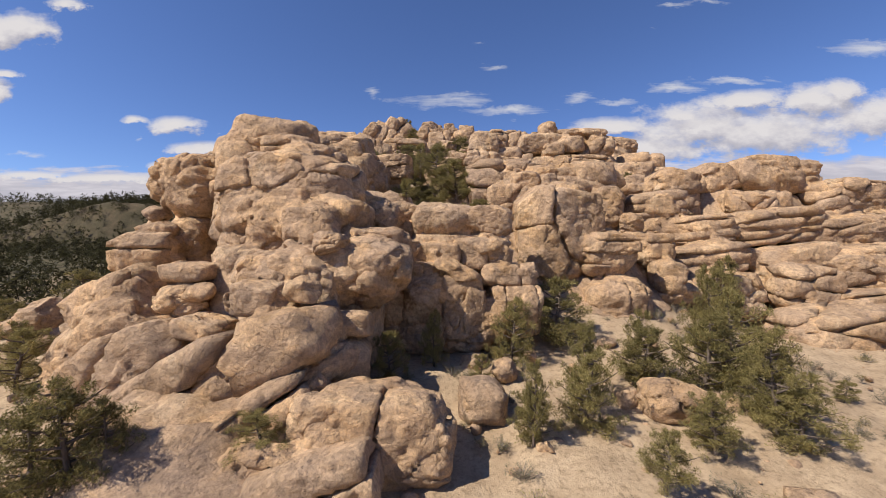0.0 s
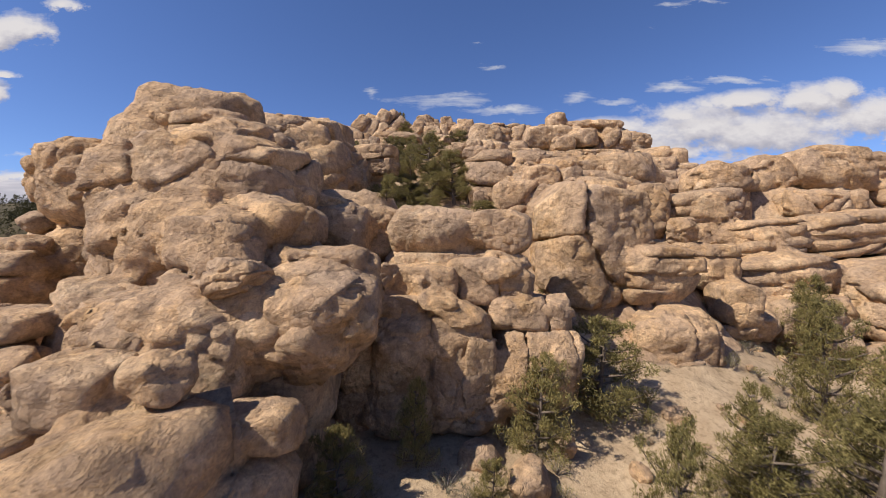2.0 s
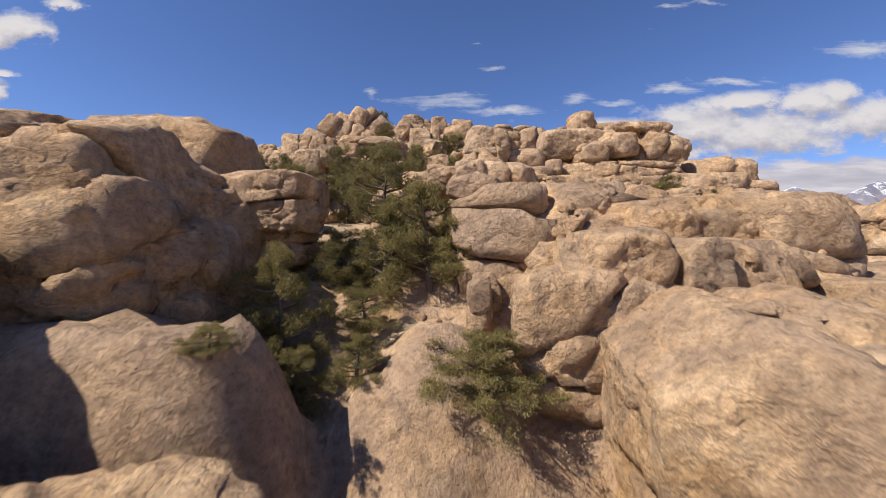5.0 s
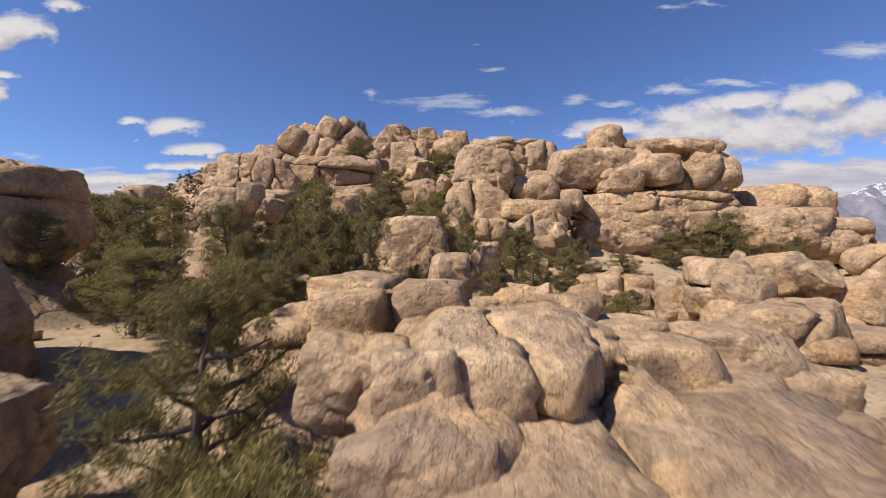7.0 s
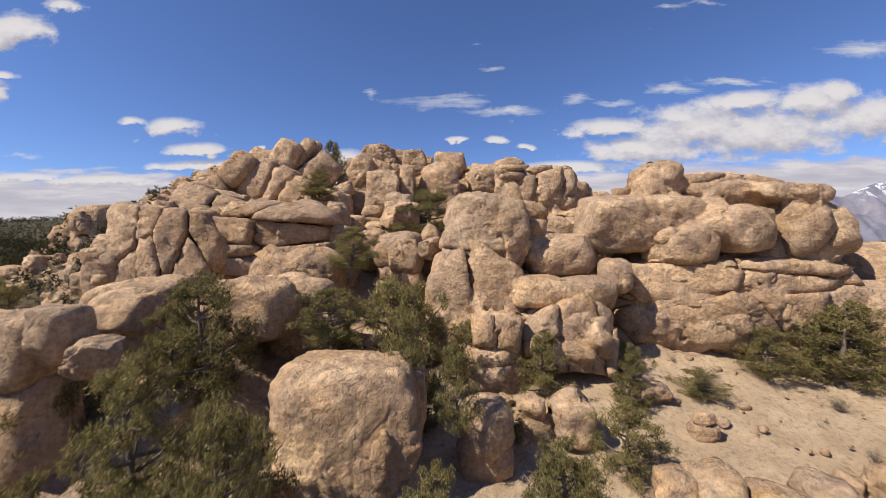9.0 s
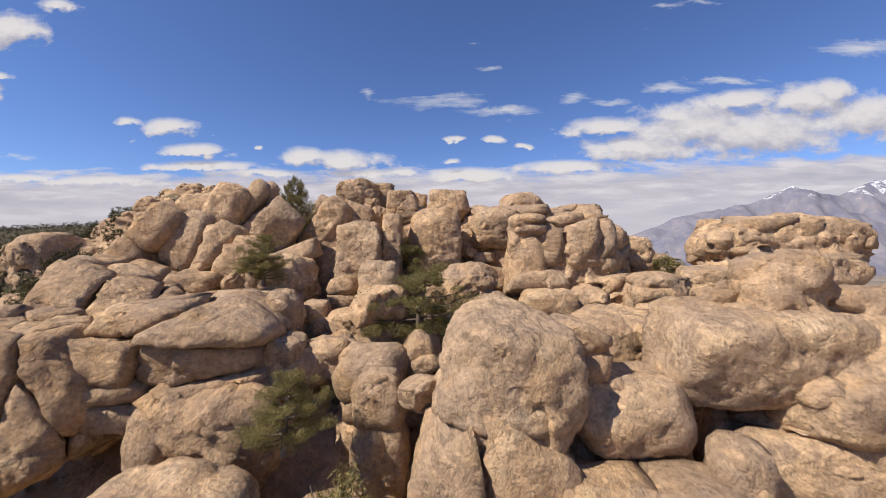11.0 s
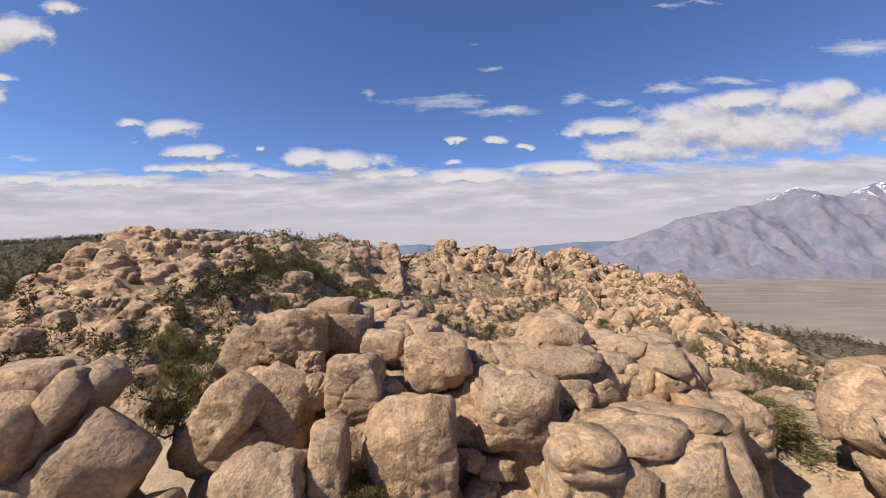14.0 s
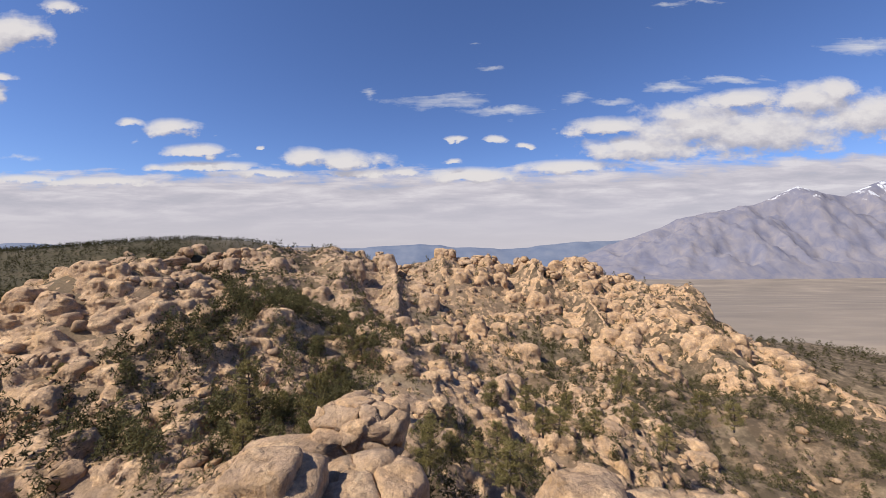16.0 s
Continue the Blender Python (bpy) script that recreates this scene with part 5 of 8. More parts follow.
rock("rock_dome", "smooth tan granite dome with faint joints", 11.18, 34.20, 17.81, 1.41, 0.86, 0.64, "d", level=5, category="rock dome")
rock("rock_block", "jointed tan granite block with rounded edges", 10.49, 36.10, 17.93, 1.42, 0.85, 0.63, "k", level=5, category="rock block")
rock("rock_block", "jointed tan granite block with rounded edges", 6.83, 37.09, 19.54, 1.04, 0.84, 0.62, "k", level=5, category="rock block")
rock("rock_block", "jointed tan granite block with rounded edges", 8.91, 38.03, 19.54, 0.94, 0.76, 0.57, "k", level=5, category="rock block")

# boulders on the bench
rock("rock_dome", "smooth tan granite dome with faint joints", 3.34, 42.81, 20.53, 0.66, 0.88, 0.98, "d", level=5, category="rock dome")
rock("boulder", "rounded tan granite boulder, weathered and lichen-stained", 3.44, 44.17, 18.96, 0.52, 0.48, 0.30, "b", level=5, category="boulder")
rock("rock_dome", "smooth tan granite dome with faint joints", 0.99, 52.74, 20.95, 2.49, 2.11, 2.64, "d", level=7, category="rock dome")
rock("rock_dome", "smooth tan granite dome with faint joints", -7.55, 51.77, 24.38, 0.64, 0.77, 0.85, "d", level=5, category="rock dome")
rock("boulder", "rounded tan granite boulder, weathered and lichen-stained", -6.17, 51.27, 23.60, 0.86, 0.77, 0.77, "b", level=5, category="boulder")
rock("rock_dome", "smooth tan granite dome with faint joints", -9.39, 57.64, 24.08, 2.21, 1.82, 1.26, "d", level=5, category="rock dome")
rock("rock_dome", "smooth tan granite dome with faint joints", -6.44, 58.53, 23.38, 1.78, 1.52, 1.90, "d", level=5, category="rock dome")
rock("boulder", "rounded tan granite boulder, weathered and lichen-stained", -1.62, 50.78, 19.40, 0.87, 0.79, 0.82, "b", level=5, category="boulder")
rock("boulder", "rounded tan granite boulder, weathered and lichen-stained", -5.21, 53.23, 20.95, 0.68, 0.65, 0.72, "b", level=4, category="boulder")
rock("boulder", "rounded tan granite boulder, weathered and lichen-stained", 7.66, 55.22, 20.42, 0.70, 0.63, 0.58, "b", level=4, category="boulder")
rock("rock_dome", "smooth tan granite dome with faint joints", 9.26, 54.81, 20.02, 0.76, 0.90, 1.00, "d", level=5, category="rock dome")
rock("rock_dome", "smooth tan granite dome with faint joints", 2.27, 51.14, 20.66, 0.27, 0.39, 0.67, "d", level=5, category="rock dome")
rock("boulder", "rounded tan granite boulder, weathered and lichen-stained", 4.45, 50.14, 19.04, 0.39, 0.40, 0.45, "b", level=4, category="boulder")
rock("boulder", "rounded tan granite boulder, weathered and lichen-stained", 5.79, 50.14, 19.04, 0.39, 0.40, 0.45, "b", level=4, category="boulder")
rock("boulder", "rounded tan granite boulder, weathered and lichen-stained", 14.63, 55.14, 19.98, 0.45, 0.41, 0.36, "b", level=4, category="boulder")
rock("boulder", "rounded tan granite boulder, weathered and lichen-stained", 7.00, 57.13, 19.94, 0.41, 0.37, 0.36, "b", level=4, category="boulder")
rock("rock_dome", "smooth tan granite dome with faint joints", -4.07, 60.53, 24.27, 2.31, 1.50, 1.04, "d", level=5, category="rock dome")
rock("boulder", "rounded tan granite boulder, weathered and lichen-stained", 3.82, 50.62, 19.07, 0.31, 0.35, 0.39, "b", level=4, category="boulder")
rock("rock_dome", "smooth tan granite dome with faint joints", 5.64, 53.31, 20.74, 0.83, 0.89, 0.99, "d", level=4, category="rock dome")
rock("boulder", "rounded tan granite boulder, weathered and lichen-stained", 6.60, 47.05, 19.47, 0.77, 0.72, 0.80, "b", level=5, category="boulder")
rock("boulder", "rounded tan granite boulder, weathered and lichen-stained", 7.81, 45.71, 19.04, 0.66, 0.59, 0.58, "b", level=5, category="boulder")
rock("rock_dome", "smooth tan granite dome with faint joints", 8.68, 45.30, 19.25, 0.59, 0.85, 0.94, "d", level=5, category="rock dome")
rock("boulder", "rounded tan granite boulder, weathered and lichen-stained", 7.44, 46.13, 19.72, 0.36, 0.36, 0.40, "b", level=4, category="boulder")
rock("rock_dome", "smooth tan granite dome with faint joints", 13.47, 49.28, 18.69, 0.90, 0.81, 0.90, "d", level=5, category="rock dome")
rock("rock_dome", "smooth tan granite dome with faint joints", 12.38, 51.34, 19.11, 0.76, 0.96, 1.07, "d", level=5, category="rock dome")
rock("rock_dome", "smooth tan granite dome with faint joints", 13.64, 50.77, 19.21, 0.79, 0.78, 0.86, "d", level=4, category="rock dome")
rock("rock_dome", "smooth tan granite dome with faint joints", 15.62, 51.27, 19.19, 0.76, 0.77, 0.85, "d", level=4, category="rock dome")
rock("rock_dome", "smooth tan granite dome with faint joints", 11.39, 51.71, 19.37, 0.55, 0.61, 0.67, "d", level=4, category="rock dome")
rock("rock_dome", "smooth tan granite dome with faint joints", 13.51, 47.28, 19.00, 0.71, 0.80, 0.89, "d", level=5, category="rock dome")
rock("rock_dome", "smooth tan granite dome with faint joints", 13.70, 46.23, 19.29, 0.45, 0.64, 0.81, "d", level=5, category="rock dome")
rock("boulder", "rounded tan granite boulder, weathered and lichen-stained", 14.90, 48.18, 18.97, 0.58, 0.52, 0.48, "b", level=4, category="boulder")
rock("rock_dome", "smooth tan granite dome with faint joints", 16.59, 48.32, 20.09, 1.01, 0.91, 0.96, "d", level=5, category="rock dome")
rock("rock_outcrop", "massive tan granite outcrop with joints and dark stains", 14.06, 45.37, 20.06, 1.18, 1.06, 1.18, "m", level=5, category="rock outcrop")
rock("rock_dome", "smooth tan granite dome with faint joints", 18.95, 48.42, 20.37, 1.35, 1.21, 0.87, "d", level=5, category="rock dome")
rock("boulder", "rounded tan granite boulder, weathered and lichen-stained", 20.99, 53.17, 20.83, 0.53, 0.48, 0.53, "b", level=4, category="boulder")
rock("layered_rock", "tan granite split into stacked horizontal layers", 20.60, 52.25, 20.27, 1.33, 0.73, 0.50, "s", level=5, category="layered rock")
rock("rock_block", "jointed tan granite block with rounded edges", 14.21, 44.29, 20.03, 0.93, 0.83, 0.60, "k", level=5, category="rock block")
rock("boulder", "rounded tan granite boulder, weathered and lichen-stained", 6.68, 43.11, 18.74, 0.35, 0.32, 0.29, "b", level=4, category="boulder")
rock("boulder", "rounded tan granite boulder, weathered and lichen-stained", 7.07, 42.14, 18.73, 0.46, 0.41, 0.31, "b", level=5, category="boulder")
rock("boulder", "rounded tan granite boulder, weathered and lichen-stained", -4.62, 47.19, 18.92, 0.60, 0.54, 0.40, "b", level=4, category="boulder")
rock("rock_dome", "smooth tan granite dome with faint joints", -9.06, 51.85, 23.88, 1.24, 0.99, 1.21, "d", level=5, category="rock dome")
rock("boulder", "rounded tan granite boulder, weathered and lichen-stained", -6.33, 51.28, 19.45, 0.96, 0.81, 0.56, "b", level=5, category="boulder")
rock("boulder", "rounded tan granite boulder, weathered and lichen-stained", -7.48, 50.28, 19.37, 0.66, 0.79, 0.88, "b", level=5, category="boulder")
rock("boulder", "rounded tan granite boulder, weathered and lichen-stained", -6.59, 48.21, 19.14, 0.62, 0.60, 0.67, "b", level=4, category="boulder")
rock("rock_dome", "smooth tan granite dome with faint joints", -8.48, 55.37, 24.29, 1.18, 1.06, 0.81, "d", level=5, category="rock dome")
rock("rock_dome", "smooth tan granite dome with faint joints", -4.54, 57.56, 24.11, 1.79, 1.61, 1.38, "d", level=5, category="rock dome")
rock("boulder", "rounded tan granite boulder, weathered and lichen-stained", -13.03, 60.29, 21.93, 0.92, 0.83, 0.83, "b", level=4, category="boulder")
rock("boulder", "rounded tan granite boulder, weathered and lichen-stained", -0.78, 50.24, 20.26, 0.77, 0.70, 0.55, "b", level=4, category="boulder")
rock("boulder", "rounded tan granite boulder, weathered and lichen-stained", 2.45, 51.12, 21.16, 0.24, 0.34, 0.47, "b", level=4, category="boulder")
rock("boulder", "rounded tan granite boulder, weathered and lichen-stained", 13.71, 57.26, 20.15, 0.82, 0.74, 0.57, "b", level=4, category="boulder")
rock("boulder", "rounded tan granite boulder, weathered and lichen-stained", 9.94, 57.21, 20.16, 0.65, 0.59, 0.57, "b", level=4, category="boulder")
rock("rock_dome", "smooth tan granite dome with faint joints", 2.55, 53.34, 21.68, 0.93, 0.96, 1.06, "d", level=5, category="rock dome")

# the great crag, near side
rock("rock_dome", "tall ochre-tinted granite pillar with worn sides", 6.25, 62.30, 22.90, 2.85, 2.50, 3.40, "d", level=6, category="rock dome")
rock("rock_dome", "rounded ochre-tinted granite head of a pillar", 6.55, 62.70, 27.20, 2.40, 2.40, 2.80, "d", level=6, category="rock dome", tip=6)
rock("rock_block", "jointed tan granite block with rounded edges", 9.44, 63.56, 27.75, 1.14, 1.59, 1.76, "k", level=5, category="rock block")
rock("rock_dome", "smooth tan granite dome with faint joints", 10.98, 63.12, 26.36, 2.14, 1.76, 1.22, "d", level=5, category="rock dome")
rock("rock_block", "jointed tan granite block with rounded edges", 10.69, 60.42, 24.42, 2.69, 1.20, 0.83, "k", level=5, category="rock block")
rock("rock_column", "upright tan granite column parted by deep joints", 10.65, 60.30, 22.14, 2.55, 2.29, 1.82, "c", level=6, category="rock column")
rock("rock_block", "jointed tan granite block with rounded edges", 6.79, 58.91, 22.77, 1.31, 1.18, 0.87, "k", level=4, category="rock block")
rock("rock_dome", "smooth tan granite dome with faint joints", 16.98, 63.74, 28.13, 4.11, 2.13, 1.66, "d", level=6, category="rock dome")
rock("boulder", "rounded tan granite boulder, weathered and lichen-stained", 17.63, 64.05, 30.85, 1.56, 1.56, 1.14, "b", level=4, category="boulder")
rock("boulder", "rounded tan granite boulder, weathered and lichen-stained", 15.60, 64.19, 30.15, 1.03, 0.56, 0.39, "b", level=4, category="boulder")
rock("layered_rock", "tan granite split into stacked horizontal layers", 21.90, 63.26, 30.21, 3.01, 0.75, 0.52, "s", level=5, category="layered rock")
rock("boulder", "rounded tan granite boulder, weathered and lichen-stained", 22.55, 64.25, 24.33, 0.97, 0.71, 0.49, "b", level=4, category="boulder")
rock("rock_dome", "smooth tan granite dome with faint joints", 24.76, 62.30, 29.90, 2.20, 0.86, 0.60, "d", level=5, category="rock dome", tip=4)
rock("rock_dome", "smooth tan granite dome with faint joints", 21.06, 62.66, 27.91, 2.10, 1.89, 1.40, "d", level=5, category="rock dome")
rock("rock_dome", "smooth tan granite dome with faint joints", 17.79, 62.03, 26.77, 1.67, 1.50, 1.08, "d", level=5, category="rock dome")
rock("rock_outcrop", "massive tan granite outcrop with joints and dark stains", 21.73, 63.67, 23.28, 7.36, 3.34, 3.48, "m", level=7, category="rock outcrop")
rock("rock_outcrop", "massive tan granite outcrop with joints and dark stains", 25.79, 63.27, 27.56, 2.45, 2.20, 2.04, "m", level=5, category="rock outcrop")
rock("rock_block", "jointed tan granite block with rounded edges", 13.57, 60.80, 25.26, 0.83, 0.85, 0.95, "k", level=4, category="rock block")
rock("rock_dome", "smooth tan granite dome with faint joints", 33.54, 65.20, 24.49, 3.89, 3.42, 2.38, "d", level=5, category="rock dome")
rock("rock_dome", "smooth tan granite dome with faint joints", 29.95, 60.94, 22.80, 3.13, 2.68, 1.86, "d", level=5, category="rock dome")

# the great crag, crest
rock("rock_dome", "smooth tan granite dome with faint joints", 1.09, 66.47, 26.52, 1.49, 1.34, 1.26, "d", level=4, category="rock dome")
rock("rock_block", "jointed tan granite block with rounded edges", -1.48, 67.45, 26.83, 1.42, 1.28, 1.07, "k", level=4, category="rock block")
rock("boulder", "rounded tan granite boulder, weathered and lichen-stained", 1.09, 69.44, 29.12, 1.39, 1.25, 1.01, "b", level=4, category="boulder")
rock("layered_rock", "tan granite split into stacked horizontal layers", 10.57, 76.43, 33.68, 1.37, 1.23, 0.85, "s", level=4, category="layered rock")
rock("rock_outcrop", "massive tan granite outcrop with joints and dark stains", 14.17, 78.03, 31.95, 3.27, 2.95, 2.34, "m", level=5, category="rock outcrop")
rock("rock_block", "jointed tan granite block with rounded edges", 6.99, 84.55, 34.14, 1.82, 1.57, 1.09, "k", level=4, category="rock block")

# behind the first crest
rock("rock_block", "jointed tan granite block with rounded edges", -3.63, 68.38, 28.70, 0.75, 1.08, 1.37, "k", level=5, category="rock block")
rock("rock_block", "jointed tan granite block with rounded edges", -3.15, 66.42, 27.13, 1.32, 1.19, 1.21, "k", level=5, category="rock block")
rock("rock_block", "jointed tan granite block with rounded edges", 7.68, 82.54, 33.39, 1.61, 1.55, 1.73, "k", level=4, category="rock block")
rock("boulder", "rounded tan granite boulder, weathered and lichen-stained", 12.15, 84.88, 36.07, 1.69, 1.07, 0.75, "b", level=4, category="boulder")
rock("rock_outcrop", "massive tan granite outcrop with joints and dark stains", 11.35, 84.76, 33.09, 3.99, 3.59, 2.54, "m", level=6, category="rock outcrop")
rock("rock_block", "jointed tan granite block with rounded edges", 16.80, 85.02, 33.70, 3.24, 2.92, 2.26, "k", level=6, category="rock block")
rock("rock_dome", "smooth tan granite dome with faint joints", 12.42, 80.65, 30.91, 2.80, 1.86, 1.29, "d", level=5, category="rock dome")
rock("rock_outcrop", "massive tan granite outcrop with joints and dark stains", 17.18, 81.92, 31.44, 2.91, 2.62, 2.01, "m", level=5, category="rock outcrop")
rock("rock_block", "jointed tan granite block with rounded edges", 16.55, 76.26, 31.12, 0.78, 0.74, 0.82, "k", level=4, category="rock block")
rock("rock_block", "jointed tan granite block with rounded edges", 21.65, 83.60, 31.12, 1.91, 1.72, 1.55, "k", level=5, category="rock block")
rock("rock_dome", "smooth tan granite dome with faint joints", 0.63, 73.02, 29.58, 1.38, 1.49, 1.65, "d", level=5, category="rock dome")
rock("rock_dome", "smooth tan granite dome with faint joints", 1.00, 70.66, 26.53, 1.62, 1.90, 2.11, "d", level=5, category="rock dome")
rock("rock_dome", "smooth tan granite dome with faint joints", -1.05, 70.19, 27.53, 0.89, 1.12, 1.25, "d", level=5, category="rock dome")
rock("boulder", "rounded tan granite boulder, weathered and lichen-stained", 5.97, 73.65, 29.63, 2.07, 1.86, 1.50, "b", level=5, category="boulder")
rock("rock_dome", "smooth tan granite dome with faint joints", 5.33, 71.44, 27.03, 1.02, 1.25, 1.39, "d", level=5, category="rock dome")
rock("rock_dome", "smooth tan granite dome with faint joints", 7.35, 72.51, 27.63, 1.01, 1.46, 1.75, "d", level=5, category="rock dome")
rock("rock_dome", "smooth tan granite dome with faint joints", 11.20, 75.94, 29.51, 2.24, 1.26, 0.87, "d", level=5, category="rock dome")
rock("rock_dome", "smooth tan granite dome with faint joints", 10.51, 73.47, 27.88, 1.16, 1.35, 1.50, "d", level=5, category="rock dome")
rock("rock_dome", "smooth tan granite dome with faint joints", 12.25, 73.42, 27.71, 0.83, 1.20, 1.56, "d", level=5, category="rock dome")
rock("rock_dome", "smooth tan granite dome with faint joints", 14.05, 73.92, 28.15, 1.12, 1.19, 1.32, "d", level=5, category="rock dome")
rock("rock_block", "jointed tan granite block with rounded edges", 17.01, 75.42, 29.08, 1.34, 1.21, 1.25, "k", level=4, category="rock block")
rock("rock_block", "jointed tan granite block with rounded edges", 18.49, 73.54, 29.39, 1.97, 1.53, 1.07, "k", level=5, category="rock block")
rock("rock_block", "jointed tan granite block with rounded edges", -2.64, 70.35, 28.04, 0.70, 1.01, 1.26, "k", level=5, category="rock block")
rock("boulder", "rounded tan granite boulder, weathered and lichen-stained", 3.36, 72.34, 27.32, 0.70, 0.98, 1.09, "b", level=4, category="boulder")
rock("rock_block", "jointed tan granite block with rounded edges", -1.87, 73.38, 29.09, 1.06, 1.10, 1.22, "k", level=4, category="rock block")
rock("boulder", "rounded tan granite boulder, weathered and lichen-stained", 3.19, 74.27, 28.30, 0.85, 0.77, 0.60, "b", level=4, category="boulder")
rock("boulder", "rounded tan granite boulder, weathered and lichen-stained", 7.32, 70.18, 25.41, 0.99, 0.51, 0.35, "b", level=4, category="boulder")
rock("rock_block", "jointed tan granite block with rounded edges", 3.40, 67.41, 26.57, 0.95, 1.17, 1.30, "k", level=5, category="rock block")
rock("rock_block", "jointed tan granite block with rounded edges", 1.74, 64.33, 26.10, 1.05, 0.95, 1.05, "k", level=5, category="rock block")
rock("boulder", "rounded tan granite boulder, weathered and lichen-stained", 3.53, 63.33, 26.79, 0.79, 0.95, 1.06, "b", level=5, category="boulder")
rock("rock_dome", "smooth tan granite dome with faint joints", 13.33, 68.24, 27.08, 2.36, 2.12, 1.84, "d", level=6, category="rock dome")
rock("rock_outcrop", "massive tan granite outcrop with joints and dark stains", 35.12, 83.29, 32.14, 7.43, 3.68, 2.56, "m", level=6, category="rock outcrop")
rock("boulder", "rounded tan granite boulder, weathered and lichen-stained", 28.84, 80.66, 32.08, 2.49, 1.87, 1.30, "b", level=5, category="boulder")
rock("rock_dome", "smooth tan granite dome with faint joints", 23.12, 74.61, 29.57, 2.58, 1.73, 1.20, "d", level=5, category="rock dome")
rock("boulder", "rounded tan granite boulder, weathered and lichen-stained", 18.03, 68.32, 29.49, 1.01, 0.91, 0.63, "b", level=5, category="boulder")
rock("rock_outcrop", "massive tan granite outcrop with joints and dark stains", 33.57, 80.88, 29.87, 6.53, 2.51, 1.74, "m", level=6, category="rock outcrop")
rock("rock_outcrop", "massive tan granite outcrop with joints and dark stains", 10.01, 63.54, 26.70, 1.78, 1.53, 1.07, "m", level=5, category="rock outcrop")

# the leaning slabs and the broad block of the crag
rock("rock_slab", "weathered tan granite slab with flat worn faces", -15.61, 73.92, 31.74, 1.14, 1.02, 4.30, "f", level=5, category="rock slab", tip=44)
rock("rock_slab", "weathered tan granite slab with flat worn faces", -13.96, 75.02, 32.48, 1.14, 1.02, 3.73, "f", level=5, category="rock slab", tip=38)
rock("rock_slab", "weathered tan granite slab with flat worn faces", -11.73, 75.70, 33.18, 1.11, 1.00, 3.52, "f", level=5, category="rock slab", tip=32)
rock("rock_slab", "weathered tan granite slab with flat worn faces", -12.22, 74.69, 31.40, 1.09, 0.98, 2.72, "f", level=5, category="rock slab", tip=36)
rock("rock_slab", "weathered tan granite slab with flat worn faces", -10.24, 76.49, 33.94, 0.77, 0.70, 3.34, "f", level=5, category="rock slab", tip=34)
rock("rock_slab", "weathered tan granite slab with flat worn faces", -9.53, 77.97, 35.28, 0.75, 0.67, 1.80, "f", level=5, category="rock slab", tip=40)
rock("rock_block", "jointed tan granite block with rounded edges", -12.53, 79.24, 35.85, 1.40, 1.05, 0.78, "k", level=5, category="rock block")
rock("rock_block", "jointed tan granite block with rounded edges", -10.72, 72.30, 29.99, 1.46, 1.14, 0.84, "k", level=5, category="rock block")
rock("boulder", "rounded tan granite boulder, weathered and lichen-stained", -7.77, 71.84, 30.10, 1.02, 0.92, 0.88, "b", level=5, category="boulder")
rock("rock_block", "jointed tan granite block with rounded edges", -12.07, 71.62, 29.67, 1.20, 0.88, 0.66, "k", level=5, category="rock block")
rock("rock_block", "jointed tan granite block with rounded edges", -5.73, 73.77, 29.09, 1.22, 1.10, 0.97, "k", level=5, category="rock block")
rock("rock_column", "tan granite columns standing side by side", -4.95, 71.07, 27.31, 0.90, 0.81, 1.59, "c", level=5, category="rock column")
rock("rock_block", "jointed tan granite block with rounded edges", -15.92, 72.19, 29.29, 1.12, 0.99, 0.73, "k", level=5, category="rock block", tip=20)
rock("rock_block", "jointed tan granite block with rounded edges", -14.41, 70.29, 27.91, 1.25, 1.12, 1.00, "k", level=5, category="rock block")
rock("layered_rock", "broad tan granite block split by level joints", -7.10, 67.60, 27.30, 4.00, 4.00, 2.75, "s", level=6, category="layered rock", joints=(4.6, 4.2, 1.5))
rock("rock_column", "tan granite columns standing side by side", -13.00, 65.20, 26.40, 3.20, 2.60, 3.00, "c", level=6, category="rock column", joints=(1.15, 1.5, 2.6))
rock("rock_dome", "smooth tan granite dome with faint joints", -16.60, 63.90, 25.50, 1.30, 1.40, 2.00, "d", level=5, category="rock dome", tip=14)
rock("rock_outcrop", "massive tan granite outcrop with joints and dark stains", -13.80, 70.40, 28.00, 3.60, 3.40, 3.40, "m", level=6, category="rock outcrop", tip=25, joints=(1.8, 2.2, 3.4))
rock("rock_outcrop", "massive tan granite outcrop with joints and dark stains", -11.00, 75.50, 30.20, 4.80, 2.60, 3.60, "m", level=6, category="rock outcrop", tip=30, joints=(1.9, 2.4, 4.0))
rock("rock_outcrop", "massive tan granite outcrop with joints and dark stains", -6.00, 73.50, 28.50, 2.20, 2.40, 3.40, "m", level=5, category="rock outcrop")
rock("rock_outcrop", "massive tan granite outcrop with joints and dark stains", -5.20, 64.80, 24.60, 3.00, 1.70, 2.40, "m", level=5, category="rock outcrop")

# the boulders of the crest
rock("rock_slab", "weathered tan granite slab with flat worn faces", -10.91, 75.21, 33.76, 1.13, 1.01, 3.04, "f", level=5, category="rock slab", tip=30)
rock("rock_slab", "weathered tan granite slab with flat worn faces", -9.72, 75.75, 34.22, 0.71, 0.64, 2.85, "f", level=5, category="rock slab", tip=38)
rock("rock_slab", "weathered tan granite slab with flat worn faces", -8.09, 76.15, 32.71, 1.51, 1.36, 2.95, "f", level=5, category="rock slab", tip=38)
rock("rock_slab", "weathered tan granite slab with flat worn faces", -9.42, 76.92, 35.03, 0.67, 0.60, 2.44, "f", level=5, category="rock slab", tip=42)
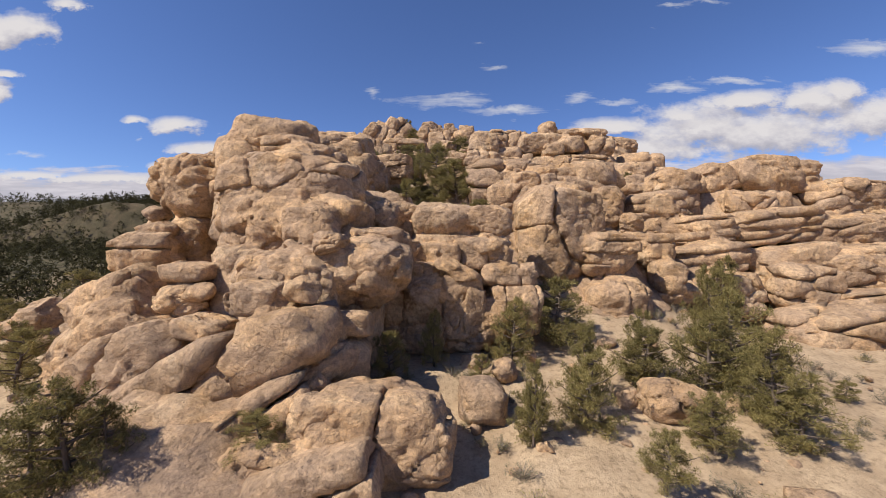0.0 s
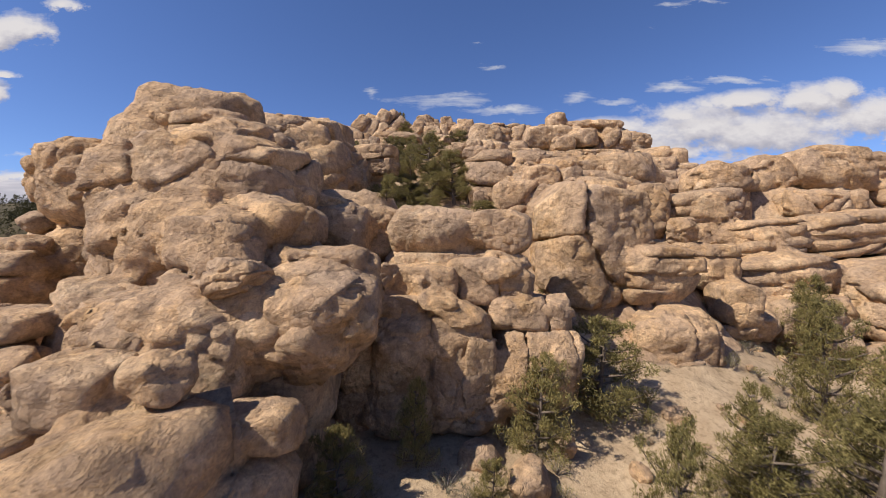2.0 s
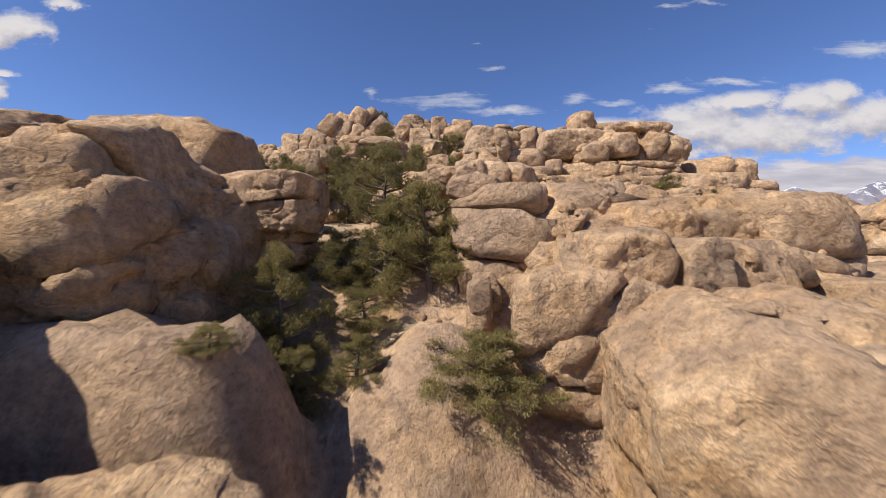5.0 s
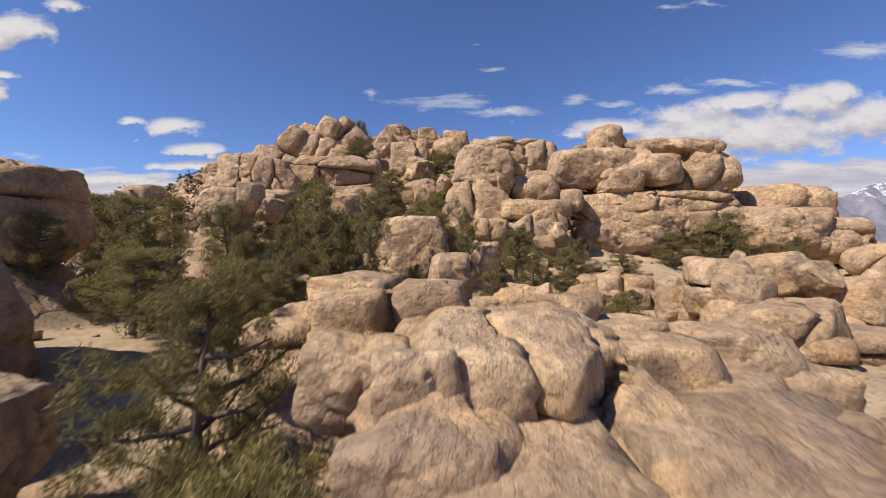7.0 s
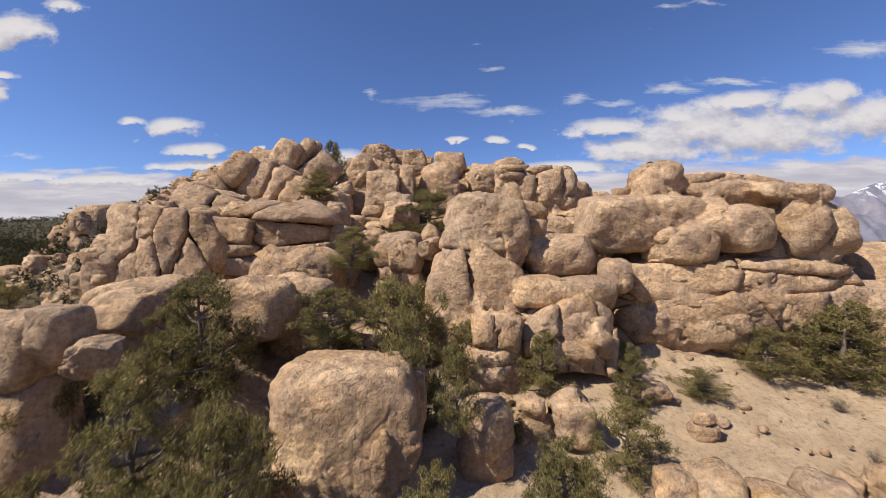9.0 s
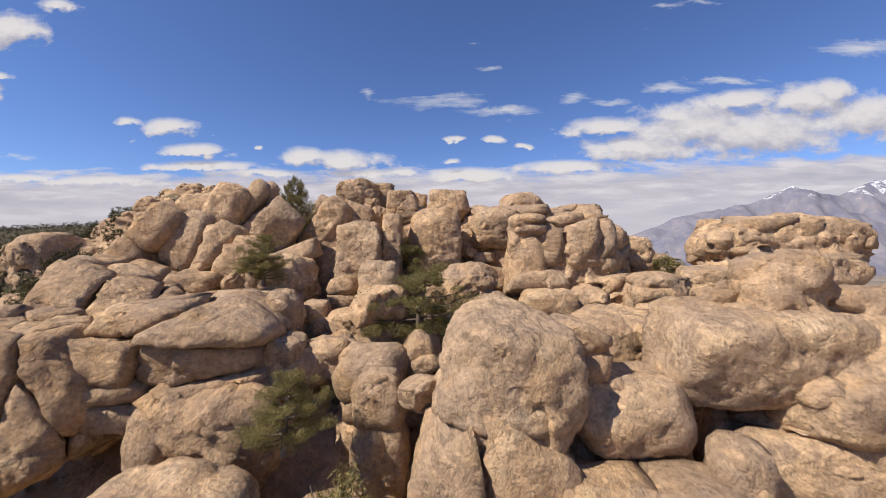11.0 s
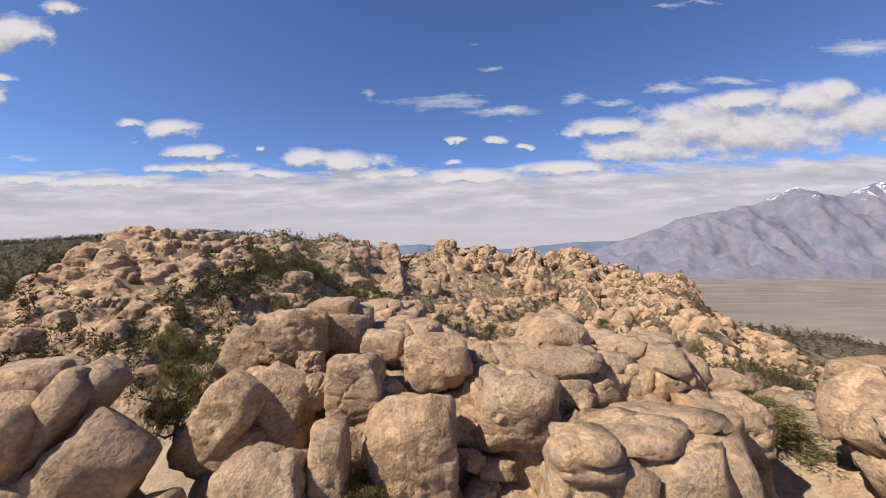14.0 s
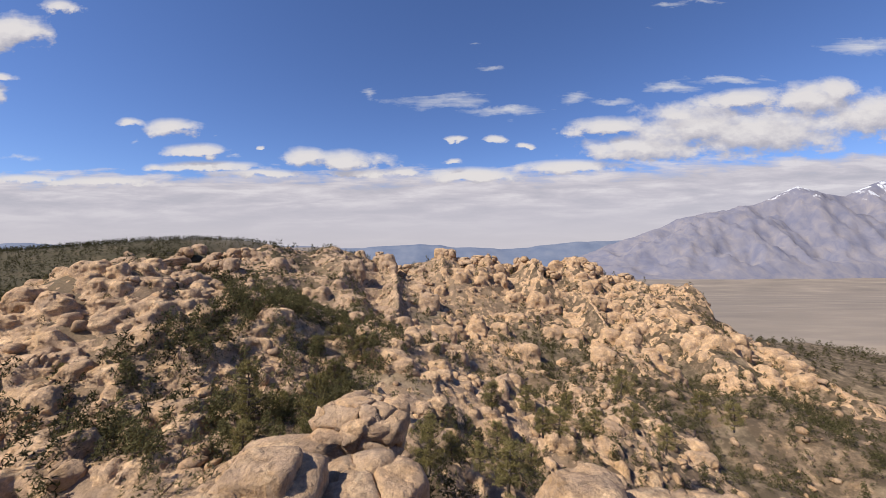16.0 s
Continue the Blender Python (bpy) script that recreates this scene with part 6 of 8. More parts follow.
rock("rock_dome", "smooth tan granite dome with faint joints", -13.87, 79.30, 35.19, 1.27, 1.14, 0.98, "d", level=5, category="rock dome", tip=10)
rock("rock_slab", "weathered tan granite slab with flat worn faces", -5.58, 75.45, 31.73, 1.66, 0.93, 0.69, "f", level=5, category="rock slab", tip=-22)
rock("rock_slab", "weathered tan granite slab with flat worn faces", -1.45, 76.19, 31.52, 1.63, 1.70, 2.38, "f", level=6, category="rock slab", tip=8)
rock("rock_slab", "weathered tan granite slab with flat worn faces", 0.78, 77.03, 32.19, 0.85, 0.76, 2.57, "f", level=5, category="rock slab", tip=3)
rock("rock_dome", "smooth tan granite dome with faint joints", 3.79, 79.00, 31.80, 2.03, 2.00, 3.07, "d", level=6, category="rock dome")
rock("rock_dome", "smooth tan granite dome with faint joints", -3.07, 83.32, 36.62, 1.80, 1.60, 1.59, "d", level=6, category="rock dome")
rock("boulder", "rounded tan granite boulder, weathered and lichen-stained", -1.49, 81.49, 35.54, 0.94, 0.85, 0.88, "b", level=5, category="boulder")
rock("rock_slab", "weathered tan granite slab with flat worn faces", -2.54, 80.41, 34.10, 1.28, 1.15, 1.59, "f", level=5, category="rock slab", tip=22)
rock("rock_slab", "weathered tan granite slab with flat worn faces", 1.30, 79.54, 35.13, 1.28, 1.20, 1.45, "f", level=6, category="rock slab")
rock("rock_slab", "weathered tan granite slab with flat worn faces", 5.04, 82.20, 35.56, 1.58, 1.42, 1.39, "f", level=5, category="rock slab")
rock("rock_slab", "ochre-stained tan granite slab leaning on its neighbours", -4.53, 78.91, 33.92, 1.13, 1.02, 2.12, "f", level=5, category="rock slab", tip=35)
rock("boulder", "rounded tan granite boulder, weathered and lichen-stained", -0.67, 80.27, 34.50, 0.74, 0.67, 1.05, "b", level=5, category="boulder")
rock("rock_block", "jointed tan granite block with rounded edges", 1.98, 83.25, 36.07, 1.19, 1.07, 0.84, "k", level=5, category="rock block")
rock("rock_slab", "weathered tan granite slab with flat worn faces", -1.61, 86.50, 37.10, 1.59, 1.43, 1.19, "f", level=5, category="rock slab")
rock("rock_slab", "weathered tan granite slab with flat worn faces", -6.17, 84.33, 35.21, 1.32, 1.18, 1.46, "f", level=5, category="rock slab", tip=30)
rock("rock_slab", "weathered tan granite slab with flat worn faces", 7.17, 81.30, 32.52, 1.28, 1.15, 1.08, "f", level=5, category="rock slab")
rock("boulder", "rounded tan granite boulder, weathered and lichen-stained", 7.05, 78.81, 30.43, 0.96, 0.87, 0.74, "b", level=5, category="boulder")
rock("boulder", "rounded tan granite boulder, weathered and lichen-stained", 6.54, 79.45, 31.72, 0.71, 0.64, 0.59, "b", level=5, category="boulder")
rock("rock_slab", "weathered tan granite slab with flat worn faces", 8.47, 78.79, 29.70, 1.40, 1.13, 0.84, "f", level=5, category="rock slab", tip=8)
rock("rock_slab", "weathered tan granite slab with flat worn faces", 7.73, 79.59, 31.20, 0.90, 0.56, 0.42, "f", level=5, category="rock slab")
rock("rock_slab", "rust-orange granite block wedged between boulders", 19.36, 81.21, 29.68, 0.96, 0.87, 1.22, "f", level=5, category="rock slab", tip=-10)

# beyond the crest
rock("boulder", "rounded tan granite boulder, weathered and lichen-stained", 12.17, 86.13, 36.02, 1.99, 1.79, 1.24, "b", level=5, category="boulder")
rock("rock_dome", "smooth tan granite dome with faint joints", 15.82, 87.38, 34.84, 1.20, 1.08, 1.03, "d", level=4, category="rock dome")
rock("rock_outcrop", "massive tan granite outcrop with joints and dark stains", 19.94, 87.86, 32.74, 2.91, 2.47, 1.71, "m", level=5, category="rock outcrop")
rock("rock_block", "jointed tan granite block with rounded edges", 8.20, 84.45, 34.79, 1.63, 1.28, 0.89, "k", level=5, category="rock block")
rock("rock_dome", "smooth tan granite dome with faint joints", 8.69, 80.60, 33.74, 1.89, 1.70, 1.77, "d", level=5, category="rock dome")
rock("boulder", "rounded tan granite boulder, weathered and lichen-stained", 28.41, 92.53, 30.20, 1.68, 1.51, 1.05, "b", level=5, category="boulder")
rock("boulder", "rounded tan granite boulder, weathered and lichen-stained", 36.06, 95.59, 27.35, 1.86, 1.68, 1.16, "b", level=5, category="boulder")
rock("rock_dome", "smooth tan granite dome with faint joints", -1.42, 86.72, 36.24, 2.27, 2.05, 1.54, "d", level=5, category="rock dome")
rock("rock_outcrop", "massive tan granite outcrop with joints and dark stains", 2.55, 88.72, 34.95, 2.84, 2.05, 1.42, "m", level=5, category="rock outcrop")
rock("boulder", "rounded tan granite boulder, weathered and lichen-stained", 39.32, 93.55, 28.11, 1.74, 1.57, 1.31, "b", level=5, category="boulder")
rock("rock_block", "jointed tan granite block with rounded edges", 0.75, 95.83, 34.41, 2.98, 2.38, 2.24, "k", level=5, category="rock block")
rock("layered_rock", "tan granite split into stacked horizontal layers", -3.21, 92.83, 33.73, 3.27, 2.36, 1.64, "s", level=5, category="layered rock")
rock("rock_dome", "smooth tan granite dome with faint joints", -61.50, 113.50, 29.00, 3.90, 4.20, 5.60, "d", level=5, category="rock dome")

# trees
plant("pinyon", -2.36, 16.63, 5.43, 2.89, 1.51)
plant("pinyon", -0.44, 18.38, 5.72, 3.19, 1.39)
plant("pinyon", 3.52, 19.30, 5.84, 3.64, 2.47)
plant("pinyon", 6.31, 20.86, 6.29, 4.08, 3.61)
plant("pinyon", 5.37, 13.85, 4.94, 3.25, 2.31)
plant("pinyon", 3.24, 13.28, 4.83, 2.11, 1.71)
plant("pinyon", 20.35, 27.27, 5.98, 5.33, 3.08)
plant("pinyon", 11.28, 16.20, 5.35, 4.04, 3.18)
plant("pinyon", 12.46, 14.56, 5.03, 3.19, 2.64)
plant("pinyon", 8.95, 16.65, 5.42, 3.02, 2.77)
plant("pinyon", 12.31, 12.78, 4.71, 2.42, 2.32)
plant("pinyon", 9.40, 13.04, 4.76, 1.48, 1.78)
plant("pinyon", -9.67, 9.60, 5.56, 3.35, 2.48)
plant("pinyon", -10.59, 9.50, 5.34, 2.74, 2.16)
plant("pinyon", -9.05, 10.05, 5.88, 2.13, 1.52)
plant("pinyon", -19.58, 17.20, 5.20, 3.12, 2.86)
plant("pinyon", -5.20, 12.09, 5.75, 1.28, 1.10)
plant("pinyon", -29.25, 25.76, 5.34, 3.10, 2.72)
plant("pinyon", -25.63, 26.88, 6.67, 3.64, 3.23)
plant("pinyon", -5.45, 11.10, 5.67, 1.43, 1.85)
plant("pinyon", 1.69, 16.92, 5.44, 1.66, 1.15)
plant("pinyon", 6.09, 26.88, 9.99, 1.33, 1.61)
plant("pinyon", 16.72, 17.01, 5.15, 1.03, 1.03)
plant("pinyon", 17.59, 16.38, 5.03, 0.99, 1.11)
plant("pinyon", -21.55, 19.20, 5.29, 2.90, 1.74)
plant("pinyon", -13.28, 45.79, 20.31, 3.14, 2.13)
plant("pinyon", -11.15, 47.00, 18.63, 5.50, 3.17)
plant("pinyon", -7.75, 44.50, 18.56, 4.70, 2.90)
plant("pinyon", -4.68, 54.28, 20.84, 5.53, 3.89)
plant("pinyon", -8.31, 52.51, 20.36, 4.26, 3.04)
plant("pinyon", -1.11, 49.00, 18.67, 5.11, 2.78)
plant("pinyon", 2.65, 53.00, 21.81, 3.10, 1.65)
plant("pinyon", 4.62, 52.00, 21.25, 2.86, 1.48)
plant("pinyon", -2.75, 48.50, 20.61, 4.34, 2.34)
plant("pinyon", -0.03, 47.00, 21.30, 2.99, 1.67)
plant("pinyon", 1.38, 59.79, 20.28, 5.39, 5.18)
plant("pinyon", -1.72, 60.28, 20.42, 3.33, 3.18)
plant("pinyon", -4.63, 60.04, 21.26, 2.24, 2.54)
plant("pinyon", 3.36, 55.28, 19.41, 2.40, 1.94)
plant("pinyon", 13.45, 59.02, 20.06, 2.14, 1.57)
plant("pinyon", 10.52, 53.06, 19.12, 2.65, 2.55)
plant("pinyon", 6.73, 48.50, 20.32, 2.43, 2.36)
plant("pinyon", 24.86, 59.78, 20.19, 3.87, 4.91)
plant("pinyon", 16.31, 57.76, 19.71, 1.47, 2.53)
plant("pinyon", 6.64, 54.42, 19.29, 1.62, 1.30)
plant("full", -3.42, 66.32, 24.15, 1.77, 2.55)
plant("pinyon", 5.17, 58.85, 20.02, 3.39, 2.26)
plant("pinyon", -2.03, 47.28, 18.61, 3.76, 1.99)
plant("pinyon", -6.10, 54.34, 21.65, 3.43, 2.14)
plant("pinyon", -3.90, 47.00, 19.01, 3.94, 2.18)
plant("pinyon", -4.47, 44.00, 20.03, 3.55, 1.95)
plant("pinyon", 1.81, 48.11, 18.64, 2.32, 1.74)
plant("pinyon", 3.75, 50.00, 18.69, 2.77, 1.77)
plant("pinyon", 5.18, 45.73, 18.57, 2.29, 1.74)
plant("pinyon", 2.66, 56.00, 20.27, 5.47, 3.27)
plant("pinyon", -0.81, 57.00, 22.47, 2.86, 3.42)
plant("pinyon", 8.81, 57.76, 19.76, 3.38, 2.54)
plant("pinyon", 7.85, 50.41, 18.74, 2.63, 2.05)
plant("pinyon", 9.33, 48.96, 18.65, 1.96, 1.65)
plant("pinyon", 12.52, 56.89, 19.60, 2.77, 1.95)
plant("pinyon", 10.08, 46.59, 18.60, 1.11, 1.54)
plant("pinyon", 9.68, 43.58, 18.54, 1.76, 1.89)
plant("pinyon", 24.23, 59.14, 19.98, 4.50, 4.32)
plant("pinyon", 20.87, 59.48, 20.11, 2.73, 2.92)
plant("pinyon", 38.18, 70.00, 23.64, 3.76, 4.53)
plant("pinyon", 44.62, 72.00, 23.23, 2.79, 2.64)
plant("pinyon", 27.22, 56.00, 19.28, 3.13, 2.82)
plant("full", 3.23, 69.00, 26.96, 4.43, 4.38)
plant("pinyon", -6.10, 70.00, 30.83, 1.04, 2.59)
plant("pinyon", -23.39, 62.00, 20.65, 5.74, 3.46)
plant("pinyon", -23.58, 60.00, 19.60, 5.90, 4.12)
plant("pinyon", -16.29, 58.00, 20.84, 4.90, 2.53)
plant("pinyon", -1.69, 42.00, 20.41, 0.82, 0.76)
plant("pinyon", -2.40, 44.00, 20.00, 0.62, 0.64)
plant("pinyon", -9.01, 82.50, 32.17, 5.73, 2.19)
plant("full", -5.78, 70.50, 30.36, 2.86, 2.15)
plant("full", 2.43, 77.43, 27.54, 5.49, 3.73)
plant("light", 28.12, 87.73, 27.48, 3.69, 7.16)
plant("full", -1.15, 62.00, 25.44, 2.83, 2.39)
plant("pinyon", 22.90, 72.00, 28.09, 2.02, 2.33)
plant("pinyon", 12.50, 72.00, 25.18, 1.41, 2.19)
plant("pinyon", -7.30, 80.00, 32.23, 6.02, 3.20)
plant("light", 8.95, 88.00, 33.07, 2.00, 2.65)
plant("light", -15.34, 112.00, 28.56, 6.86, 4.43)
plant("light", -6.42, 108.00, 28.01, 7.34, 4.07)
plant("light", -12.66, 105.49, 27.39, 3.71, 2.65)
plant("light", -23.74, 113.94, 21.31, 3.95, 3.95)
plant("light", -27.85, 112.47, 19.68, 4.45, 5.09)
plant("light", 4.94, 102.29, 28.06, 4.35, 3.39)
plant("light", 11.31, 99.98, 28.03, 4.05, 3.60)
plant("light", 19.25, 112.33, 25.66, 3.18, 3.82)
plant("full", -2.36, 40.20, 18.80, 2.98, 1.38)
plant("full", -2.56, 42.50, 19.37, 2.11, 1.69)
plant("full", -7.27, 44.00, 19.59, 2.29, 2.78)
plant("full", -6.29, 42.00, 19.32, 2.67, 2.00)
plant("full", -1.96, 43.50, 18.96, 1.87, 1.25)
plant("full", -17.37, 52.00, 21.80, 3.12, 4.25)
plant("full", -16.17, 54.00, 21.96, 3.13, 3.45)
plant("full", -2.31, 48.00, 19.61, 2.68, 2.46)
plant("pinyon", 14.97, 21.09, 5.65, 5.40, 2.59)
plant("pinyon", 5.78, 15.31, 5.37, 3.70, 1.80)
plant("pinyon", 3.14, 12.88, 5.24, 2.90, 1.08)
plant("pinyon", 8.89, 17.06, 5.45, 3.80, 1.66)
plant("pinyon", 11.97, 13.46, 5.27, 4.00, 2.16)
plant("pinyon", 13.03, 17.06, 5.45, 4.80, 2.74)
plant("pinyon", 8.99, 12.35, 5.22, 2.00, 1.73)
plant("pinyon", 6.21, 10.34, 5.12, 1.80, 1.58)
plant("full", -2.99, 31.71, 13.60, 4.04, 2.28)
plant("full", 1.27, 34.58, 15.74, 4.15, 2.77)
plant("full", -0.62, 36.29, 17.62, 4.12, 2.18)
plant("full", -1.95, 34.89, 15.58, 2.48, 2.31)
plant("full", 2.86, 29.63, 13.44, 2.04, 2.59)
plant("full", -2.69, 27.83, 15.20, 0.65, 0.86)
plant("full", -4.21, 35.55, 15.98, 1.68, 1.68)
plant("full", -2.18, 30.69, 13.01, 1.73, 1.73)
plant("full", -0.78, 32.65, 14.23, 1.88, 1.59)
plant("full", -0.31, 34.66, 15.46, 3.48, 2.61)
plant("full", -0.61, 30.81, 13.39, 1.64, 1.40)
plant("full", 2.29, 34.10, 15.76, 2.82, 1.49)
plant("full", -3.91, 43.43, 18.52, 3.89, 1.75)
plant("light", -25.20, 127.83, 27.74, 4.49, 3.80)
plant("light", -23.94, 130.54, 28.60, 4.70, 3.98)
plant("light", -18.94, 125.33, 26.05, 4.30, 3.64)
plant("light", -17.47, 130.12, 27.77, 4.68, 3.96)
plant("light", -14.91, 133.25, 27.66, 4.92, 4.16)
plant("light", -10.50, 127.62, 25.93, 4.49, 3.80)
plant("light", -12.31, 137.62, 28.28, 5.26, 4.45)
plant("light", -20.98, 141.99, 30.34, 5.60, 4.73)
plant("light", -29.80, 133.04, 32.59, 4.89, 4.14)
plant("light", -28.27, 137.41, 32.53, 5.23, 4.43)
plant("light", -30.81, 128.66, 31.90, 4.55, 3.85)
plant("light", -10.79, 123.04, 25.27, 4.13, 3.49)
plant("light", -13.54, 116.37, 26.03, 3.61, 3.05)
plant("light", -23.61, 120.54, 24.18, 3.93, 3.33)
plant("light", -25.47, 117.62, 23.41, 3.70, 3.13)
plant("light", -14.45, 108.88, 26.63, 3.02, 2.56)
plant("light", -34.71, 111.79, 22.73, 3.25, 2.75)
plant("light", -33.07, 113.46, 23.67, 3.38, 2.86)
plant("light", -28.46, 113.25, 20.47, 3.37, 2.85)
plant("light", 4.79, 107.42, 27.78, 2.92, 2.47)
plant("light", 6.93, 104.08, 27.98, 2.66, 2.25)
plant("light", 9.31, 102.42, 27.93, 2.53, 2.14)
plant("light", 11.60, 101.59, 27.93, 2.46, 2.08)
plant("light", 13.74, 102.63, 27.75, 2.55, 2.15)
plant("light", 11.46, 107.00, 27.37, 2.89, 2.44)
plant("light", 17.47, 112.83, 25.42, 3.35, 2.83)
plant("light", 21.97, 118.67, 24.58, 3.80, 3.22)
plant("light", 12.47, 118.67, 26.15, 3.80, 3.21)
plant("light", 17.04, 119.50, 24.99, 3.87, 3.27)
plant("light", 23.19, 112.62, 25.47, 3.33, 2.82)
plant("light", 28.54, 114.29, 25.22, 3.47, 2.93)
plant("light", 27.67, 106.17, 27.10, 2.83, 2.39)
plant("light", 42.64, 123.04, 22.31, 4.16, 3.52)
plant("light", 31.81, 123.87, 25.30, 4.21, 3.56)
plant("light", 44.19, 118.87, 22.76, 3.83, 3.24)
plant("light", -7.67, 134.70, 27.12, 5.04, 4.26)
plant("light", -24.10, 137.00, 30.58, 5.20, 4.40)
plant("light", -28.53, 144.49, 33.16, 5.78, 4.89)
plant("light", -39.51, 115.54, 30.11, 3.53, 2.98)
plant("light", -38.78, 111.58, 24.79, 3.23, 2.73)
rock("rock_outcrop", "tan granite bedrock under weathered boulders", -1.42, 87.03, 31.35, 2.54, 2.25, 4.35, "m", level=6, category="rock outcrop")
rock("rock_outcrop", "tan granite bedrock under weathered boulders", 1.83, 80.24, 32.92, 1.86, 1.65, 2.35, "m", level=5, category="rock outcrop")
rock("rock_outcrop", "tan granite bedrock under weathered boulders", -4.82, 83.82, 32.09, 2.04, 1.80, 2.93, "m", level=5, category="rock outcrop")
rock("rock_outcrop", "tan granite bedrock under weathered boulders", -1.77, 82.47, 33.30, 1.19, 1.04, 1.70, "m", level=5, category="rock outcrop")
rock("rock_outcrop", "tan granite bedrock under weathered boulders", -2.22, 80.52, 32.94, 1.15, 1.14, 1.34, "m", level=5, category="rock outcrop")
rock("rock_outcrop", "tan granite bedrock under weathered boulders", 4.95, 81.78, 30.59, 1.94, 1.72, 3.48, "m", level=5, category="rock outcrop")
rock("rock_outcrop", "tan granite bedrock under weathered boulders", -4.80, 79.82, 32.58, 2.04, 1.80, 0.98, "m", level=5, category="rock outcrop")
rock("rock_outcrop", "tan granite bedrock under weathered boulders", 10.57, 76.61, 29.17, 1.53, 1.35, 4.22, "m", level=6, category="rock outcrop")
rock("rock_outcrop", "tan granite bedrock under weathered boulders", 19.94, 88.23, 29.64, 3.26, 2.72, 2.50, "m", level=5, category="rock outcrop")
rock("rock_outcrop", "tan granite bedrock under weathered boulders", 14.17, 78.47, 28.30, 3.66, 3.25, 2.83, "m", level=6, category="rock outcrop")
rock("rock_outcrop", "tan granite bedrock under weathered boulders", 3.63, 79.17, 28.40, 2.46, 2.57, 2.49, "m", level=5, category="rock outcrop")
rock("rock_outcrop", "tan granite bedrock under weathered boulders", 17.18, 82.31, 28.89, 3.26, 2.88, 1.84, "m", level=5, category="rock outcrop")
rock("rock_outcrop", "tan granite bedrock under weathered boulders", 21.65, 83.86, 28.58, 2.14, 1.89, 2.00, "m", level=5, category="rock outcrop")
rock("rock_outcrop", "tan granite bedrock under weathered boulders", 3.13, 75.80, 27.51, 1.99, 1.76, 2.83, "m", level=5, category="rock outcrop")
rock("rock_outcrop", "tan granite bedrock under weathered boulders", 21.90, 63.37, 26.67, 3.37, 0.83, 3.35, "m", level=5, category="rock outcrop")
rock("rock_outcrop", "tan granite bedrock under weathered boulders", 0.63, 73.24, 26.58, 1.55, 1.64, 2.43, "m", level=5, category="rock outcrop")
rock("rock_outcrop", "tan granite bedrock under weathered boulders", 23.12, 74.87, 26.76, 2.89, 1.90, 2.39, "m", level=5, category="rock outcrop")
rock("rock_outcrop", "tan granite bedrock under weathered boulders", 18.03, 68.46, 26.39, 1.13, 1.00, 2.88, "m", level=5, category="rock outcrop")
rock("rock_outcrop", "tan granite bedrock under weathered boulders", 18.49, 73.77, 26.74, 2.21, 1.68, 2.28, "m", level=5, category="rock outcrop")
rock("rock_outcrop", "tan granite bedrock under weathered boulders", -1.87, 73.55, 26.43, 1.19, 1.21, 2.23, "m", level=5, category="rock outcrop")
rock("rock_outcrop", "tan granite bedrock under weathered boulders", 14.05, 74.10, 26.24, 1.25, 1.31, 1.44, "m", level=5, category="rock outcrop")
rock("rock_outcrop", "tan granite bedrock under weathered boulders", -2.64, 70.50, 25.90, 0.78, 1.11, 1.70, "m", level=5, category="rock outcrop")
rock("rock_outcrop", "tan granite bedrock under weathered boulders", 10.51, 73.67, 26.08, 1.30, 1.49, 1.28, "m", level=5, category="rock outcrop")
rock("rock_outcrop", "tan granite bedrock under weathered boulders", 12.25, 73.60, 25.98, 0.93, 1.32, 1.18, "m", level=4, category="rock outcrop")
rock("rock_outcrop", "tan granite bedrock under weathered boulders", 7.35, 72.73, 25.91, 1.13, 1.61, 1.11, "m", level=4, category="rock outcrop")
rock("rock_outcrop", "tan granite bedrock under weathered boulders", -1.05, 70.36, 25.65, 1.00, 1.23, 1.45, "m", level=5, category="rock outcrop")
rock("rock_outcrop", "tan granite bedrock under weathered boulders", 3.36, 72.49, 25.34, 0.78, 1.08, 1.60, "m", level=5, category="rock outcrop")
rock("rock_outcrop", "tan granite bedrock under weathered boulders", -3.15, 66.60, 25.27, 1.48, 1.31, 1.44, "m", level=5, category="rock outcrop")
rock("rock_outcrop", "tan granite bedrock under weathered boulders", 5.33, 71.63, 25.33, 1.14, 1.38, 1.22, "m", level=5, category="rock outcrop")
rock("rock_outcrop", "tan granite bedrock under weathered boulders", 3.40, 67.59, 24.11, 1.06, 1.29, 2.00, "m", level=5, category="rock outcrop")
rock("rock_outcrop", "tan granite bedrock under weathered boulders", 1.09, 66.67, 24.30, 1.67, 1.47, 1.78, "m", level=5, category="rock outcrop")
rock("rock_outcrop", "tan granite bedrock under weathered boulders", 10.98, 63.38, 23.37, 2.40, 1.94, 2.56, "m", level=5, category="rock outcrop")
rock("rock_outcrop", "tan granite bedrock under weathered boulders", 1.74, 64.47, 23.44, 1.18, 1.04, 2.30, "m", level=5, category="rock outcrop")
rock("rock_outcrop", "tan granite bedrock under weathered boulders", 33.54, 65.71, 22.52, 4.36, 3.76, 1.14, "m", level=6, category="rock outcrop")
rock("rock_outcrop", "tan granite bedrock under weathered boulders", -8.48, 55.53, 22.95, 1.32, 1.17, 1.05, "m", level=5, category="rock outcrop")
rock("rock_outcrop", "tan granite bedrock under weathered boulders", -4.07, 60.76, 22.25, 2.59, 1.65, 1.66, "m", level=5, category="rock outcrop")
rock("rock_outcrop", "tan granite bedrock under weathered boulders", -9.39, 57.91, 22.77, 2.48, 2.00, 0.87, "m", level=5, category="rock outcrop")
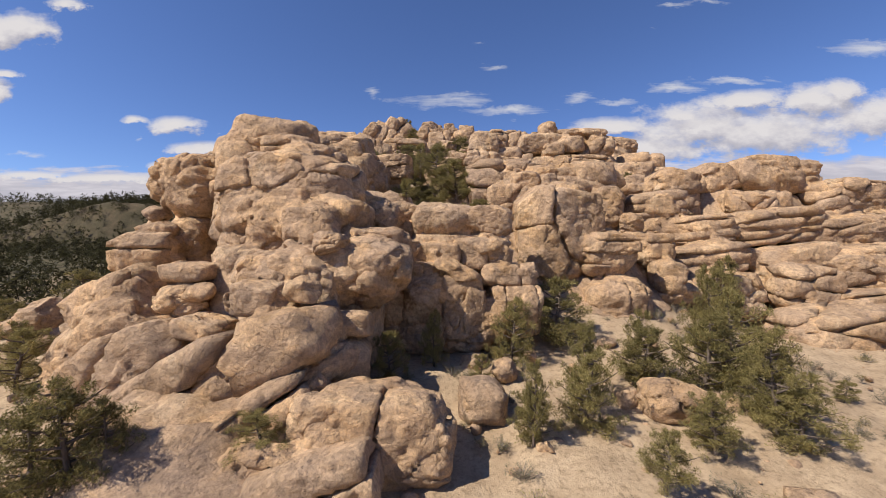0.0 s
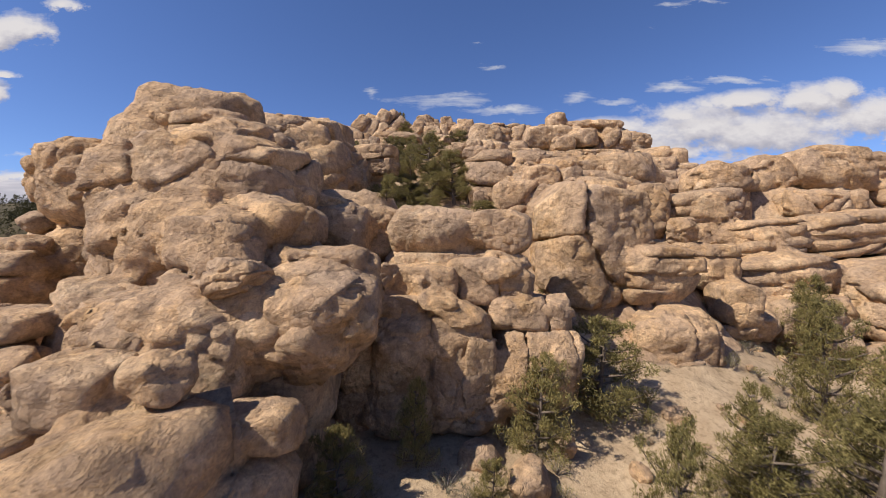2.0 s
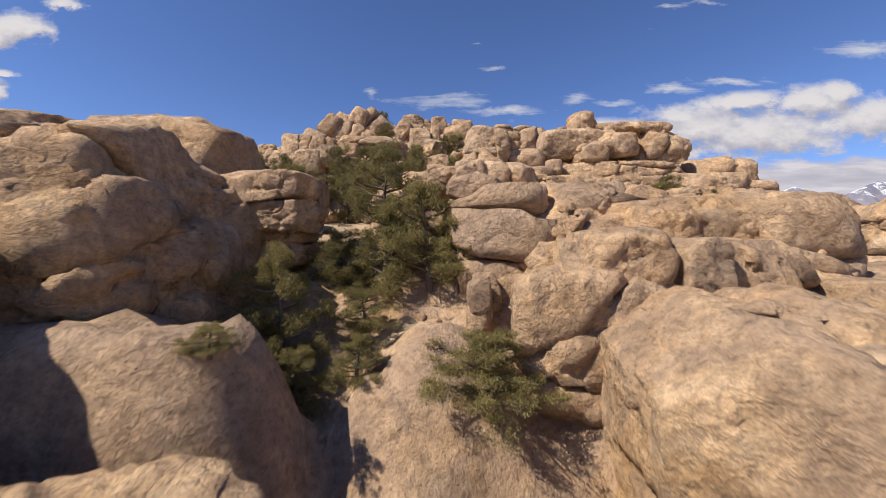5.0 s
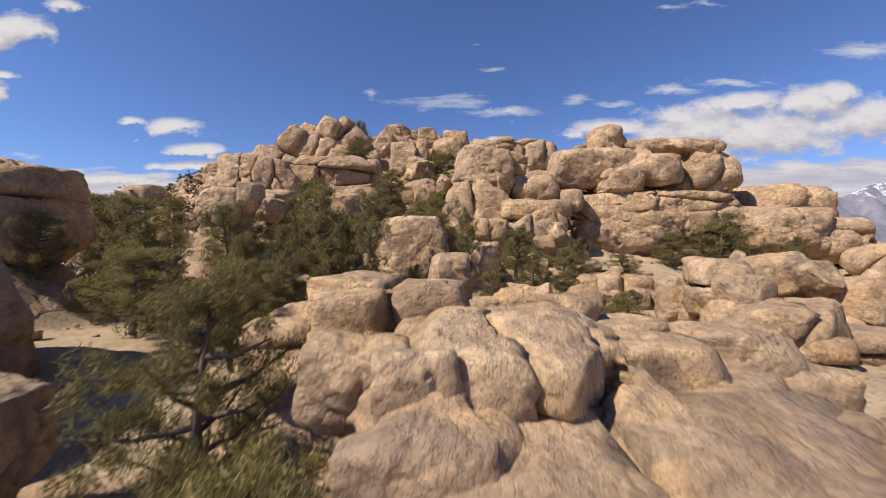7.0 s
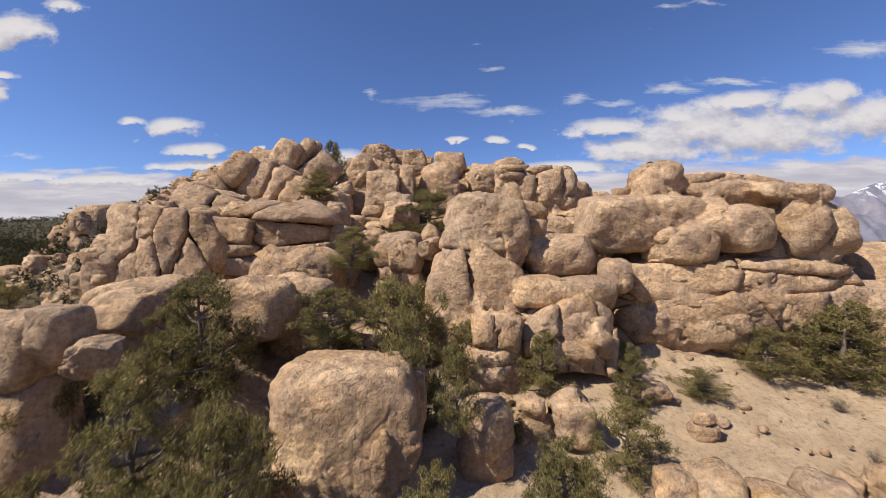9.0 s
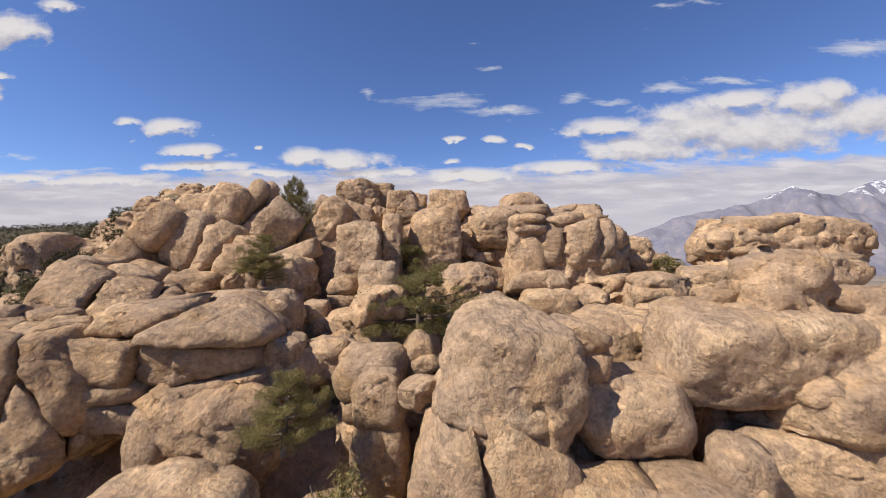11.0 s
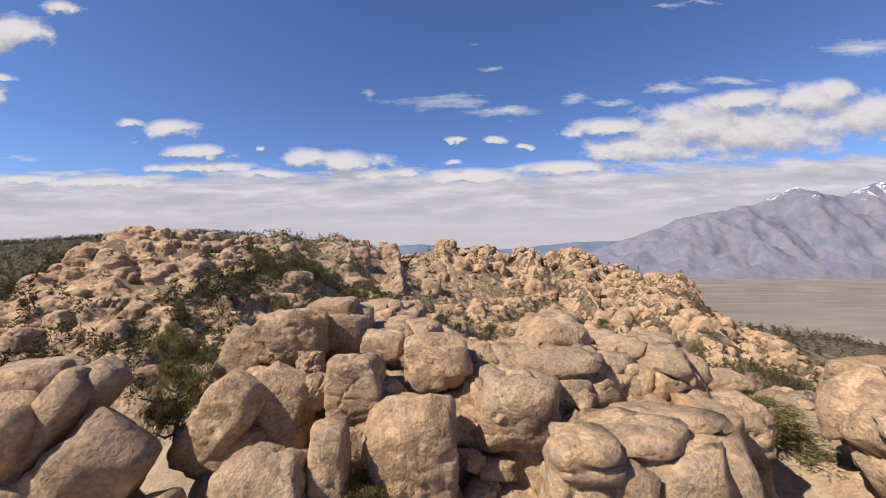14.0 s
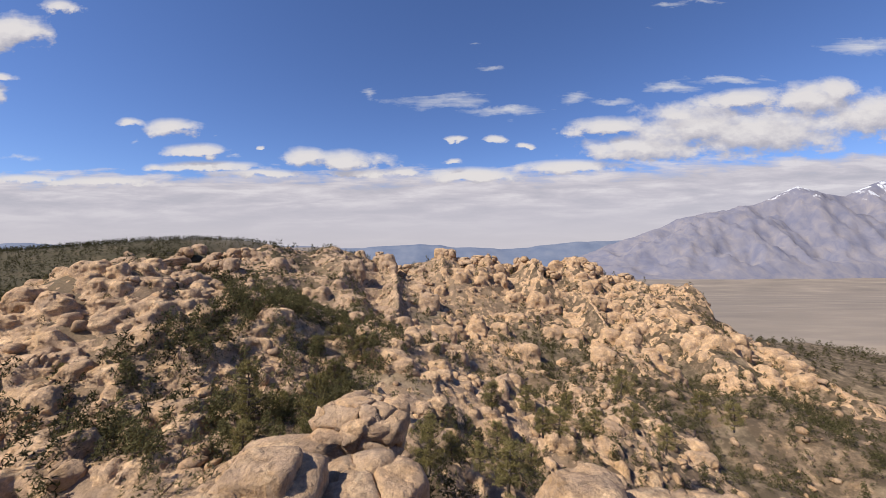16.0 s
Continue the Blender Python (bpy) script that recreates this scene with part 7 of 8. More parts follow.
rock("rock_outcrop", "tan granite bedrock under weathered boulders", -9.06, 52.00, 21.36, 1.39, 1.09, 2.10, "m", level=5, category="rock outcrop")
rock("rock_outcrop", "tan granite bedrock under weathered boulders", 6.79, 59.09, 21.06, 1.47, 1.30, 1.41, "m", level=5, category="rock outcrop")
rock("rock_outcrop", "tan granite bedrock under weathered boulders", -18.30, 44.12, 20.43, 2.79, 2.46, 1.49, "m", level=5, category="rock outcrop")
rock("rock_outcrop", "tan granite bedrock under weathered boulders", 5.64, 53.44, 19.57, 0.93, 0.98, 0.82, "m", level=4, category="rock outcrop")
rock("rock_outcrop", "tan granite bedrock under weathered boulders", 7.66, 55.31, 19.62, 0.78, 0.69, 0.60, "m", level=4, category="rock outcrop")
rock("rock_outcrop", "tan granite bedrock under weathered boulders", 18.95, 48.60, 19.11, 1.51, 1.33, 0.95, "m", level=5, category="rock outcrop")
rock("rock_outcrop", "tan granite bedrock under weathered boulders", 4.87, 39.76, 19.40, 0.84, 0.57, 0.83, "m", level=4, category="rock outcrop")
rock("rock_outcrop", "tan granite bedrock under weathered boulders", 20.60, 52.36, 19.19, 1.49, 0.80, 0.91, "m", level=5, category="rock outcrop")
rock("rock_outcrop", "tan granite bedrock under weathered boulders", 16.59, 48.46, 18.98, 1.13, 1.00, 0.78, "m", level=4, category="rock outcrop")
rock("rock_outcrop", "tan granite bedrock under weathered boulders", 14.63, 55.20, 19.40, 0.50, 0.45, 0.45, "m", level=4, category="rock outcrop")
rock("rock_outcrop", "tan granite bedrock under weathered boulders", 38.28, 40.67, 16.73, 1.67, 1.47, 2.50, "m", level=5, category="rock outcrop")
rock("rock_outcrop", "tan granite bedrock under weathered boulders", 5.02, 34.20, 18.82, 0.40, 0.45, 0.65, "m", level=4, category="rock outcrop")
rock("rock_outcrop", "tan granite bedrock under weathered boulders", 19.79, 45.46, 18.28, 1.15, 1.02, 0.74, "m", level=4, category="rock outcrop")
rock("rock_outcrop", "tan granite bedrock under weathered boulders", 2.92, 34.91, 18.07, 1.05, 0.69, 1.00, "m", level=4, category="rock outcrop")
rock("rock_outcrop", "tan granite bedrock under weathered boulders", 23.33, 39.03, 15.05, 2.86, 2.24, 2.31, "m", level=5, category="rock outcrop")
rock("rock_outcrop", "tan granite bedrock under weathered boulders", 20.65, 42.54, 16.42, 2.39, 1.19, 1.10, "m", level=5, category="rock outcrop")
rock("rock_outcrop", "tan granite bedrock under weathered boulders", 14.35, 37.63, 16.50, 3.34, 1.39, 0.63, "m", level=5, category="rock outcrop")
rock("rock_outcrop", "tan granite bedrock under weathered boulders", 39.83, 38.23, 13.63, 3.96, 2.72, 2.16, "m", level=6, category="rock outcrop")
rock("rock_outcrop", "tan granite bedrock under weathered boulders", 2.83, 32.24, 14.96, 0.39, 0.54, 0.55, "m", level=4, category="rock outcrop")
rock("rock_outcrop", "tan granite bedrock under weathered boulders", 19.12, 34.91, 12.95, 2.84, 2.01, 1.82, "m", level=5, category="rock outcrop")
rock("rock_outcrop", "tan granite bedrock under weathered boulders", -19.04, 25.42, 10.55, 1.05, 0.92, 3.13, "m", level=5, category="rock outcrop")
rock("rock_outcrop", "tan granite bedrock under weathered boulders", 14.47, 29.49, 11.71, 1.20, 1.07, 1.25, "m", level=5, category="rock outcrop")
rock("rock_outcrop", "tan granite bedrock under weathered boulders", -0.08, 23.64, 10.95, 1.90, 1.86, 1.95, "m", level=5, category="rock outcrop")
rock("rock_outcrop", "tan granite bedrock under weathered boulders", 35.39, 34.24, 9.92, 5.53, 2.74, 2.12, "m", level=6, category="rock outcrop")
rock("rock_outcrop", "tan granite bedrock under weathered boulders", -15.81, 24.10, 9.29, 1.38, 1.31, 2.45, "m", level=5, category="rock outcrop")
rock("rock_outcrop", "tan granite bedrock under weathered boulders", -16.74, 21.67, 8.38, 1.68, 1.49, 2.44, "m", level=5, category="rock outcrop")
rock("rock_outcrop", "tan granite bedrock under weathered boulders", -2.78, 20.96, 8.21, 1.02, 0.99, 2.32, "m", level=5, category="rock outcrop")
rock("rock_outcrop", "tan granite bedrock under weathered boulders", 1.01, 21.30, 6.97, 1.42, 1.77, 1.00, "m", level=5, category="rock outcrop")
rock("rock_outcrop", "tan granite bedrock under weathered boulders", -0.98, 20.90, 6.93, 1.30, 1.54, 1.09, "m", level=5, category="rock outcrop")
rock("rock_outcrop", "tan granite bedrock under weathered boulders", 21.66, 29.43, 6.99, 2.88, 2.04, 1.07, "m", level=5, category="rock outcrop")
rock("rock_outcrop", "tan granite bedrock under weathered boulders", -23.38, 22.71, 6.25, 1.76, 1.55, 0.90, "m", level=5, category="rock outcrop")

# ---- distance ----


def build_range():
    """The snowy range beyond the plain."""
    gx, gy = np.linspace(800, 6200, 240), np.linspace(2700, 4500, 70)
    X, Y = np.meshgrid(gx, gy)
    x, y = X.ravel(), Y.ravel()
    p = np.stack([x, y, 0 * x], 1)
    crest = np.interp(x, [900, 1500, 1690, 2214, 2746, 3066, 3342, 3598, 3811, 4024, 4173, 4800, 6200], [-250, -30, 50, 250, 350, 430, 545, 490, 463, 545, 600, 640, 300])
    ridge = 1 - np.clip(np.abs(y - 3600) / 850, 0, 1) ** 1.25
    z = -260 + (crest + 260) * ridge
    fold = 1 - np.abs(fbm(p * np.array((0.0030, 0.0026, 1)), 6, 4, 0.55))
    z = z + (fold - 0.75) * 115 * ease(0.05, 0.4, ridge) * (1 - 0.75 * ease(0.9, 1.0, ridge)) * ease(-250, 300, crest)
    w = len(gx)
    a = (np.arange(len(gy) - 1)[:, None] * w + np.arange(w - 1)[None, :]).ravel()
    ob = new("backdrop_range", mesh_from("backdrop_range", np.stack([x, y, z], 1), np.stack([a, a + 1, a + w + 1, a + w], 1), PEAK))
    tagged(ob, "far mountain range coloured blue-grey for haze, with snow on its summits", "mountain", kind="structure")
    gx, gy = np.linspace(-6000, 3200, 220), np.linspace(3700, 4800, 24)
    X, Y = np.meshgrid(gx, gy)
    x, y = X.ravel(), Y.ravel()
    top = 25 + 55 * fbm(np.stack([x * 0.0011, 0 * x, 0 * x], 1), 4, 6) + 40 * np.exp(-((x + 500) / 700) ** 2)
    z = -260 + (top + 260) * (1 - np.clip(np.abs(y - 4250) / 550, 0, 1) ** 1.3)
    w = len(gx)
    a = (np.arange(len(gy) - 1)[:, None] * w + np.arange(w - 1)[None, :]).ravel()
    ob = new("backdrop_hills", mesh_from("backdrop_hills", np.stack([x, y, z], 1), np.stack([a, a + 1, a + w + 1, a + w], 1), HAZE_BLUE))
    tagged(ob, "low hills coloured blue for haze along the far horizon", "hills", kind="structure")


build_range()


# ---- the bedrock that the blocks belong to ----


def surface_of(vol, origin, h):
    """Quads of the surface where the field vol changes sign (one point for each cell that it crosses)."""
    inside = vol < 0
    n = np.array(vol.shape) - 1
    corners = [(a, b, c) for a in (0, 1) for b in (0, 1) for c in (0, 1)]

    def cut(arr, o):
        return arr[o[0]:o[0] + n[0], o[1]:o[1] + n[1], o[2]:o[2] + n[2]]

    count = sum(cut(inside, o).astype(np.int8) for o in corners)
    cells_at = np.argwhere((count > 0) & (count < 8))
    i, j, k = cells_at.T
    total, hits = np.zeros((len(i), 3)), np.zeros(len(i))
    for o in corners:
        for ax in range(3):
            if o[ax]:
                continue
            q = list(o)
            q[ax] = 1
            va, vb = vol[i + o[0], j + o[1], k + o[2]], vol[i + q[0], j + q[1], k + q[2]]
            m = (va < 0) != (vb < 0)
            f = np.where(m, va / np.where(m, va - vb, 1), 0)
            p = np.repeat(np.array(o, float)[None, :], len(i), 0)
            p[:, ax] = f
            total += p * m[:, None]
            hits += m
    verts = origin + h * (cells_at + total / hits[:, None])
    index = np.full(tuple(n), -1, np.int64)
    index[i, j, k] = np.arange(len(i))
    quads = []
    for ax in range(3):
        u, v = (ax + 1) % 3, (ax + 2) % 3
        lo, hi = [slice(1, -1)] * 3, [slice(1, -1)] * 3
        lo[ax], hi[ax] = slice(0, -1), slice(1, None)
        a, c = inside[tuple(lo)], inside[tuple(hi)]
        e = np.argwhere(a != c)
        if not len(e):
            continue
        flip = a[tuple(e.T)]
        e = e + 1
        e[:, ax] -= 1
        du, dv = np.eye(3, dtype=int)[u], np.eye(3, dtype=int)[v]
        q = np.stack([index[tuple((e - d).T)] for d in (0 * du, du, du + dv, dv)], 1)
        q = np.where(flip[:, None], q, q[:, ::-1])
        quads.append(q[(q >= 0).all(1)])
    return verts, np.concatenate(quads)


def bedrock(x0, x1, y0, y1, z0, z1, h, label, back=0.40, wear=1.0, square=2.8, joints=(2.3, 2.3, 1.25), slant=0.0, land=False):
    """One continuous body that the blocks of an outcrop stand out of: the rocks joined, set back a little, layered and worn."""
    origin = np.array((x0, y0, z0), float)
    gx, gy, gz = (np.arange(a, b, h) for a, b in ((x0, x1), (y0, y1), (z0, z1)))
    joined = np.zeros((len(gx), len(gy), len(gz)), np.float32)
    k = 0.22
    for x, y, z, rx, ry, rz, tip, kind in ROCKS:
        if not (x0 < x < x1 and y0 < y < y1) or kind == "f" or kind == "b" and max(rx, rz) < 1.2:
            continue
        c, s = math.cos(radians(tip)), math.sin(radians(tip))
        bx, bz = abs(c) * rx + abs(s) * rz + 0.9, abs(s) * rx + abs(c) * rz + 0.9
        lo = [max(0, int((a - o) / h)) for a, o in zip((x - bx, y - ry - 0.9, z - bz), origin)]
        hi = [max(0, int((a - o) / h) + 1) for a, o in zip((x + bx, y + ry + 0.9, z + bz), origin)]
        X, Y, Z = np.meshgrid(gx[lo[0]:hi[0]] - x, gy[lo[1]:hi[1]] - y, gz[lo[2]:hi[2]] - z, indexing="ij")
        if not X.size:
            continue
        U, W = X * c - Z * s, X * s + Z * c
        g = (np.abs(U / rx) ** square + np.abs(Y / ry) ** square + np.abs(W / rz) ** square) ** (1 / square) + 1e-4
        d = np.sqrt(U * U + Y * Y + W * W) * (1 - 1 / g)
        joined[lo[0]:hi[0], lo[1]:hi[1], lo[2]:hi[2]] += np.exp(np.clip(-d / k, -12, 14)).astype(np.float32)
    if land:
        X, Y = np.meshgrid(gx, gy, indexing="ij")
        top, bare = ground_height(X.ravel(), Y.ravel()), stony(X.ravel(), Y.ravel())
        top = (top - 1.5 * (1 - ease(0.1, 0.6, bare))).reshape(X.shape)
        lean = np.sqrt(1 + np.gradient(top, h, axis=0) ** 2 + np.gradient(top, h, axis=1) ** 2)
        d = (gz[None, None, :] - top[:, :, None] - 0.15) / lean[:, :, None]
        joined += np.exp(np.clip(-d / k, -12, 14)).astype(np.float32)
    vol = (-k * np.log(np.maximum(joined, 1e-7)) + back).astype(np.float32)
    near = np.argwhere(np.abs(vol) < 0.9 * max(1.0, wear))
    p = origin + near * h
    warp = p + 0.55 * np.stack([vnoise(p * 0.45, 5), vnoise(p * 0.45, 6), vnoise(p * 0.55, 7)], 1) + 0.12 * np.stack([vnoise(p * 1.9, 8), vnoise(p * 1.9, 9), vnoise(p * 1.9, 10)], 1)
    tilt = np.stack([warp[:, 0] + slant * warp[:, 2], warp[:, 1], warp[:, 2] - 0.12 * warp[:, 0]], 1)
    edge, who = cells(tilt / np.array(joints), 13)
    edge2, who2 = cells(tilt / (np.array(joints) * np.array((0.42, 0.42, 0.36))), 29)
    patchy = ease(-0.25, 0.35, vnoise(p * 0.33, 15))
    strata = warp[:, 2] / 0.95 + 0.35 * vnoise(p * 0.25, 16)
    ledge = np.abs((strata % 1.0) - 0.5) * 2
    add = 0.22 * fbm(p * 0.45, 3, 51) + 0.05 * fbm(p * 1.6, 2, 53) - 0.17 * (who - 0.5) * 2 + 0.36 * np.exp(-edge * 11) - 0.06
    add += patchy * (0.16 * np.exp(-edge2 * 8) - 0.09 * (who2 - 0.5) * 2) + 0.12 * ease(0.72, 1.0, ledge) * (1 - 0.6 * patchy)
    vol[tuple(near.T)] += (wear * add).astype(np.float32)
    vol[0], vol[-1], vol[:, 0], vol[:, -1], vol[:, :, 0], vol[:, :, -1] = 1, 1, 1, 1, 1, 1
    verts, quads = surface_of(vol, origin, h)
    verts = verts + 0.05 * np.stack([fbm(verts * 1.7, 2, 61 + a) for a in range(3)], 1)
    ob = new("bedrock", mesh_from("bedrock", verts, quads, GRANITE))
    tagged(ob, label, "bedrock", kind="structure")


bedrock(-19, 19, 6, 31, 0, 24, 0.17, "tan granite bedrock of the tower and ledge, stained and jointed", 0.03)
bedrock(10, 45, 20, 42, 2, 24, 0.26, "tan layered granite bedrock of the slope", 0.05, 0.9, joints=(3.4, 3.0, 0.9))
bedrock(-15, 15, 27, 43, 9, 25, 0.18, "tan granite bedrock of the mound beside the gully", 0.16, 1.3, joints=(1.7, 1.7, 1.1))
bedrock(-32, 48, 54, 100, 14, 41, 0.24, "tan granite bedrock of the great crag", 0.08, 1.1)



def wild_rocks(seed, count, x0, x1, y0, y1, big, z0, z1, h, label, need=0.5, joints=(2.3, 2.3, 1.5)):
    """Bedrock of a far slope: outcrops strewn by the lie of the land and joined into one worn body."""
    rng = np.random.default_rng(seed)
    x, y = rng.uniform(x0 + 3, x1 - 3, count), rng.uniform(y0 + 3, y1 - 3, count)
    z, r = ground_height(x, y), stony(x, y)
    first = len(ROCKS)
    for i in range(count):
        if r[i] < need:
            continue
        s = big * (0.35 + 1.1 * rng.random() ** 2.6)
        ROCKS.append((x[i], y[i], z[i] - 0.1 * s, s * rng.uniform(0.6, 1.3), s * rng.uniform(0.5, 1.0), s * rng.uniform(0.55, 1.3), rng.uniform(-24, 24), "m"))
    bedrock(x0, x1, y0, y1, z0, z1, h, label, 0.0, joints[0] * 0.62, 3.4, joints, 0.25, True)
    del ROCKS[first:]


wild_rocks(71, 620, -72, -16, 97, 152, 1.6, 14, 50, 0.30, "tan granite bedrock of the near ridge, split into blocks", 0.12, (1.45, 1.45, 1.0))
wild_rocks(72, 420, -18, 62, 97, 176, 1.9, -4, 42, 0.42, "tan granite bedrock breaking out of the brushy slope", 0.4, (2.2, 2.2, 2.4))
wild_rocks(73, 330, -125, 6, 176, 300, 3.0, 8, 56, 0.66, "tan granite bedrock of the far ridge", 0.15, (2.5, 2.5, 3.0))
wild_rocks(74, 460, 2, 168, 180, 312, 3.2, -18, 50, 0.70, "tan granite bedrock of the far crest", 0.15, (2.6, 2.6, 3.4))

# ---- loose stones, brush and the stony hillsides ----


def scatter(seed, count, x0, x1, y0, y1):
    rng = np.random.default_rng(seed)
    x, y = rng.uniform(x0, x1, count), rng.uniform(y0, y1, count)
    return rng, x, y, ground_height(x, y), stony(x, y)


STONES = [mesh_from("boulder", *boulder_shape((1, 0.85, 0.72), 900 + k, 3, 2.3 + 0.4 * (k % 3)), GRANITE) for k in range(9)]


def loose_stones():
    """Single boulders lying about the bench, the canyon floor and the slope behind the crag."""
    rng, x, y, z, r = scatter(5, 900, -26, 40, 8, 118)
    made = 0
    for i in range(900):
        if made >= 160:
            break
        behind = y[i] > 86
        if not behind and (r[i] > 0.3 or (y[i] < 30 and x[i] < 1)):
            continue
        s = (0.22 + 0.75 * rng.random() ** 2.5) * (1.7 if behind else 1.0)
        ob = new("boulder", STONES[int(rng.integers(9))])
        ob.matrix_basis = pose(x[i], y[i], z[i] + 0.15 * s, rng.uniform(-15, 15), rng.uniform(-15, 15), rng.uniform(0, 360))
        ob.scale = (s, s * rng.uniform(0.8, 1.2), s * rng.uniform(0.75, 1.15))
        tagged(ob, "loose tan granite boulder lying on sandy ground", "boulder", "loose boulders")
        made += 1


def rubble_field(name, label, seed, count, x0, x1, y0, y1, level, small, large, power=2.2):
    """Countless boulders of a far slope in one mesh."""
    rng, x, y, z, r = scatter(seed, count, x0, x1, y0, y1)
    models = [boulder_shape((1, 0.85, 0.75), 950 + k, level, 3.0, 0.8) for k in range(10)]
    verts, faces, at = [], [], 0
    for i in range(count):
        if rng.random() > 0.12 + 0.88 * r[i]:
            continue
        p, f = models[int(rng.integers(10))]
        s = small + (large - small) * rng.random() ** power
        a = rng.uniform(0, 6.28)
        c, d = math.cos(a), math.sin(a)
        q = p * s * rng.uniform(0.7, 1.3, 3)
        verts.append(np.stack([q[:, 0] * c - q[:, 1] * d + x[i], q[:, 0] * d + q[:, 1] * c + y[i], q[:, 2] + z[i] + 0.25 * s], 1))
        faces.append(f + at)
        at += len(p)
    ob = new(name, mesh_from(name, np.concatenate(verts), np.concatenate(faces), RUBBLE))
    tagged(ob, label, "boulder field", kind="stuff")


def bench_boulders():
    """Rounded boulders packed side by side where the bench falls off."""
    rng = np.random.default_rng(77)
    for i in range(46):
        x = 8.5 + 16.0 * rng.random()
        y = 47.2 + 0.22 * (x - 8) + 3.6 * rng.random()
        r = rng.uniform(0.35, 0.8)
        z = float(ground_height(np.array([x]), np.array([y]))[0]) + 0.45 * r
        rock("boulder", "rounded tan granite boulder packed among others", x, y, z, r, r * 0.9, r * rng.uniform(0.8, 1.35), "b", tip=rng.uniform(-15, 15), level=4, category="boulder", group="boulders on the bench edge")


def gravel():
    """Small stones strewn over the sand."""
    rng, x, y, z, r = scatter(9, 4200, -26, 40, 6, 112)
    models = [boulder_shape((1, 0.85, 0.7), 980 + k, 2, 2.8, 0.8) for k in range(8)]
    verts, faces, at = [], [], 0
    for i in range(4200):
        if r[i] > 0.6 or rng.random() < 0.35:
            continue
        p, f = models[int(rng.integers(8))]
        s = 0.05 + 0.30 * rng.random() ** 2.6
        verts.append(p * s * rng.uniform(0.7, 1.3, 3) + np.array((x[i], y[i], z[i] + 0.05)))
        faces.append(f + at)
        at += len(p)
    ob = new("loose_stones", mesh_from("loose_stones", np.concatenate(verts), np.concatenate(faces), RUBBLE))
    tagged(ob, "small tan stones strewn over sandy ground", "stones", kind="stuff")


def brush():
    """Shrubs on the sand, by place."""
    rng, x, y, z, r = scatter(8, 1500, -28, 42, 6, 112)
    made = 0
    for i in range(1500):
        if made >= 110 or r[i] > 0.35:
            continue
        if y[i] < 30 and x[i] < 2 and x[i] > -16:
            continue
        h = rng.uniform(0.3, 0.85)
        plant("shrub", x[i], y[i], z[i] + 0.05, h, h * rng.uniform(1.2, 1.9))
        made += 1
    # closer scrub on the canyon floor
    rng, x, y, z, r = scatter(18, 900, -3, 30, 8, 30)
    made = 0
    for i in range(900):
        if made >= 180 or r[i] > 0.35:
            continue
        h = rng.uniform(0.22, 0.75)
        plant("shrub", x[i], y[i], z[i] + 0.03, h, h * rng.uniform(1.2, 2.0))
        made += 1


def woodland(name, label, seed, count, x0, x1, y0, y1, thin, blades=14, by_rock=True, low=1.6, tall=4.0, mat=None):
    """Far pinyon woods in one mesh: each tree a ragged heap of sprays."""
    rng, x, y, z, r = scatter(seed, count, x0, x1, y0, y1)
    gap = fbm(np.stack([x, y, 0 * x], 1) * 0.05, 3, 71)
    keep = gap + rng.uniform(-0.5, 0.5, count) > thin
    if by_rock:
        keep &= rng.random(count) > 0.6 * r
    x, y, z = x[keep], y[keep], z[keep]
    k = len(x)
    hi = rng.uniform(low, tall, k) * np.where(np.hypot(x + 45, y - 131) < 15, 0.35, 1.0)  # only low brush grows on the bare spur
    t = rng.random((k, blades))
    a = rng.uniform(0, 6.28, (k, blades))
    rad = hi[:, None] * 0.40 * np.sqrt(1.05 - t) * rng.uniform(0.3, 1.0, (k, blades))
    pts = np.stack([x[:, None] + rad * np.cos(a), y[:, None] + rad * np.sin(a), z[:, None] + hi[:, None] * t * 0.92], 2).reshape(-1, 3)
    ob = new(name, tuft_mesh(pts, np.repeat(hi, blades) * rng.uniform(0.16, 0.28, k * blades) * (12 / max(blades, 12)) ** 0.42, mat or WOODS, name, 4, seed))
    tagged(ob, label, "woods", kind="stuff")


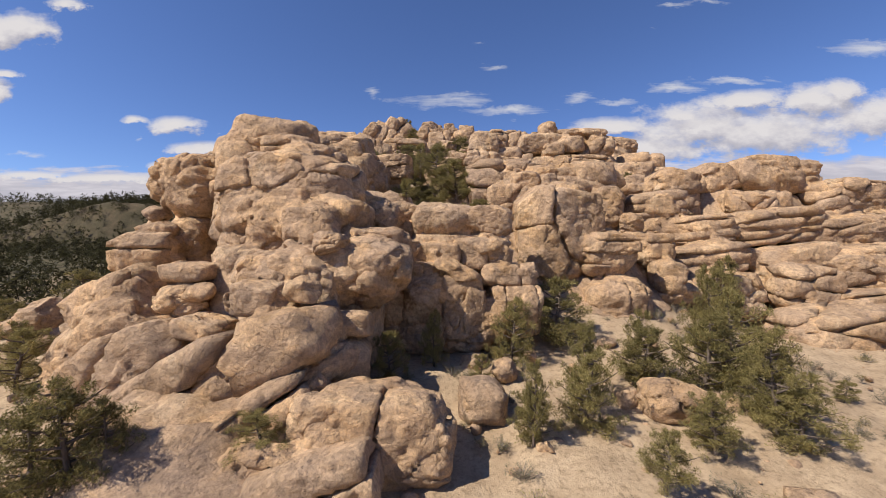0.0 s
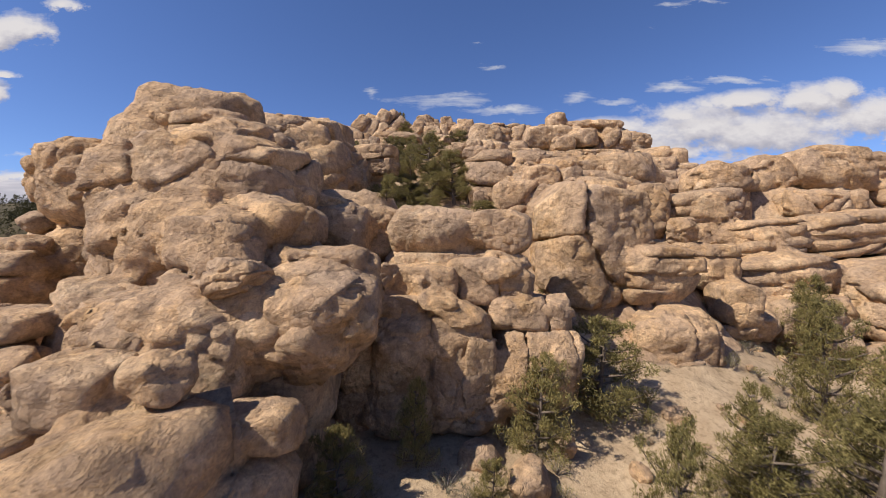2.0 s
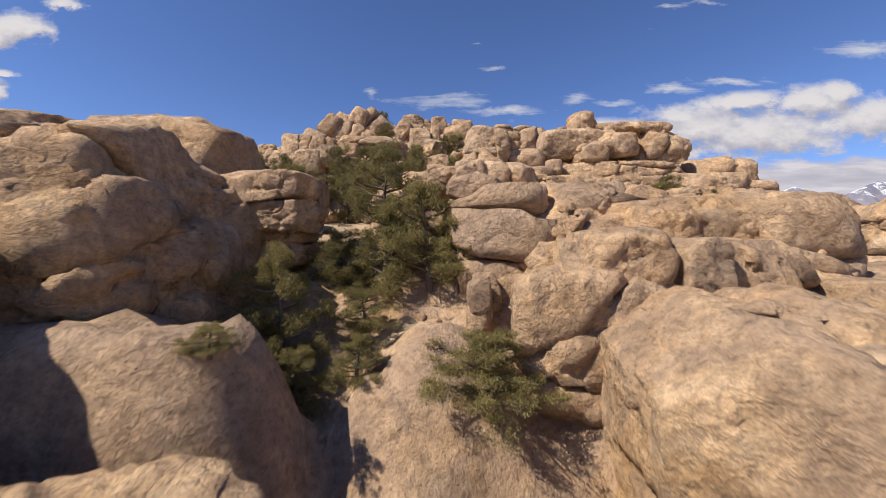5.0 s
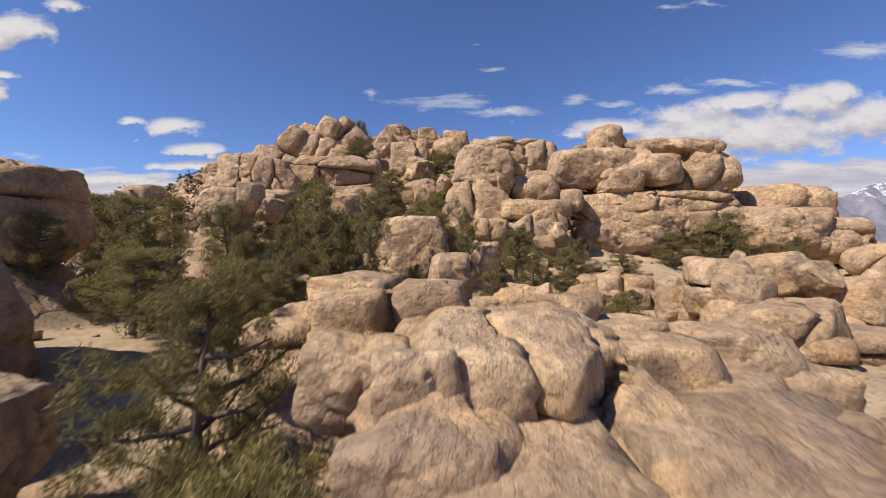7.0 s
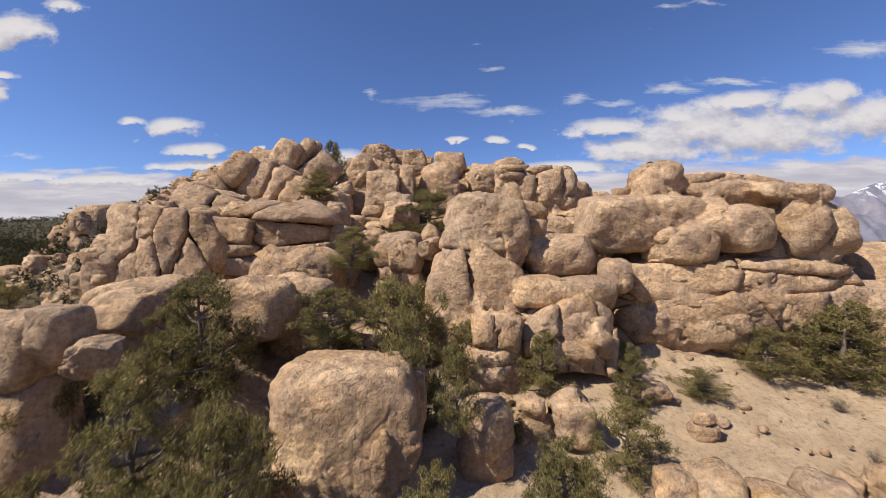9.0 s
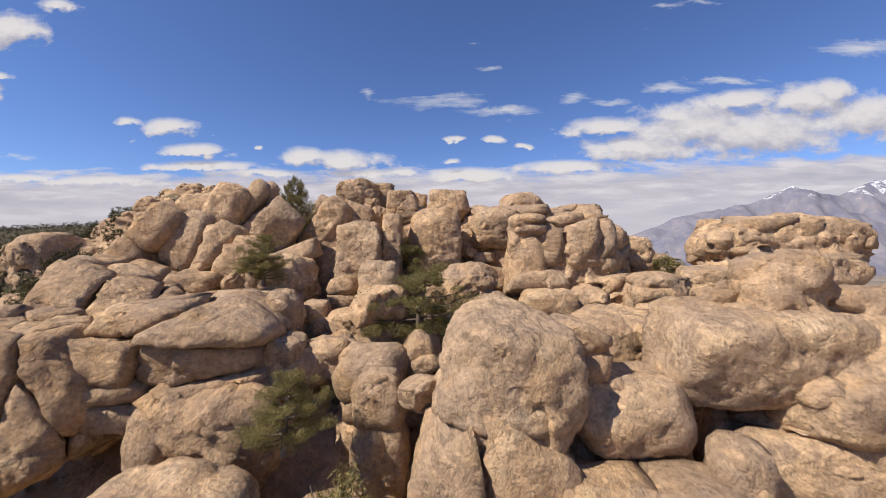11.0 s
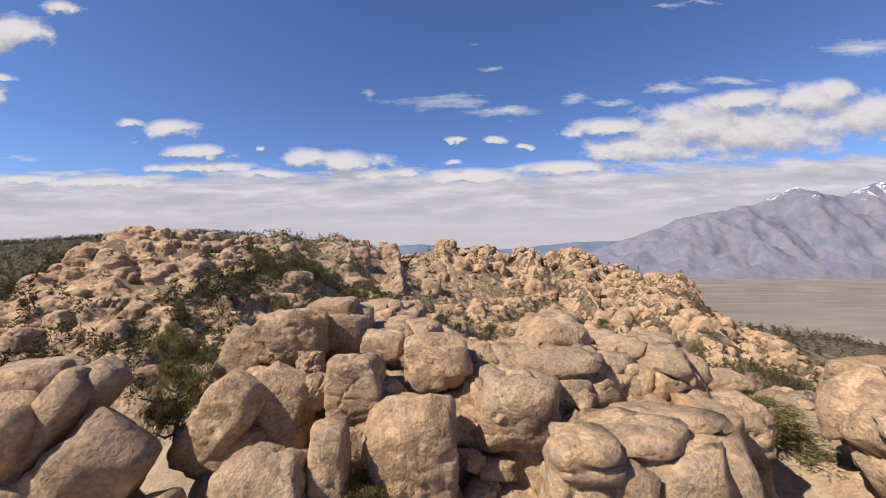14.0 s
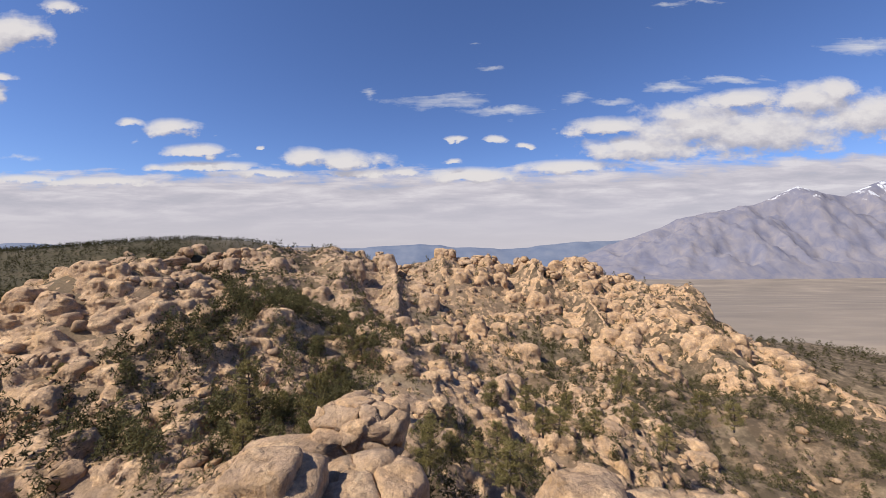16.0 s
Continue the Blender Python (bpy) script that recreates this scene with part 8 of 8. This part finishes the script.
def far_outcrops():
    """Jointed outcrops on the slopes and crests behind the crag: a few kinds, many times."""
    models = []
    for k, (kind, size) in enumerate((("m", (3.2, 2.6, 2.0)), ("c", (2.4, 2.0, 2.8)), ("k", (2.8, 2.4, 1.7)), ("s", (3.4, 2.6, 1.6)), ("m", (2.2, 2.2, 2.6)), ("k", (3.6, 2.4, 2.3)))):
        models.append(rock("rock_outcrop", "jointed tan granite outcrop on a brushy slope", 0, 0, 0, *size, kind, level=4, category="rock outcrop", group="hillside outcrops"))
    rng, x, y, z, r = scatter(61, 420, -72, 60, 99, 205)
    spots = [(x[i], y[i], z[i] - 0.5, rng.uniform(0.35, 0.8)) for i in range(420) if r[i] > 0.55][:60]
    for a, b, ya, yb, count in ((-100, -60, 224, 228, 12), (-30, 60, 279, 281, 24), (60, 125, 284, 288, 14)):
        for _ in range(count):
            cx = rng.uniform(a, b)
            cy = ya + (yb - ya) * (cx - a) / (b - a) + rng.uniform(-6, 3)
            spots.append((cx, cy, float(ground_height(np.array([cx]), np.array([cy]))[0]), rng.uniform(0.8, 1.7)))
    for i, (cx, cy, cz, s) in enumerate(spots):
        ob = copy_thing(models[i % 6], pose(cx, cy, cz + 0.5 * s, rng.uniform(-8, 8), rng.uniform(-8, 8), rng.uniform(0, 360)))
        ob.scale = (s, s, s * rng.uniform(0.8, 1.3))
    for m in models:
        for o in (*m.children_recursive, m):
            bpy.data.objects.remove(o)


loose_stones()
bench_boulders()
gravel()
brush()
far_outcrops()
rubble_field("hillside_boulders", "piles of tan granite boulders on the slope", 21, 900, -75, 75, 90, 150, 2, 0.3, 1.5, 2.8)
rubble_field("ridge_boulders", "tan granite boulders along the far ridge", 22, 1200, -110, 170, 140, 285, 1, 0.4, 2.0, 2.6)
woodland("hillside_trees", "scattered dark pinyon pines on the rocky slope", 31, 1500, -80, 120, 99, 185, -0.3, 90)
woodland("ridge_trees", "dark pinyon pines dotted over the far ridge", 32, 3600, -130, 260, 150, 310, -0.25, 20)
woodland("valley_trees", "dark pinyon pines in the low valley beside the crag", 34, 2400, -130, -24, 26, 150, -0.8, 26, False, mat=FOREST)
woodland("slope_scrub", "low grey-brown brush on the slopes behind the crag", 35, 3600, -60, 120, 90, 210, -0.15, 12, True, 0.5, 1.3, SAGE)
woodland("slope_shrubs", "small dark green shrubs growing between the rocks of the slopes", 36, 9500, -75, 150, 95, 280, -0.6, 11, False, 0.5, 1.5)
woodland("gully_trees", "close dark pinyon pines in the gully behind the crag", 37, 300, -32, -4, 104, 155, -1.2, 90, False, 1.8, 4.4)
woodland("bench_trees", "grey-green brush and pinyon pines below the crag", 38, 70, 3, 26, 98, 124, -1.2, 120, False, 1.4, 3.6)
woodland("lower_trees", "dark brush and pines on the lower slope", 39, 1300, 24, 150, 105, 230, -0.5, 40, False, 1.0, 3.2)
woodland("crest_trees", "dark pinyon pines along the wooded hill", 40, 500, -75, -20, 130, 215, -0.6, 30, False, 1.4, 3.6)
woodland("hill_forest", "dense dark pinyon forest on the hills", 33, 16000, -420, -50, 92, 420, -0.9, 6, False, mat=FOREST)

for model in TREES + LIGHT_TREES + FULL_TREES + SHRUBS:
    for o in (*model.children_recursive, model):
        bpy.data.objects.remove(o)
